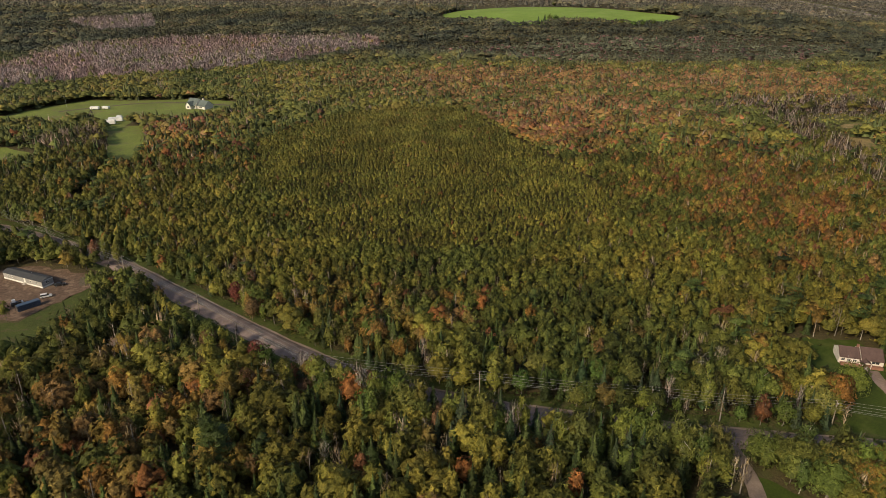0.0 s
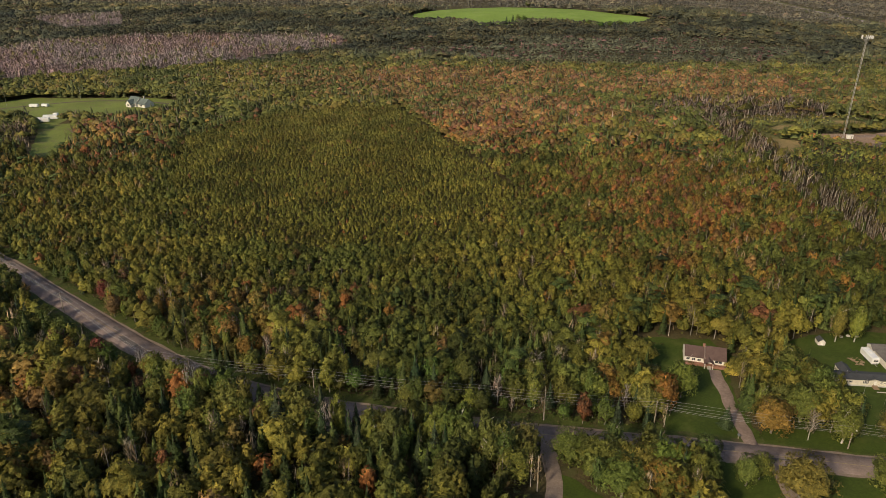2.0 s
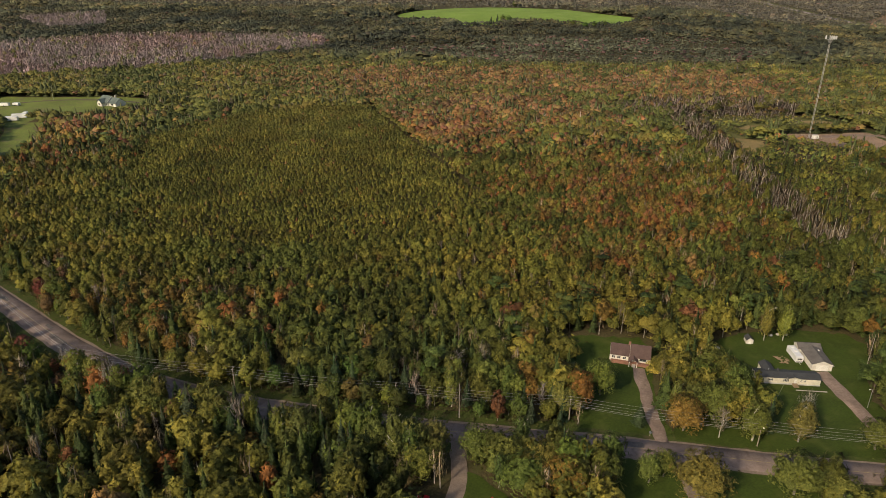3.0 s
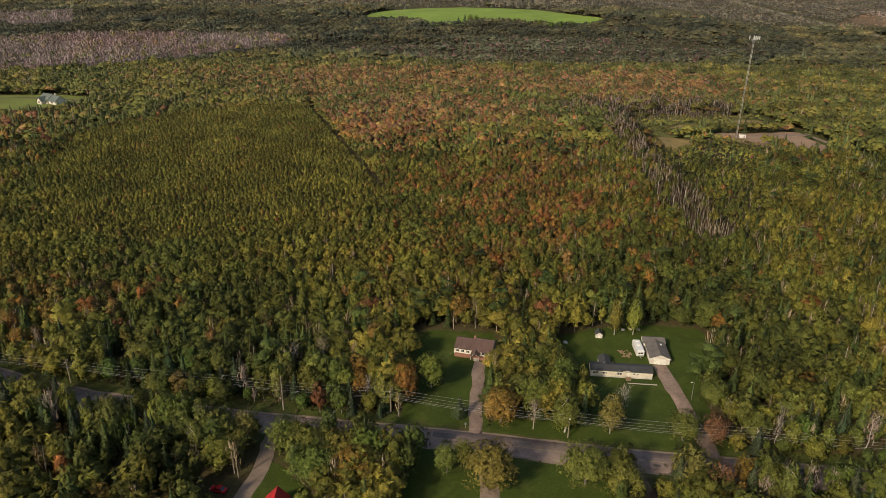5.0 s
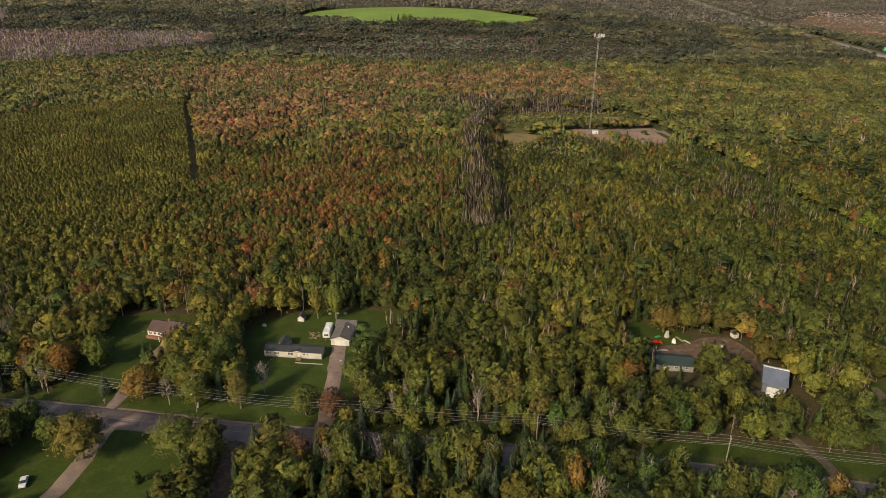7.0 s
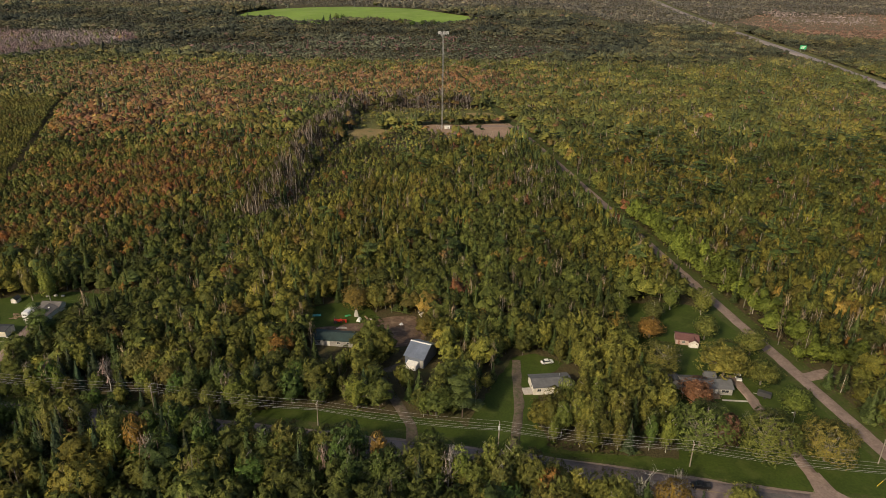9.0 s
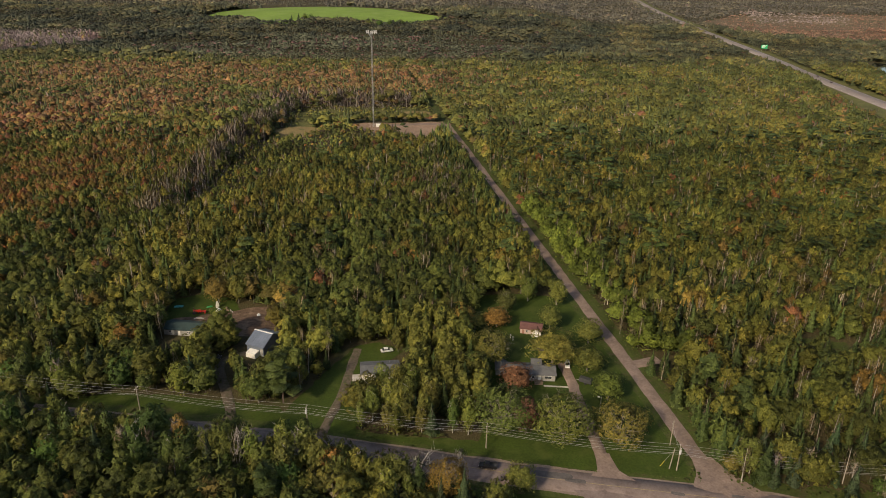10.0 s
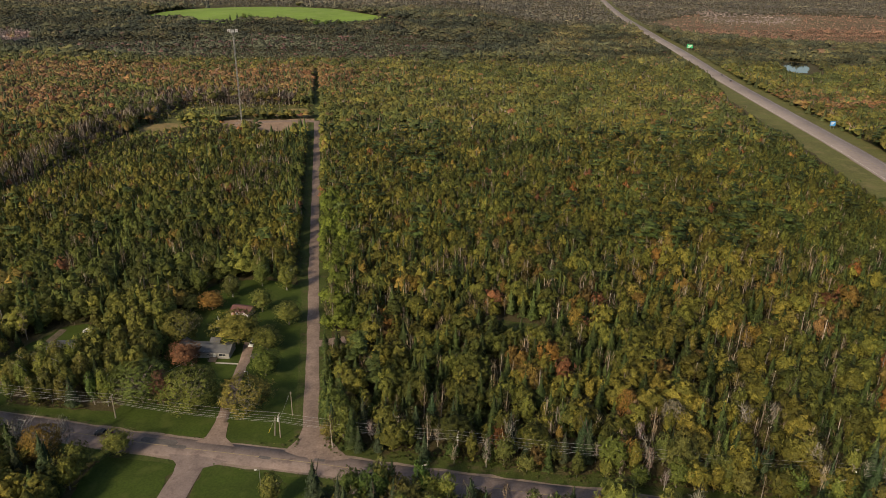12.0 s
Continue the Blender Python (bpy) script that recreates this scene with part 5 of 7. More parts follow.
def steps(parent, x, w, depth, height, mat, y=0.0, rail=True):
    n = max(2, int(height / 0.12))
    for i in range(n):
        part("step", box(x, x + w, y - depth * (n - i) / n, y - 0.02, height * i / n, height * (i + 1) / n - 0.01), mat, parent)
    if rail:
        for a in (x + 0.03, x + w - 0.03):
            part("rail", rod([(a, y - depth, 0), (a, y - depth, height * 0.6 + 0.5), (a, y - 0.1, height + 0.55)], 0.025, 5), mat, parent)


def thing_at(name, x, y, turn, label, category, group=""):
    ob = new(name)
    ob.matrix_world = pose(x, y, float(rise(x, y)) + 0.03, 0, 0, turn)
    return tagged(ob, label, category, group)


def heading(ax, ay, bx, by):
    return math.degrees(math.atan2(by - ay, bx - ax))


def bungalow():
    h = thing_at("bungalow", 90.6, 130.7, heading(90.6, 130.7, 99.3, 128.4), "brown-roofed bungalow with off-white siding and brick porch on a lawn", "house")
    part("wall", gable_walls(0, 4.4, 0.4, 5.4, 1.7, 3.05, base=-0.05), SIDING_WHITE, h, "off-white siding")
    part("wall", gable_walls(4.4, 9.0, 0, 5.8, 1.8, 3.4, base=-0.05), SIDING_WHITE, h, "off-white siding")
    part("roof", slab_roof(0.25, 4.1, 0.4, 5.4, 1.7, 3.07), ROOF_BROWN, h)
    part("roof", slab_roof(4.65, 8.8, 0, 5.8, 1.8, 3.42), ROOF_BROWN, h)
    part("chimney", box(4.0, 4.5, 3.3, 3.8, 2.0, 3.6), BRICK, h)
    part("porch_base", box(4.6, 8.9, -0.9, -0.02, -0.05, 0.6), BRICK, h, "brown brick lower front")
    part("deck", box(0.3, 4.3, -0.75, 0.37, 0.0, 0.4), BRICK, h, "reddish-brown front deck")
    part("deck_rail", box(0.3, 4.3, -0.76, -0.68, 0.4, 0.8), BRICK, h, "reddish-brown deck railing")
    part("porch_roof", slab_roof(4.3, 6.2, -1.5, 0.6, 1.35, 2.05, 0.15, 0.08, "y"), ROOF_BROWN, h)
    for a in (4.4, 6.1):
        part("porch_post", box(a - 0.06, a + 0.06, -1.5, -1.38, 0, 1.35), TRIM, h)
    for a in (0.5, 1.7, 2.9):
        window(h, a, 0.7, 0.7, 0.6, 0.4)
    window(h, 6.6, 0.95, 1.5, 0.65, 0.0)
    door(h, 5.0, 0.6, 1.3, TRIM, -0.01, 0.1)
    part("garage_door", box(6.6, 8.2, -0.95, -0.9, 0.0, 0.7), BRICK, h, "dark lower garage door")
    steps(h, 5.0, 0.8, 0.7, 0.5, CONCRETE, -0.9, False)
    part("fascia", box(-0.01, 0.0, 0.3, 5.5, 1.58, 1.72), TRIM, h)


def mobile_home():
    h = thing_at("mobile_home", 120.9, 122.4, heading(120.9, 122.4, 134.2, 121.2), "long cream mobile home with charcoal roof on a lawn", "house")
    part("wall", gable_walls(0, 13.4, 0, 3.3, 1.62, 2.05), SIDING_CREAM, h)
    part("skirting", box(-0.02, 13.42, -0.03, 3.33, -0.05, 0.3), SKIRT, h, "pale skirting")
    part("roof", slab_roof(0, 13.4, 0, 3.3, 1.62, 2.07, 0.15, 0.08), ROOF_BLACK, h)
    part("wing_wall", gable_walls(2.2, 4.6, 3.3, 6.0, 1.62, 2.25, "y"), SIDING_CREAM, h)
    part("wing_roof", slab_roof(2.2, 4.6, 2.0, 6.0, 1.62, 2.28, 0.15, 0.08, "y"), ROOF_BLACK, h)
    part("dormer_wall", gable_walls(6.2, 9.4, -0.12, 1.2, 1.62, 1.95, "y", 1.5), SIDING_CREAM, h)
    part("dormer_roof", slab_roof(6.2, 9.4, -0.1, 1.4, 1.62, 1.98, 0.12, 0.07, "y"), ROOF_BLACK, h)
    for a in (0.7, 2.6):
        window(h, a, 0.8, 0.55, 0.5, 0.0, shutters=ROOF_BLACK)
    window(h, 5.9, 0.75, 0.6, 0.6, 0.0, shutters=ROOF_BLACK)
    window(h, 9.2, 0.85, 0.35, 0.5, 0.0)
    window(h, 10.0, 0.85, 0.35, 0.5, 0.0)
    door(h, 7.9, 0.55, 1.2, TRIM, 0.0, 0.32)
    steps(h, 7.6, 1.1, 1.1, 0.42, TIMBER)
    part("vent_pipe", rod([(3.0, 2.2, 1.8), (3.0, 2.2, 2.45)], 0.05, 6), STEEL, h)
    part("chimney", box(4.9, 5.2, 2.3, 2.6, 1.8, 2.5), ROOF_BLACK, h)
    t = thing_at("lawn_edging", 128.4, 119.5, heading(120.9, 122.4, 134.2, 121.2), "low pale timber edging along a flower bed", "edging")
    part("board", box(0, 6.4, 0, 0.14, -0.03, 0.2, bevel=0.02), CONCRETE, t)


def garage():
    h = thing_at("garage", 135.5, 127.6, heading(135.5, 127.6, 139.9, 127.2), "white garage with weathered shingle roof beside a driveway", "garage")
    part("wall", gable_walls(0, 4.4, 0, 6.8, 1.65, 2.5, "y"), SIDING_WHITE, h)
    part("roof", slab_roof(0, 4.4, 0, 6.8, 1.65, 2.52, 0.2, 0.08, "y"), ROOF_TAN, h)
    part("rear_wall", gable_walls(-0.4, 4.6, 6.8, 9.8, 1.6, 2.3), SIDING_WHITE, h)
    part("rear_roof", slab_roof(-0.4, 4.6, 6.8, 9.8, 1.6, 2.32, 0.2, 0.08), ROOF_TAN, h)
    part("garage_door", box(0.9, 3.5, -0.05, 0.0, 0.0, 1.3), TRIM, h, "white overhead garage door")
    for i in range(3):
        part("door_batten", box(0.9, 3.5, -0.06, -0.05, 0.3 + 0.33 * i, 0.32 + 0.33 * i), SKIRT, h)
    part("fascia", box(-0.2, 4.6, -0.24, -0.2, 1.5, 1.62), TRIM, h)
    part("roof_vent", box(3.0, 3.35, 5.0, 5.35, 2.05, 2.4, bevel=0.04), TRIM, h, "white roof vent")


def camper():
    c = thing_at("camper_trailer", 133.1, 130.2, -2, "white camper trailer parked on bare ground by the garage", "camper")
    part("body", box(0, 1.75, 0, 5.2, 0.35, 1.9, bevel=0.12), PAINT["white"], c)
    part("roof_pod", box(0.5, 1.25, 2.2, 2.9, 1.88, 2.05, bevel=0.05), TRIM, c)
    part("roof_pod", box(0.5, 1.25, 4.0, 4.5, 1.88, 2.02, bevel=0.05), TRIM, c)
    window(c, 0.35, 1.0, 1.0, 0.45, 0.0)
    part("stripe", box(0.1, 1.65, -0.02, 0.0, 0.62, 0.72), ROOF_GREY, c, "grey stripe")
    for x0 in (-0.02, 1.57):
        part("wheel", rod([(x0, 2.6, 0.28), (x0 + 0.2, 2.6, 0.28)], 0.28, 12), RUBBER, c)
    part("tow_bar", rod([(0.87, 0, 0.3), (0.87, -0.9, 0.3)], 0.05, 6), STEEL, c)


def small_shed(x, y, turn, w, d, eave, ridge, wall, roof, label):
    s = thing_at("garden_shed", x, y, turn, label, "shed")
    part("wall", gable_walls(0, w, 0, d, eave, ridge, "y"), wall, s)
    part("roof", slab_roof(0, w, 0, d, eave, ridge + 0.02, 0.12, 0.06, "y"), roof, s)
    door(s, w * 0.3, w * 0.4, eave * 0.85, TRIM, 0.0, 0.02)
    return s


def west_home():
    ax, ay, bx, by = -126.8, 172.0, -112.1, 165.7
    h = thing_at("mobile_home", ax, ay, heading(ax, ay, bx, by), "long grey mobile home with white skirting on bare earth", "house")
    part("wall", gable_walls(0, 16.0, 0, 3.5, 2.0, 2.5), SIDING_GREY, h)
    part("skirting", box(-0.03, 16.03, -0.04, 3.54, -0.05, 0.45), TRIM, h, "white skirting")
    part("roof", slab_roof(0, 16.0, 0, 3.5, 2.0, 2.52, 0.2, 0.08), ROOF_BLACK, h)
    for a in (2.0, 3.6, 13.6):
        window(h, a, 1.05, 0.5, 0.6, 0.0)
    window(h, 11.0, 1.05, 0.8, 0.5, 0.0)
    door(h, 8.6, 0.6, 1.35, TRIM, 0.0, 0.45)
    window(h, 1.2, 1.05, 0.9, 0.6, 16.0, "right")
    steps(h, 8.4, 1.0, 0.8, 0.45, CONCRETE, 0.0, False)
    part("fascia", box(15.98, 16.06, -0.05, 3.55, 1.9, 2.02), TRIM, h)
    part("vent_pipe", rod([(9.0, 2.4, 2.2), (9.0, 2.4, 2.75)], 0.05, 6), STEEL, h)
    c = thing_at("shipping_container", -110.6, 151.6, heading(-110.1, 152.1, -106.6, 156.2), "dark blue steel container on bare earth", "container")
    part("body", box(0, 5.6, 0, 1.6, 0.02, 1.6, bevel=0.03), PAINT["blue"], c)
    for i in range(18):
        part("rib", box(0.2 + i * 0.3, 0.3 + i * 0.3, -0.03, 0.0, 0.1, 1.5), PAINT["blue"], c)
    part("door", box(-0.04, 0.0, 0.1, 1.5, 0.1, 1.5), PAINT["dark_grey"], c)
    m = thing_at("skid_loader", -114.2, 154.4, 40, "small dark and white earth-moving machine on bare earth", "machine")
    part("body", box(0, 1.7, 0, 1.1, 0.35, 1.0, bevel=0.08), PAINT["dark_grey"], m)
    part("cab", box(0.4, 1.3, 0.12, 0.98, 1.0, 1.7, bevel=0.06), PAINT["white"], m)
    part("arm", box(1.2, 2.6, -0.08, 0.05, 0.7, 0.9), PAINT["black"], m)
    part("arm", box(1.2, 2.6, 1.05, 1.18, 0.7, 0.9), PAINT["black"], m)
    part("bucket", box(2.5, 3.0, -0.15, 1.25, 0.1, 0.7, bevel=0.05), STEEL, m)
    for wx in (0.35, 1.35):
        for wy in (-0.16, 1.0):
            part("wheel", rod([(wx, wy, 0.32), (wx, wy + 0.26, 0.32)], 0.32, 12), RUBBER, m)


def car(x, y, turn, paint, label, kind="car", name="car"):
    """A saloon, van-backed or open-backed car, 3.0 m of the scene's scale long; its front points along x."""
    c = thing_at(name, x, y, turn, label, "car" if kind != "pickup" else "pickup truck")
    L, W = (3.4, 1.25) if kind == "pickup" else (2.9, 1.15)
    low = [(0, 0.28), (0.02, 0.6), (0.75, 0.66), (L - 0.8, 0.68), (L - 0.15, 0.6), (L, 0.45), (L, 0.26)]
    bm = prism(low, -W / 2, W / 2, "y")
    bmesh.ops.bevel(bm, geom=[e for e in bm.edges], offset=0.04, segments=1, affect="EDGES", clamp_overlap=True)
    part("body", bm, paint, c)
    if kind == "pickup":
        cab = [(1.3, 0.62), (1.38, 1.08), (2.2, 1.1), (2.6, 0.64)]
    elif kind == "suv":
        cab = [(0.05, 0.6), (0.15, 1.06), (1.75, 1.1), (2.2, 0.64)]
    else:
        cab = [(0.35, 0.62), (0.75, 0.98), (1.7, 1.0), (2.2, 0.64)]
    bm = prism(cab, -W / 2 + 0.1, W / 2 - 0.1, "y")
    part("cabin", bm, GLASS, c, "dark glass cabin")
    x0, x1 = cab[1][0], cab[2][0]
    part("roof", box(x0 - 0.03, x1 + 0.03, -W / 2 + 0.08, W / 2 - 0.08, cab[2][1] - 0.04, cab[2][1] + 0.03, bevel=0.03), paint, c)
    if kind == "pickup":
        part("bed_floor", box(0.06, 1.25, -W / 2 + 0.1, W / 2 - 0.1, 0.5, 0.645), PAINT["dark_grey"], c)
        for s in (-1, 1):
            part("bed_side", box(0.02, 1.3, min(s * (W / 2 - 0.09), s * W / 2), max(s * (W / 2 - 0.09), s * W / 2), 0.45, 0.86, bevel=0.02), paint, c)
        part("tailgate", box(0.0, 0.07, -W / 2 + 0.1, W / 2 - 0.1, 0.45, 0.85), paint, c)
    for wx in (0.58, L - 0.62):
        for wy in (-W / 2 - 0.02, W / 2 - 0.16):
            wheel = part("wheel", rod([(wx, wy, 0.24), (wx, wy + 0.18, 0.24)], 0.24, 12), RUBBER, c)
            part("rim", rod([(wx, wy - 0.01, 0.24), (wx, wy + 0.19, 0.24)], 0.13, 8), STEEL, wheel)
    for wy in (-W / 2 + 0.12, W / 2 - 0.3):
        part("headlight", box(L - 0.05, L + 0.015, wy, wy + 0.18, 0.44, 0.54), LAMP_GLASS, c)
        part("tail_light", box(-0.015, 0.04, wy, wy + 0.18, 0.44, 0.56), PAINT["red"], c)
    return c


def far_farm():
    h = thing_at("house", -163.0, 417.5, -28, "cream house with grey-green roofs at a far clearing", "house")
    part("wall", gable_walls(0, 8.0, 0, 8.0, 2.4, 5.4), SIDING_WHITE, h)
    part("roof", slab_roof(0, 7.4, 0, 8.0, 2.4, 5.45, 0.4, 0.15), ROOF_GREEN, h)
    part("wing_wall", gable_walls(8.0, 14.5, 1.0, 8.0, 2.0, 4.6), SIDING_WHITE, h)
    part("wing_roof", slab_roof(8.4, 14.3, 1.0, 8.0, 2.0, 4.65, 0.4, 0.15), ROOF_GREEN, h)
    part("chimney", box(9.0, 9.8, 5.0, 5.8, 3.0, 5.9), CONCRETE, h)
    for a in (0.3, 6.5):
        window(h, a, 0.7, 1.2, 1.0, 0.0)
    window(h, 10.0, 0.5, 2.0, 1.0, 1.0)
    door(h, 12.6, 0.9, 1.5, TRIM, 1.0)
    part("porch_wall", gable_walls(2.2, 6.2, -2.6, 0.0, 2.2, 4.2, "y"), SIDING_WHITE, h)
    part("porch_roof", slab_roof(2.2, 6.2, -2.6, 3.0, 2.2, 4.25, 0.4, 0.15, "y"), ROOF_GREEN, h)
    window(h, 3.4, 0.8, 1.5, 1.0, -2.6)
    for x, y, turn, L, label in ((-191.8, 368.0, 12, 6.5, "white box trailer on far grass"), (-192.0, 375.0, 15, 7.5, "long white box trailer on far grass"), (-219, 408.5, 5, 5.0, "white camper on far grass"),
                                 (-213, 411, -8, 4.2, "white boat trailer on far grass"), (-193, 387, 5, 2.6, "small white utility trailer on far grass")):
        t = thing_at("trailer", x, y, turn, label, "trailer", "trailers on the far grass")
        part("body", box(0, L, 0, 2.2, 0.5, 0.6 + 0.3 * L, bevel=0.15) if L < 6 else box(0, L, 0, 2.4, 0.5, 2.6, bevel=0.12), PAINT["white"], t)
        for wy in (-0.05, 2.0):
            part("wheel", rod([(L * 0.45, wy, 0.4), (L * 0.45, wy + 0.25, 0.4)], 0.4, 10), RUBBER, t)
        part("tow_bar", rod([(L, 1.1, 0.55), (L + 1.2, 1.1, 0.45)], 0.06, 6), STEEL, t)


def junk_lot():
    h = thing_at("house", 208.6, 118.6, heading(209, 118.9, 219, 117.6), "grey house with deep green shingle roof among trees", "house")
    part("wall", gable_walls(0, 10.2, 0, 4.6, 1.6, 2.4), SIDING_GREY, h)
    part("roof", slab_roof(0, 10.2, 0, 4.6, 1.6, 2.42, 0.25, 0.1), ROOF_DEEP_GREEN, h)
    for a in (1.2, 6.0, 8.4):
        window(h, a, 0.7, 0.7, 0.55, 0.0)
    door(h, 3.6, 0.6, 1.25, TRIM)
    b = thing_at("barn", 231.1, 110.2, -24, "tall blue-grey steel barn with low gable roof among trees", "barn")
    part("wall", gable_walls(0, 4.7, 0, 7.4, 2.5, 4.2, base=-0.05), WALL_STEEL, b, "blue-grey ribbed steel walls")
    # one roof steel in two colours: the back slope's holds a painted sky reflection
    part("roof", prism([(-0.3, 2.38), (3.7, 4.22), (3.7, 4.31), (-0.3, 2.47)], -0.25, 4.95), WALL_STEEL, b, "blue-grey sheet steel slope")
    part("roof", prism([(7.7, 2.38), (3.71, 4.22), (3.71, 4.31), (7.7, 2.47)], -0.25, 4.95), ROOF_STEEL_SHEEN, b, "sheet steel slope with sky reflection in its pale colour")
    for i in range(8):
        for y0, mat in ((-0.3, WALL_STEEL), (7.7, ROOF_STEEL_SHEEN)):
            part("roof_seam", prism([(y0, 2.46), (3.7, 4.3), (3.7, 4.35), (y0, 2.51)], -0.15 + 0.7 * i, -0.1 + 0.7 * i), mat, b)
    for i in range(11):
        part("wall_rib", box(0.15 + 0.42 * i, 0.21 + 0.42 * i, -0.035, 0.0, 0.0, 2.4), WALL_STEEL, b)
    part("ridge_cap", box(-0.27, 4.97, 3.52, 3.88, 4.27, 4.38), TRIM, b, "white ridge cap")
    part("lean_to", prism([(-1.7, 0.0), (-0.04, 0.0), (-0.04, 1.5), (-1.7, 1.2)], 0.9, 3.5), TRIM, b, "low white lean-to")
    part("barn_door", box(3.75, 4.6, -0.07, -0.036, 0.0, 1.9), SIDING_GREY, b)
    t = thing_at("tractor", 212.4, 129.4, 10, "small bright red tractor on grass", "tractor")
    part("body", box(0.4, 1.9, -0.25, 0.25, 0.4, 0.95, bevel=0.06), PAINT["orange_red"], t)
    part("fender", box(0.0, 0.7, -0.5, 0.5, 0.7, 0.95, bevel=0.06), PAINT["orange_red"], t)
    part("seat", box(0.25, 0.6, -0.15, 0.15, 0.95, 1.2, bevel=0.03), RUBBER, t)
    part("roll_bar", rod([(0.1, -0.3, 0.7), (0.1, -0.3, 1.7), (0.1, 0.3, 1.7), (0.1, 0.3, 0.7)], 0.04, 6), PAINT["black"], t)
    part("loader_arm", box(1.2, 2.8, -0.4, -0.32, 0.45, 0.6), PAINT["orange_red"], t)
    part("loader_arm", box(1.2, 2.8, 0.32, 0.4, 0.45, 0.6), PAINT["orange_red"], t)
    part("bucket", box(2.7, 3.1, -0.6, 0.6, 0.1, 0.55, bevel=0.05), PAINT["orange_red"], t)
    for wx, r in ((0.25, 0.48), (1.6, 0.3)):
        for wy in (-0.6, 0.38):
            part("wheel", rod([(wx, wy, r), (wx, wy + 0.22, r)], r, 12), RUBBER, t)
    for x, y, turn, size, mat, label in ((207.2, 133.2, 8, (2.4, 1.0, 0.3), PLASTIC["turquoise"], "turquoise plastic boat lying on grass"), (215.4, 133.2, 30, (1.6, 0.7, 0.25), PLASTIC["green"], "green plastic slide lying on grass"),
                                         (218.6, 130.6, 70, (1.5, 1.0, 0.9), PLASTIC["white"], "white tarpaulin-covered heap in a yard"), (217.6, 133.0, 20, (1.0, 0.9, 1.7), SIDING_WHITE, "tall pale leaning scrap stack in a yard"),
                                         (220.4, 132.0, 115, (2.6, 0.5, 0.35), TIMBER, "stack of weathered planks in a yard"), (221.8, 130.8, 125, (2.2, 0.4, 0.3), CONCRETE, "stack of pale boards in a yard"),
                                         (214.6, 126.6, 5, (2.6, 0.5, 0.4), CONCRETE, "low pale heap of slabs behind a house"), (229.5, 128.6, 30, (0.9, 0.7, 0.5), PLASTIC["white"], "white crate on reddish earth")):
        o = thing_at("scrap_pile", x, y, turn, label, "scrap", "things lying in the yard")
        rng = random.Random(int(x * 10))
        n = 5
        for i in range(n):
            a, b2 = size[2] * i / n, size[2] * (i + 1) / n
            k = 1 - 0.12 * i + rng.uniform(-0.05, 0.05)
            part("layer", box(-size[0] / 2 * k, size[0] / 2 * k, -size[1] / 2 * k, size[1] / 2 * k, a, b2 - 0.004, bevel=0.02), mat, o)
    small_shed(234.2, 132.6, 15, 1.3, 1.6, 1.1, 1.6, SIDING_WHITE, ROOF_GREY, "small white shed at the wood's edge")
    car(223.6, 105.2, 60, PAINT["dark_grey"], "dark pickup parked in the trees", "pickup", "pickup_truck")


def white_house():
    h = thing_at("house", 259.1, 98.2, 6, "small white house with flat grey roof among birches", "house")
    part("wall", gable_walls(0, 8.4, 0, 4.8, 1.9, 2.5), SIDING_WHITE, h)
    part("roof", slab_roof(0, 8.4, 0, 4.8, 1.9, 2.52, 0.25, 0.1), ROOF_GREY, h)
    window(h, 0.8, 0.8, 0.8, 0.6, 0.0)
    window(h, 4.4, 0.8, 0.8, 0.6, 0.0)
    window(h, 1.4, 0.8, 0.7, 0.6, 0.0, "left")
    door(h, 2.6, 0.6, 1.3, TRIM)
    part("deck", box(-2.0, -0.02, 0.2, 2.4, 0.0, 0.35), CONCRETE, h)
    part("vent_pipe", rod([(6.5, 3.4, 2.0), (6.5, 3.4, 2.9)], 0.06, 6), STEEL, h)
    car(262.6, 110.4, 15, PAINT["white"], "white car parked on grass behind a house", "car")


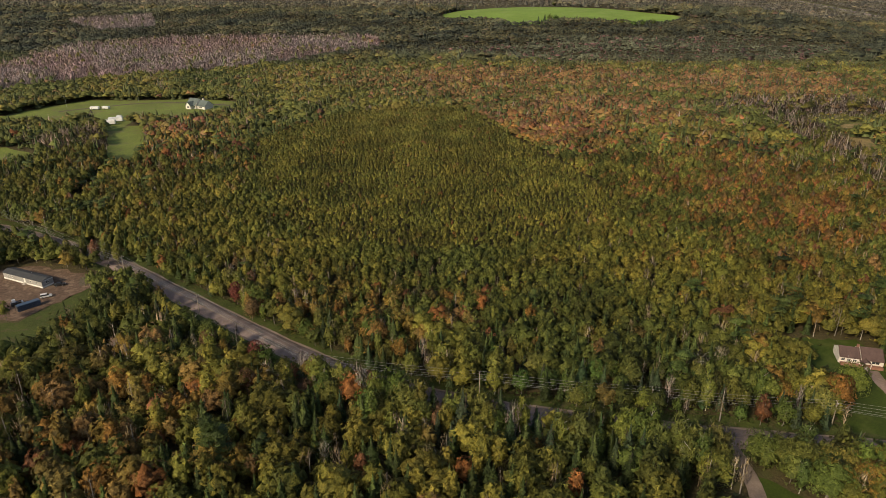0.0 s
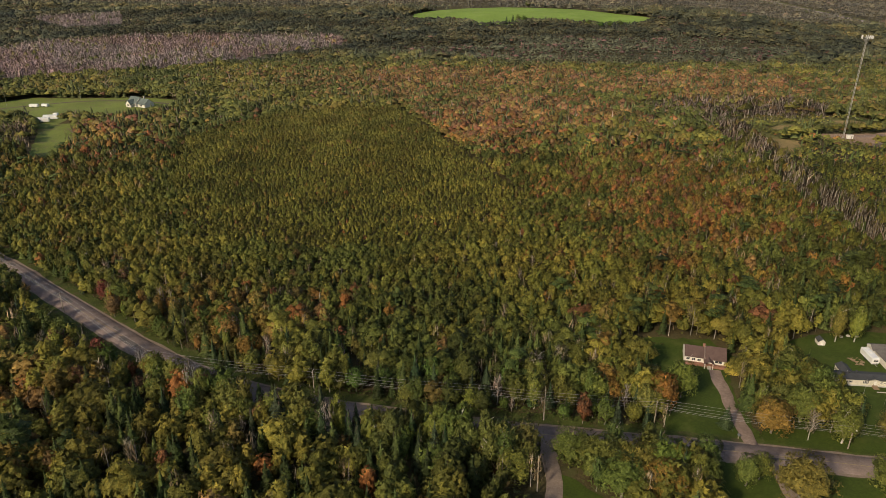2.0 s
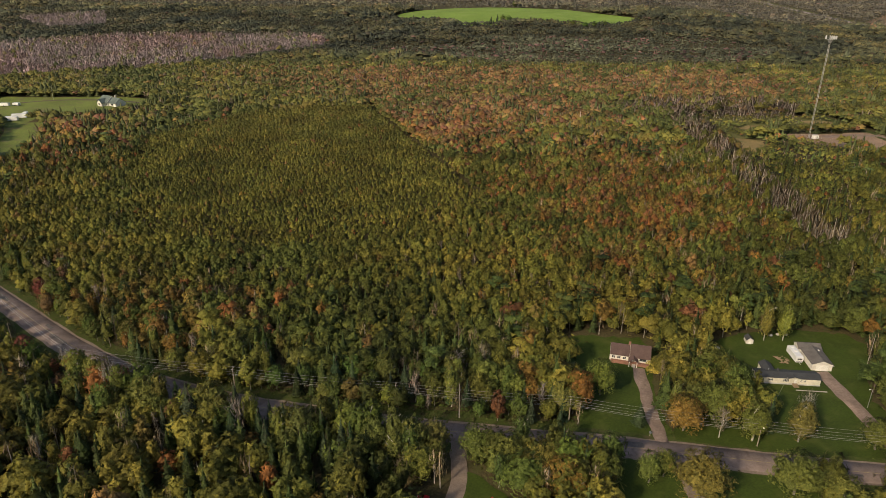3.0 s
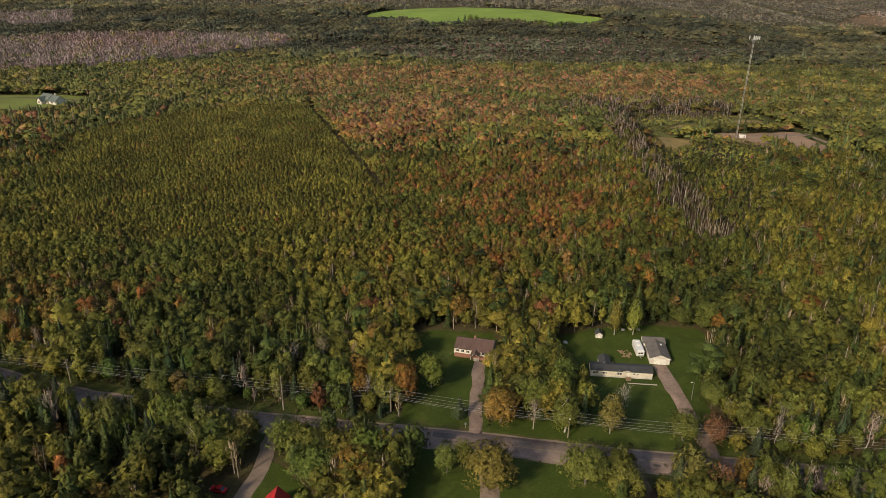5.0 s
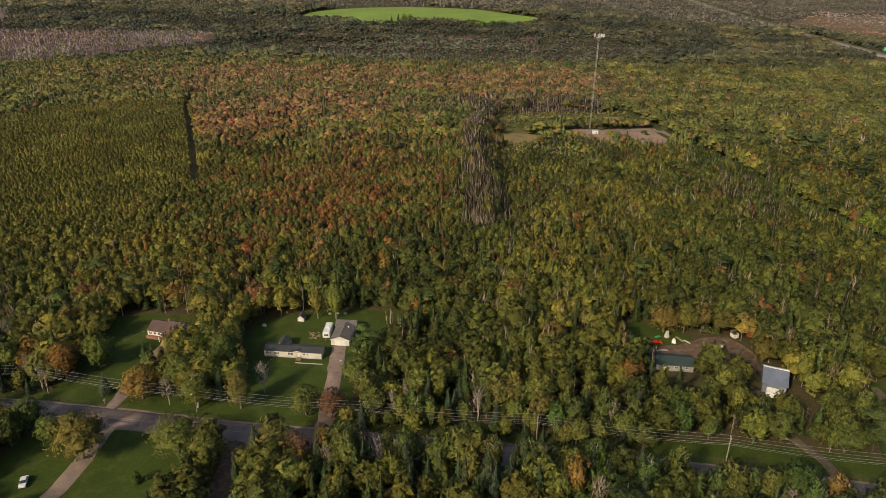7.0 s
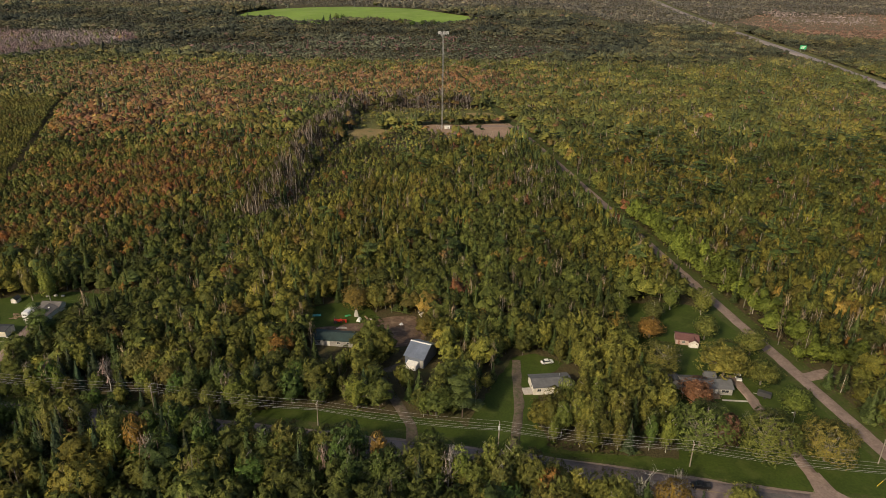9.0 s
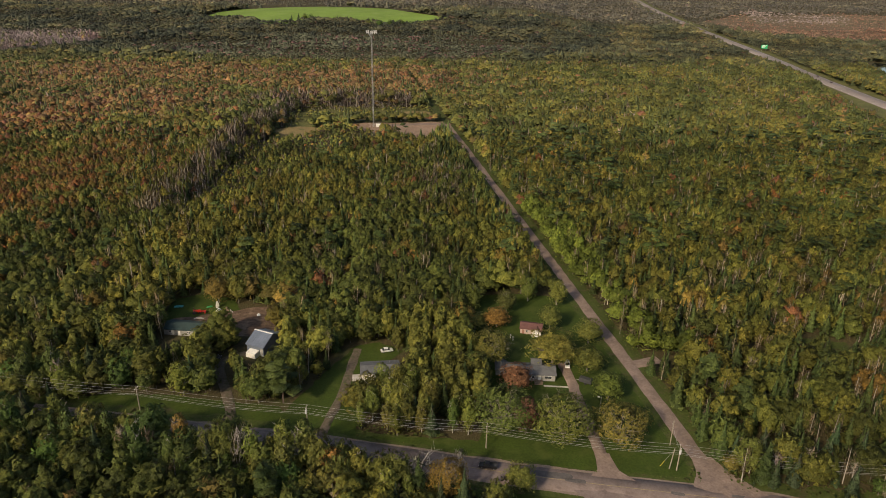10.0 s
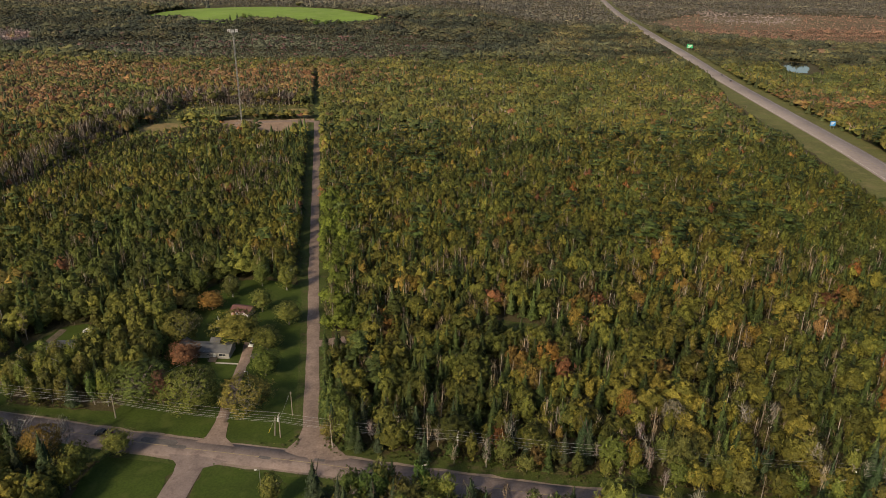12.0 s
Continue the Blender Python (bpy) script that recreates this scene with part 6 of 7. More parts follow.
def grey_house():
    h = thing_at("house", 291.6, 99.0, heading(291.3, 98.9, 302.1, 98.2), "grey house with grey shingle roof between round trees", "house")
    part("wall", gable_walls(0, 10.6, 0, 4.6, 1.65, 2.5), SIDING_GREY, h)
    part("roof", slab_roof(0, 10.6, 0, 4.6, 1.65, 2.52, 0.25, 0.1), ROOF_GREY, h)
    part("wing_wall", gable_walls(-2.6, 0.0, 1.6, 5.0, 1.6, 2.4, "y"), SIDING_GREY, h)
    part("wing_roof", slab_roof(-2.6, -0.05, 1.6, 5.0, 1.6, 2.42, 0.2, 0.1, "y"), ROOF_GREY, h)
    part("loft_wall", gable_walls(5.4, 7.6, 2.6, 4.8, 2.9, 3.4, base=2.0), ROOF_GREY, h)
    part("loft_roof", slab_roof(5.4, 7.6, 2.6, 4.8, 2.9, 3.42, 0.15, 0.08), ROOF_GREY, h)
    window(h, 8.2, 0.65, 1.6, 0.65, 0.0)
    window(h, 5.4, 0.75, 0.5, 0.5, 0.0)
    window(h, 1.0, 0.75, 0.8, 0.5, 0.0)
    door(h, 6.8, 0.6, 1.25, TRIM, 0.0, 0.25)
    steps(h, 6.0, 1.8, 1.6, 0.4, TIMBER)
    path_thing = thing_at("garden_path", 302.4, 96.6, 175, "pale concrete path from a house to the drive", "path")
    part("slab", box(-2.4, 3.0, 0, 0.55, -0.03, 0.05), CONCRETE, path_thing)
    s = thing_at("garage", 297.0, 119.8, heading(297, 119.6, 302, 118.4), "small pink garage with reddish-brown roof on a lawn", "garage")
    part("wall", gable_walls(0, 5.2, 0, 3.6, 1.5, 2.2), SIDING_PINK, s)
    part("roof", slab_roof(0, 5.2, 0, 3.6, 1.5, 2.22, 0.25, 0.1), ROOF_RUST, s)
    part("gable_wall", gable_walls(3.0, 5.2, -0.9, 1.5, 1.4, 2.0, "y"), SIDING_WHITE, s)
    part("gable_roof", slab_roof(3.0, 5.2, -0.9, 1.8, 1.4, 2.02, 0.15, 0.08, "y"), ROOF_RUST, s)
    part("garage_door", box(3.4, 4.8, -0.95, -0.9, 0.0, 1.05), TRIM, s, "white overhead door")
    door(s, 0.5, 0.5, 1.15, BRICK)
    window(s, 1.5, 0.6, 0.6, 0.5, 0.0)
    d = thing_at("utility_trailer", 310.4, 97.6, 150, "dark grey covered trailer on grass by the drive", "trailer")
    part("body", box(0, 2.8, 0, 1.3, 0.35, 1.35, bevel=0.08), PAINT["dark_grey"], d)
    part("side_panel", box(0.2, 2.6, -0.02, 0.0, 0.6, 1.1), PAINT["white"], d, "pale side panel")
    for wy in (-0.1, 1.2):
        part("wheel", rod([(1.2, wy, 0.25), (1.2, wy + 0.18, 0.25)], 0.25, 10), RUBBER, d)
    part("tow_bar", rod([(2.8, 0.65, 0.4), (3.6, 0.65, 0.35)], 0.05, 6), STEEL, d)
    car(306.4, 106.2, -100, PAINT["white"], "white car parked under a yellowing tree", "suv")
    for x, y in ((294.3, 117.2), (294.8, 116.2)):
        g = thing_at("garden_post", x, y, 0, "short white garden post on a lawn", "post", "garden posts")
        part("post", rod([(0, 0, 0), (0, 0, 1.0)], 0.1, 8, 0.8), TRIM, g)
        part("cap", rod([(0, 0, 0.98), (0, 0, 1.08)], 0.14, 8), TRIM, g)


def red_house():
    h = thing_at("house", 55.6, 74.4, 2, "house with bright red metal roof beside a paved drive", "house")
    part("wall", gable_walls(0, 8.5, 0, 5.0, 2.0, 3.3), SIDING_WHITE, h)
    part("roof", slab_roof(0, 8.5, 0, 5.0, 2.0, 3.32, 0.3, 0.08), ROOF_RED, h)
    part("rear_wall", gable_walls(3.6, 7.2, 3.0, 7.6, 2.0, 3.4, "y"), SIDING_WHITE, h)
    part("rear_roof", slab_roof(3.6, 7.2, 2.4, 7.6, 2.0, 3.9, 0.3, 0.08, "y"), ROOF_RED, h)
    part("weather_vane", rod([(5.4, 6.6, 3.9), (5.4, 6.6, 4.5)], 0.04, 5), STEEL, h)
    for a in (1.0, 5.5):
        window(h, a, 0.8, 1.0, 0.8, 0.0)
    car(51.0, 85.0, 165, PAINT["red"], "red car parked at the edge of a drive", "car")
    car(88.6, 81.6, -72, PAINT["white"], "white car parked on the lawn", "car")


def mast():
    x, y = 243.0, 350.5
    m = thing_at("guyed_mast", x, y, 10, "tall thin steel lattice mast with antennas, held by guy wires", "mast")
    H, r = 51.6, 0.36
    feet = [(r * math.cos(a), r * math.sin(a)) for a in (0.5, 2.594, 4.689)]
    for fx, fy in feet:
        part("leg", rod([(fx, fy, 0), (fx, fy, H)], 0.09, 5), STEEL, m)
    bm = bmesh.new()
    faces = []
    n = 60
    for k in range(n):
        z0, z1 = H * k / n, H * (k + 1) / n
        for i in range(3):
            a, b = feet[i], feet[(i + 1) % 3]
            tube([(*a, z0), (*b, z1)], (0.045, 0.045), 3, faces)
    for f in faces:
        bm.faces.new([bm.verts.new(v) for v in f])
    part("bracing", bm, STEEL, m)
    part("platform", rod([(0, 0, H - 3.4), (0, 0, H - 1.6)], 0.5, 3, 3.4), STEEL, m, "flared steel head frame")
    for k in range(3):
        a = 0.5 + k * 2.094
        px_, py_ = 2.2 * math.cos(a), 2.2 * math.sin(a)
        side = Vector((-math.sin(a), math.cos(a), 0))
        face = part("antenna_frame", rod([Vector((px_, py_, H - 0.9)) - side * 1.7, Vector((px_, py_, H - 0.9)) + side * 1.7], 0.06, 5), STEEL, m)
        part("frame_arm", rod([(0, 0, H - 0.9), (px_, py_, H - 0.9)], 0.06, 5), STEEL, m)
        for s in (-1.5, -0.5, 0.5, 1.5):
            c = Vector((px_, py_, 0)) + side * s
            part("panel_antenna", box(c.x - 0.16, c.x + 0.16, c.y - 0.16, c.y + 0.16, H - 1.5, H + 0.1, bevel=0.05), ANTENNA, face)
    part("lightning_rod", rod([(0, 0, H), (0, 0, H + 1.8)], 0.03, 4), STEEL, m)
    for k in range(3):
        a = 0.5 + k * 2.094
        for z, d in ((16, 20), (32, 20), (47, 33)):
            part("guy_wire", rod([(0.3 * math.cos(a), 0.3 * math.sin(a), z), (d * math.cos(a), d * math.sin(a), 0.0)], 0.012, 3), WIRE, m)
    c = thing_at("equipment_cabin", x + 1.0, y - 1.6, 4, "white equipment cabin at the foot of the mast", "cabin")
    part("body", box(0.5, 3.4, 0, 1.8, 0, 1.9, bevel=0.04), TRIM, c)
    part("roof", box(0.4, 3.5, -0.1, 1.9, 1.9, 2.0), CONCRETE, c)
    door(c, 2.2, 0.7, 1.4, SIDING_GREY)
    f = thing_at("compound_fence", x - 2.5, y - 3.0, 4, "low galvanised steel fence round the mast's foot", "fence")
    for i in range(8):
        for j in (0, 1):
            part("post", rod([(i * 1.1, j * 6.0, 0), (i * 1.1, j * 6.0, 1.4)], 0.04, 4), STEEL, f)
    for j in (0, 1):
        for z in (0.5, 0.95, 1.38):
            part("rail", rod([(0, j * 6.0, z), (7.7, j * 6.0, z)], 0.025, 4), STEEL, f)


POLES = [(-163, 222), (-127.9, 197.9), (-93.5, 175.7), (-63.2, 151.6), (-29.5, 123.8), (8.2, 117.1), (42.8, 112), (77.6, 108), (112.3, 101), (146.4, 96.9), (180.0, 93.4),
         (214.6, 87.6), (250, 81.4), (285, 75.7), (319.8, 69.4), (354.6, 63.7), (390, 58.5), (425, 54.2), (460, 48.5), (495, 42.5)]


def power_line():
    tall = 5.6
    for i, (x, y) in enumerate(POLES):
        a, b = POLES[max(i - 1, 0)], POLES[min(i + 1, len(POLES) - 1)]
        turn = heading(*a, *b)
        extra = i in (9, 12, 14, 15)
        p = thing_at("utility_pole", x, y, turn, "grey wooden utility pole with transformer can" if extra else "grey wooden utility pole beside the road", "utility pole", "poles along the road")
        part("pole", rod([(0, 0, -0.2), (0.02, 0, tall * 0.5), (0, 0, tall)], 0.13, 8, 0.65), POLE_WOOD, p)
        part("crossarm", box(-0.06, 0.06, -0.6, 0.6, tall - 0.35, tall - 0.24), POLE_WOOD, p)
        for s in (-0.52, 0.52):
            part("insulator", rod([(0, s, tall - 0.24), (0, s, tall - 0.08)], 0.05, 6), ANTENNA, p)
        part("bracket", box(-0.05, 0.05, -0.2, 0.02, tall - 1.6, tall - 1.5), STEEL, p)
        if extra:
            part("transformer", rod([(0.0, -0.34, tall - 1.5), (0.0, -0.34, tall - 0.7)], 0.2, 10), ANTENNA, p, "pale grey transformer can")
        if i in (8, 17):
            part("lamp_arm", rod([(0, 0, tall - 0.9), (0, -1.0, tall - 0.5)], 0.03, 5), STEEL, p)
            part("lamp_head", box(-0.12, 0.12, -1.35, -0.9, tall - 0.55, tall - 0.45, bevel=0.03), LAMP_GLASS, p)
    w = tagged(new("overhead_wires"), "pale overhead wires strung between the roadside poles", "wires")
    for off, z, sag, r in ((-0.52, tall - 0.06, 0.55, 0.02), (0.52, tall - 0.06, 0.5, 0.02), (-0.12, tall - 0.95, 0.6, 0.018), (-0.1, tall - 1.5, 0.65, 0.026), (-0.08, tall - 1.8, 0.7, 0.018)):
        pts = []
        for (ax, ay), (bx, by) in zip(POLES[:-1], POLES[1:]):
            n = Vector((-(by - ay), bx - ax, 0)).normalized() * off
            for k in range(8):
                u = k / 8
                pts.append((ax + (bx - ax) * u + n.x, ay + (by - ay) * u + n.y, z - sag * 4 * u * (1 - u)))
        pts.append((*POLES[-1], z))
        part("wire", rod(pts, r, 3), WIRE, w)
    # service drops to the houses
    for a, b, z in (((112.3, 101), (127, 121.5), 2.2), ((77.6, 108), (92, 130), 2.6), ((285, 75.7), (297, 98), 2.6), ((319.8, 69.4), (320.6, 76.5), 5.4)):
        n = 8
        pts = [(a[0] + (b[0] - a[0]) * k / n, a[1] + (b[1] - a[1]) * k / n, (tall - 1.2) + (z - tall + 1.2) * k / n - 2.2 * (k / n) * (1 - k / n) * 0.5) for k in range(n + 1)]
        part("service_wire", rod(pts, 0.018, 3), WIRE, w)
    s = thing_at("utility_pole", 320.9, 76.5, 0, "thin wooden pole at the gravel road's corner", "utility pole", "poles along the road")
    part("pole", rod([(0, 0, -0.2), (0, 0, 5.8)], 0.1, 8, 0.7), POLE_WOOD, s)
    part("crossarm", box(-0.25, 0.25, -0.04, 0.04, 5.5, 5.6), POLE_WOOD, s)
    s = thing_at("utility_pole", 318.6, 69.9, 0, "short leaning brace pole with yellow guy cover", "utility pole", "poles along the road")
    part("pole", rod([(0, 0, -0.2), (0.4, 0, 4.6)], 0.11, 8, 0.8), POLE_WOOD, s)
    part("guy_cover", rod([(-1.4, 0.8, 0.0), (-0.9, 0.5, 1.4)], 0.05, 6), PLASTIC["yellow"], s, "yellow guy wire cover")
    part("guy_wire", rod([(-1.4, 0.8, 0.0), (0.38, 0, 4.4)], 0.015, 3), WIRE, s)


def lamp_posts():
    for x, y, h in ((140.4, 113.7, 4.4), (309.5, 86.8, 4.0), (319.2, 54.9, 4.4), (-236.2, 414.3, 7.0), (-199.6, 433.1, 8.0), (270.5, 272, 4.5), (281.0, 318, 4.5)):
        p = thing_at("lamp_post", x, y, 0, "slim grey yard lamp post with small lamp head", "lamp post", "yard lamp posts")
        part("post", rod([(0, 0, 0), (0, 0, h)], 0.07, 7, 0.7), STEEL, p)
        part("arm", rod([(0, 0, h - 0.05), (-0.5, -0.1, h + 0.1)], 0.03, 5), STEEL, p)
        part("lamp_head", box(-0.8, -0.4, -0.22, 0.02, h + 0.04, h + 0.16, bevel=0.03), LAMP_GLASS, p)


def highway_things():
    for x, y, w, h, z, mat, label in ((643.5, 742, 6.6, 4.0, 3.0, PLASTIC["sign_green"], "large green highway sign on two posts"), (588.5, 352.5, 3.0, 2.8, 1.8, PLASTIC["blue"], "blue highway service sign on two posts")):
        s = thing_at("road_sign", x, y, -14, label, "road sign", "highway signs")
        for a in (-w * 0.3, w * 0.3):
            part("post", rod([(a, 0, 0), (a, 0, z + h)], 0.09, 6), STEEL, s)
        board = part("board", box(-w / 2, w / 2, -0.16, -0.1, z, z + h, bevel=0.02), mat, s)
        for k in range(3):
            part("text_bar", box(-w * 0.36, w * (0.36 - 0.14 * k), -0.18, -0.165, z + h * (0.72 - 0.26 * k), z + h * (0.82 - 0.26 * k)), TRIM, board, "white bar of lettering")
    for x, y, turn, paint, label in ((605.8, 557, 82, "dark_grey", "dark car on the highway"), (599.8, 524, 82, "black", "black car on the highway"), (645.0, 880, 81, "white", "white car on the highway")):
        c = car(x, y, turn, PAINT[paint], label)
        c.location.z += 0.3
    for x, y in ((562.0, 262), (556.5, 232)):
        g = thing_at("guard_rail", x + 8.4, y, heading(556, 215, 564.5, 268), "pale steel guard rail on the highway's edge", "guard rail", "guard rails")
        part("beam", box(-15, 15, -0.05, 0.05, 0.4, 0.65, bevel=0.02), STEEL, g)
        for k in range(9):
            part("post", box(-14.5 + k * 3.6, -14.4 + k * 3.6, 0.05, 0.15, 0, 0.6), POLE_WOOD, g)


def road_marks():
    p = curve_points(MAIN_ROAD, 3.0)
    ribbon("line_centre", MAIN_ROAD, (-0.07, 0.07), (0.158, 0.158), LINE_YELLOW, "faded yellow centre line of the main road")
    for o in (-5.6, 0.0, 5.6):
        ribbon("line_highway", HIGHWAY, (o - 0.1, o + 0.1), (0.348 - abs(o) * 0.0107, 0.348 - abs(o) * 0.0107), LINE_YELLOW if o == 0 else LINE_WHITE, "painted line of the highway", 12)
    rng = random.Random(5)
    for i in range(46):
        k = rng.randrange(20, len(p) - 8)
        if not -120 < p[k][0] < 430:
            continue
        d = p[k + 1] - p[k]
        d /= np.linalg.norm(d)
        side = np.array((-d[1], d[0]))
        L, W, o = rng.uniform(1.2, 5.5), rng.uniform(0.4, 1.3), rng.choice((-1, 1)) * rng.uniform(0.9, 1.4)
        ring = [(u * L / 2 * rng.uniform(0.85, 1.1), v * W / 2 * rng.uniform(0.8, 1.15)) for u, v in ((-1, -1), (0, -1.05), (1, -1), (1.04, 0), (1, 1), (0, 1.05), (-1, 1), (-1.04, 0))]
        verts = []
        for u, v in ring:
            q = p[k] + d * u + side * (o + v)
            verts.append((q[0], q[1], 0.156 - abs(o + v) * 0.0148 + 0.004))
        me = mesh_from("patch", verts, [tuple(range(8))], [PATCH])
        structure("road_patch", me, "dark asphalt repair patch on the worn road")
    # darker wide repairs near the crossing
    for x, y, L, W, turn in ((296.5, 68.2, 7.0, 1.6, -10), (300.5, 66.6, 3.5, 1.0, -10), (318, 63.3, 2.2, 0.8, -12), (342, 57.3, 3.0, 0.9, -12), (88.5, 101.0, 4.4, 1.6, -8), (74, 101.0, 4.0, 1.2, -8), (-66, 158.2, 6.0, 1.2, -38), (-40, 136.8, 7.0, 1.4, -36)):
        c, s = math.cos(radians(turn)), math.sin(radians(turn))
        verts = []
        for u, v in ((-0.5, -0.4), (0, -0.55), (0.5, -0.45), (0.55, 0.1), (0.45, 0.5), (0, 0.45), (-0.5, 0.5), (-0.55, 0)):
            a, b = x + (u * L * c - v * W * s), y + (u * L * s + v * W * c)
            off = float(away(np.array([a]), np.array([b]), MAIN_ROAD)[0])
            verts.append((a, b, 0.168 - min(off, 2.6) * 0.0148))
        structure("road_patch", mesh_from("patch", verts, [tuple(range(8))], [PATCH]), "dark asphalt repair patch on the worn road")


def lot_clutter():
    m = thing_at("mailbox", 92.6, 103.6, 0, "grey mailbox on a post beside the drive", "mailbox")
    part("post", rod([(0, 0, 0), (0, 0, 0.7)], 0.06, 6), POLE_WOOD, m)
    part("mailbox_case", box(-0.2, 0.2, -0.3, 0.3, 0.7, 1.05, bevel=0.08), STEEL, m)
    for x, y in ((133.0, 143.0), (135.0, 143.4), (137.0, 143.2)):
        r = thing_at("rock", x, y, random.uniform(0, 360), "pale grey field stone at the wood's edge", "rock", "stones at the wood's edge")
        bm = bmesh.new()
        bmesh.ops.create_icosphere(bm, subdivisions=2, radius=0.5)
        for v in bm.verts:
            v.co *= 1 + 0.25 * noise.noise(v.co * 2 + Vector((x, y, 0)))
            v.co.z = v.co.z * 0.6 + 0.15
        part("stone", bm, CONCRETE, r)
    w = thing_at("log_pile", 131.0, 131.6, 10, "scattered split firewood logs beside the camper", "firewood")
    rng = random.Random(8)
    for i in range(40):
        a, b, t = rng.uniform(-1.2, 1.4), rng.uniform(-1.6, 1.6), rng.uniform(0, 3.14)
        z = 0.06 + rng.choice((0, 0, 0.1))
        part("log", rod([(a, b, z), (a + 0.5 * math.cos(t), b + 0.5 * math.sin(t), z + 0.03)], 0.09, 6), TIMBER, w)
    r = thing_at("rock", 117.6, 136.5, 20, "grey boulder on the lawn", "rock", "stones at the wood's edge")
    bm = bmesh.new()
    bmesh.ops.create_icosphere(bm, subdivisions=2, radius=0.6)
    for v in bm.verts:
        v.co *= 1 + 0.3 * noise.noise(v.co * 2)
        v.co.z = v.co.z * 0.6 + 0.2
    part("stone", bm, SKIRT, r)


bungalow()
mobile_home()
garage()
camper()
small_shed(125.4, 139.0, -6, 1.6, 2.0, 1.0, 1.6, SIDING_WHITE, ROOF_BLACK, "small white garden shed with dark roof")
west_home()
car(-109.6, 167.0, 20, PAINT["black"], "black car parked beside a mobile home", "car")
car(-109.4, 159.6, 30, PAINT["white"], "white sport utility car on bare earth", "suv")
far_farm()
junk_lot()
white_house()
grey_house()
red_house()
mast()
power_line()
lamp_posts()
highway_things()
car(286.6, 69.9, 170, PAINT["black"], "black pickup truck driving on the road", "pickup", "pickup_truck").location.z += 0.1
lot_clutter()
road_marks()

# ---- woods as a mass ----
# detail: clumps to a crown, sides to a clump, undersides, loose sprays
plant_mass("roadside_woods", "dense mixed roadside woods turning to autumn colours", 34, 122, 2.9, (9, 5, True, 84), KINDS, 9, 11)
plant_mass("roadside_woods", "mixed green woods behind the house lots", 122, 185, 2.4, (6, 5, False, 26), ("aspen", "thin"), 8, 16)
plant_mass("young_woods", "dense young olive-green woods with rusty patches", 185, 300, 1.95, (4, 5, False, 5), ("thin",), 8, 12, without=[PLANTATION, GREY_EDGE])
plant_mass("plantation", "close even rows of young olive-green trees", 185, 410, 1.5, (2, 5, False, 3), (), 8, 18, within=[PLANTATION])
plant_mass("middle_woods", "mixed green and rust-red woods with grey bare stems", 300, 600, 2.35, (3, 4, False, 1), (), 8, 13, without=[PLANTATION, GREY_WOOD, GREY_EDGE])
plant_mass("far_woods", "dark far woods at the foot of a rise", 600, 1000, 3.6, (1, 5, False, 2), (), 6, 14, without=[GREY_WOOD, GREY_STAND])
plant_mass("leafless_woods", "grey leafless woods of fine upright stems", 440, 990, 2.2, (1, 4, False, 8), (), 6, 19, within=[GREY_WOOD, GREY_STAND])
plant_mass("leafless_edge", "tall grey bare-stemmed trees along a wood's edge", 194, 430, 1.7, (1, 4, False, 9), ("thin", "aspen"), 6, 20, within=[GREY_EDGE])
# these crowns carry the haze put into their tints
plant_mass("distant_woods", "dull green distant woods with grey haze in their colour", 1000, 2100, 8.4, (1, 4, False, 1), (), 6, 15)
plant_mass("woods_behind", "mixed green woods on the near side of the road", -110, 105, 4.0, (3, 4, False, 2), (), 4, 17, True)


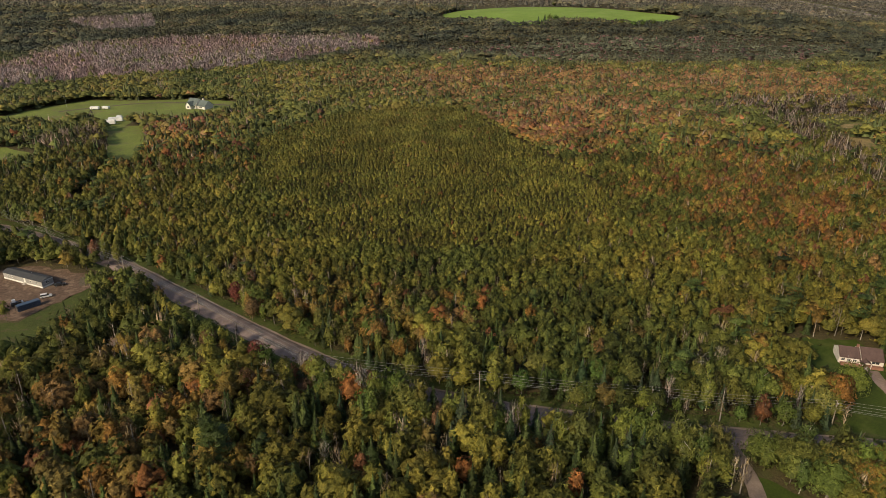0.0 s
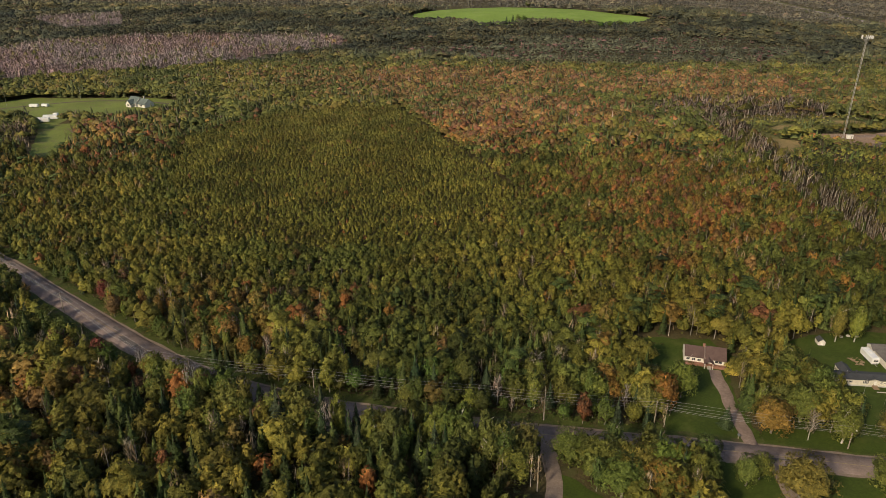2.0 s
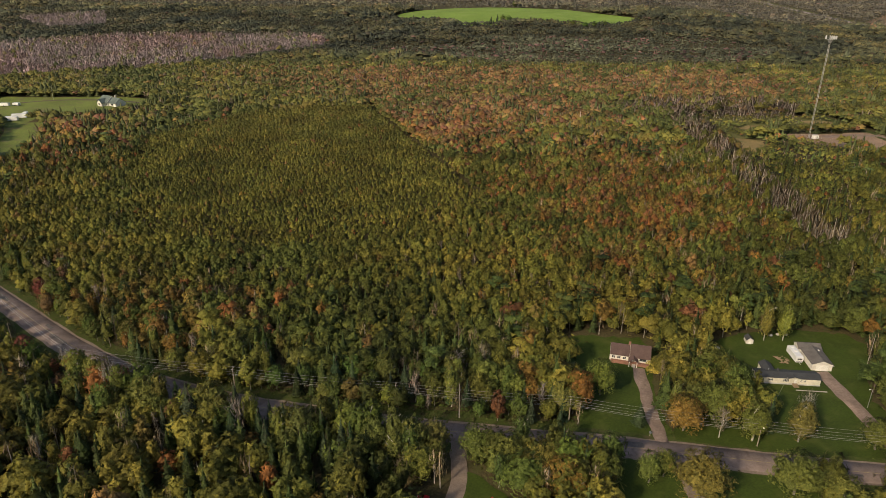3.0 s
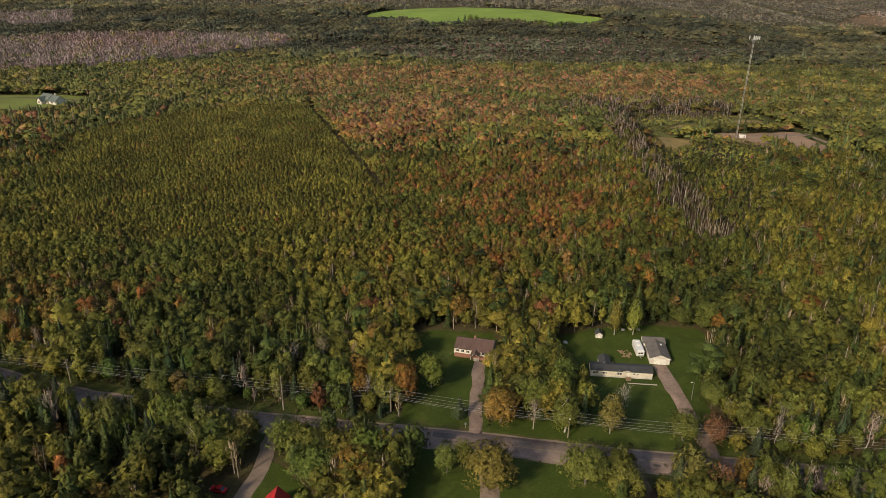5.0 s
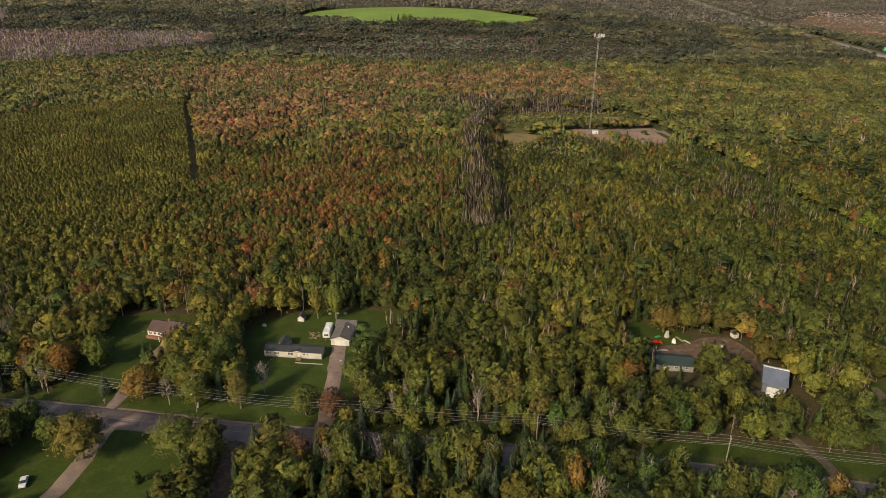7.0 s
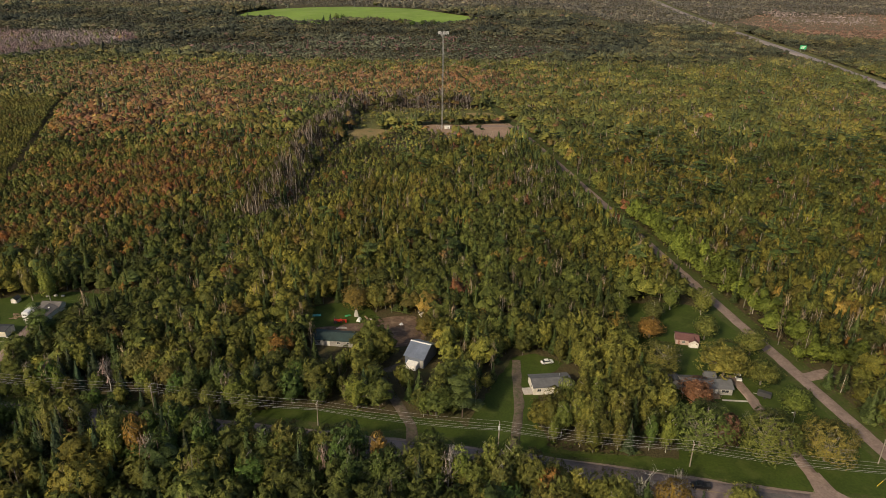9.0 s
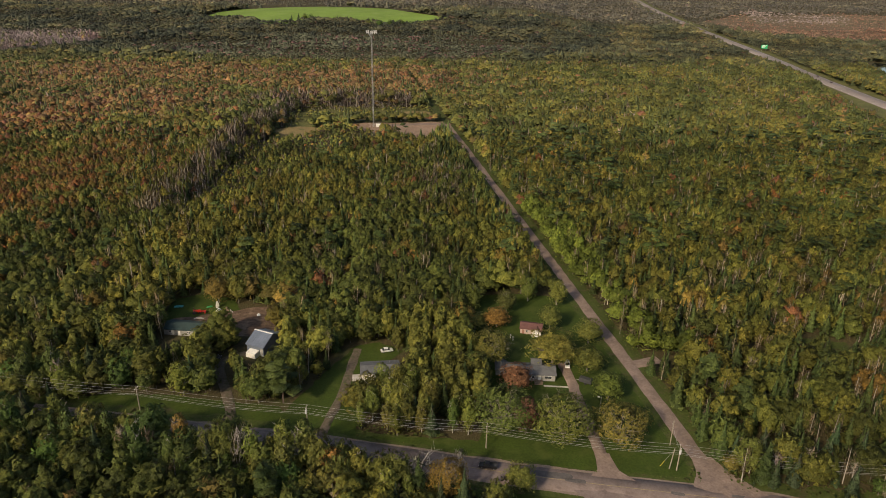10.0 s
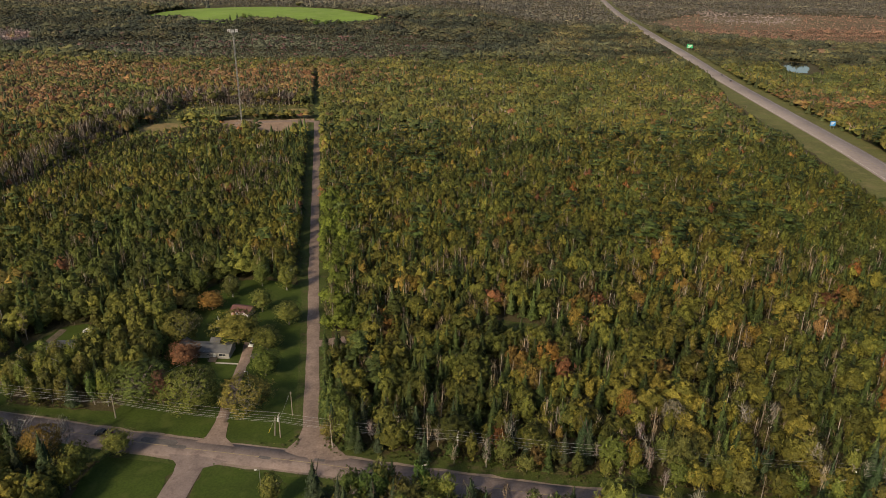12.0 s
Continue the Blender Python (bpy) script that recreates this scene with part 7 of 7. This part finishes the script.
def verge_growth():
    """Tall weeds and low bushes along the roads."""
    rng = np.random.default_rng(31)
    faces, tints, ways = [], [], []
    for line, near, far, gap in ((MAIN_ROAD, 3.3, 7.0, 0.85), (GRAVEL_ROAD, 2.6, 5.2, 1.0), (GRASS_TRACK, 1.2, 4.0, 1.3)):
        p = curve_points(line, gap)
        d = np.gradient(p, axis=0)
        side = np.c_[-d[:, 1], d[:, 0]] / np.linalg.norm(d, axis=1)[:, None]
        for sign in (-1, 1):
            for lane in np.arange(near, far, gap):
                o = sign * (lane + rng.uniform(0, gap, len(p)))
                x, y = p[:, 0] + side[:, 0] * o, p[:, 1] + side[:, 1] * o
                keep = (x > -90) & (x < 450) & (rng.random(len(p)) < 0.3 + 0.7 * (lane - near) / (far - near))
                for poly in LAWNS + [DIRT_YARD]:
                    keep &= ~inside(x, y, poly)
                for drive, half in DRIVES.values():
                    keep &= away(x, y, drive) > half + 0.5
                keep &= (away(x, y, MAIN_ROAD) > 3.0) & (away(x, y, GRAVEL_ROAD) > 2.3) & (away(x, y, SIDE_ROAD) > 3)
                x, y = x[keep], y[keep]
                mould, facing = crown_template("broad", 1, 5, False, 9, rng)
                h = rng.uniform(0.3, 0.9, len(x)) * (0.7 + 0.7 * (lane - near) / (far - near))
                t = rng.uniform(0, 6.28, len(x))
                q = np.empty((len(x), *mould.shape))
                c, s = np.cos(t)[:, None, None], np.sin(t)[:, None, None]
                q[..., 0] = (mould[None, :, :, 0] * c - mould[None, :, :, 1] * s) * h[:, None, None] * 1.5 + x[:, None, None]
                q[..., 1] = (mould[None, :, :, 0] * s + mould[None, :, :, 1] * c) * h[:, None, None] * 1.5 + y[:, None, None]
                q[..., 2] = (mould[None, :, :, 2] - 0.15) * h[:, None, None]
                faces.append(q.reshape(-1, 3, 3))
                ways.append(np.tile(facing * np.array([0.3, 0.3, 1.0]), (len(x), 1, 1)))
                shade = np.array([(0.055, 0.08, 0.016), (0.075, 0.10, 0.02), (0.10, 0.105, 0.03), (0.085, 0.08, 0.03)])[rng.integers(0, 4, len(x))]
                tints.append(np.repeat(shade, len(mould), 0))
    tagged(joined("roadside_weeds", faces, tints, WOOD_LEAVES, "tall weeds and low bushes along the road verges", ways), category="weeds")


verge_growth()
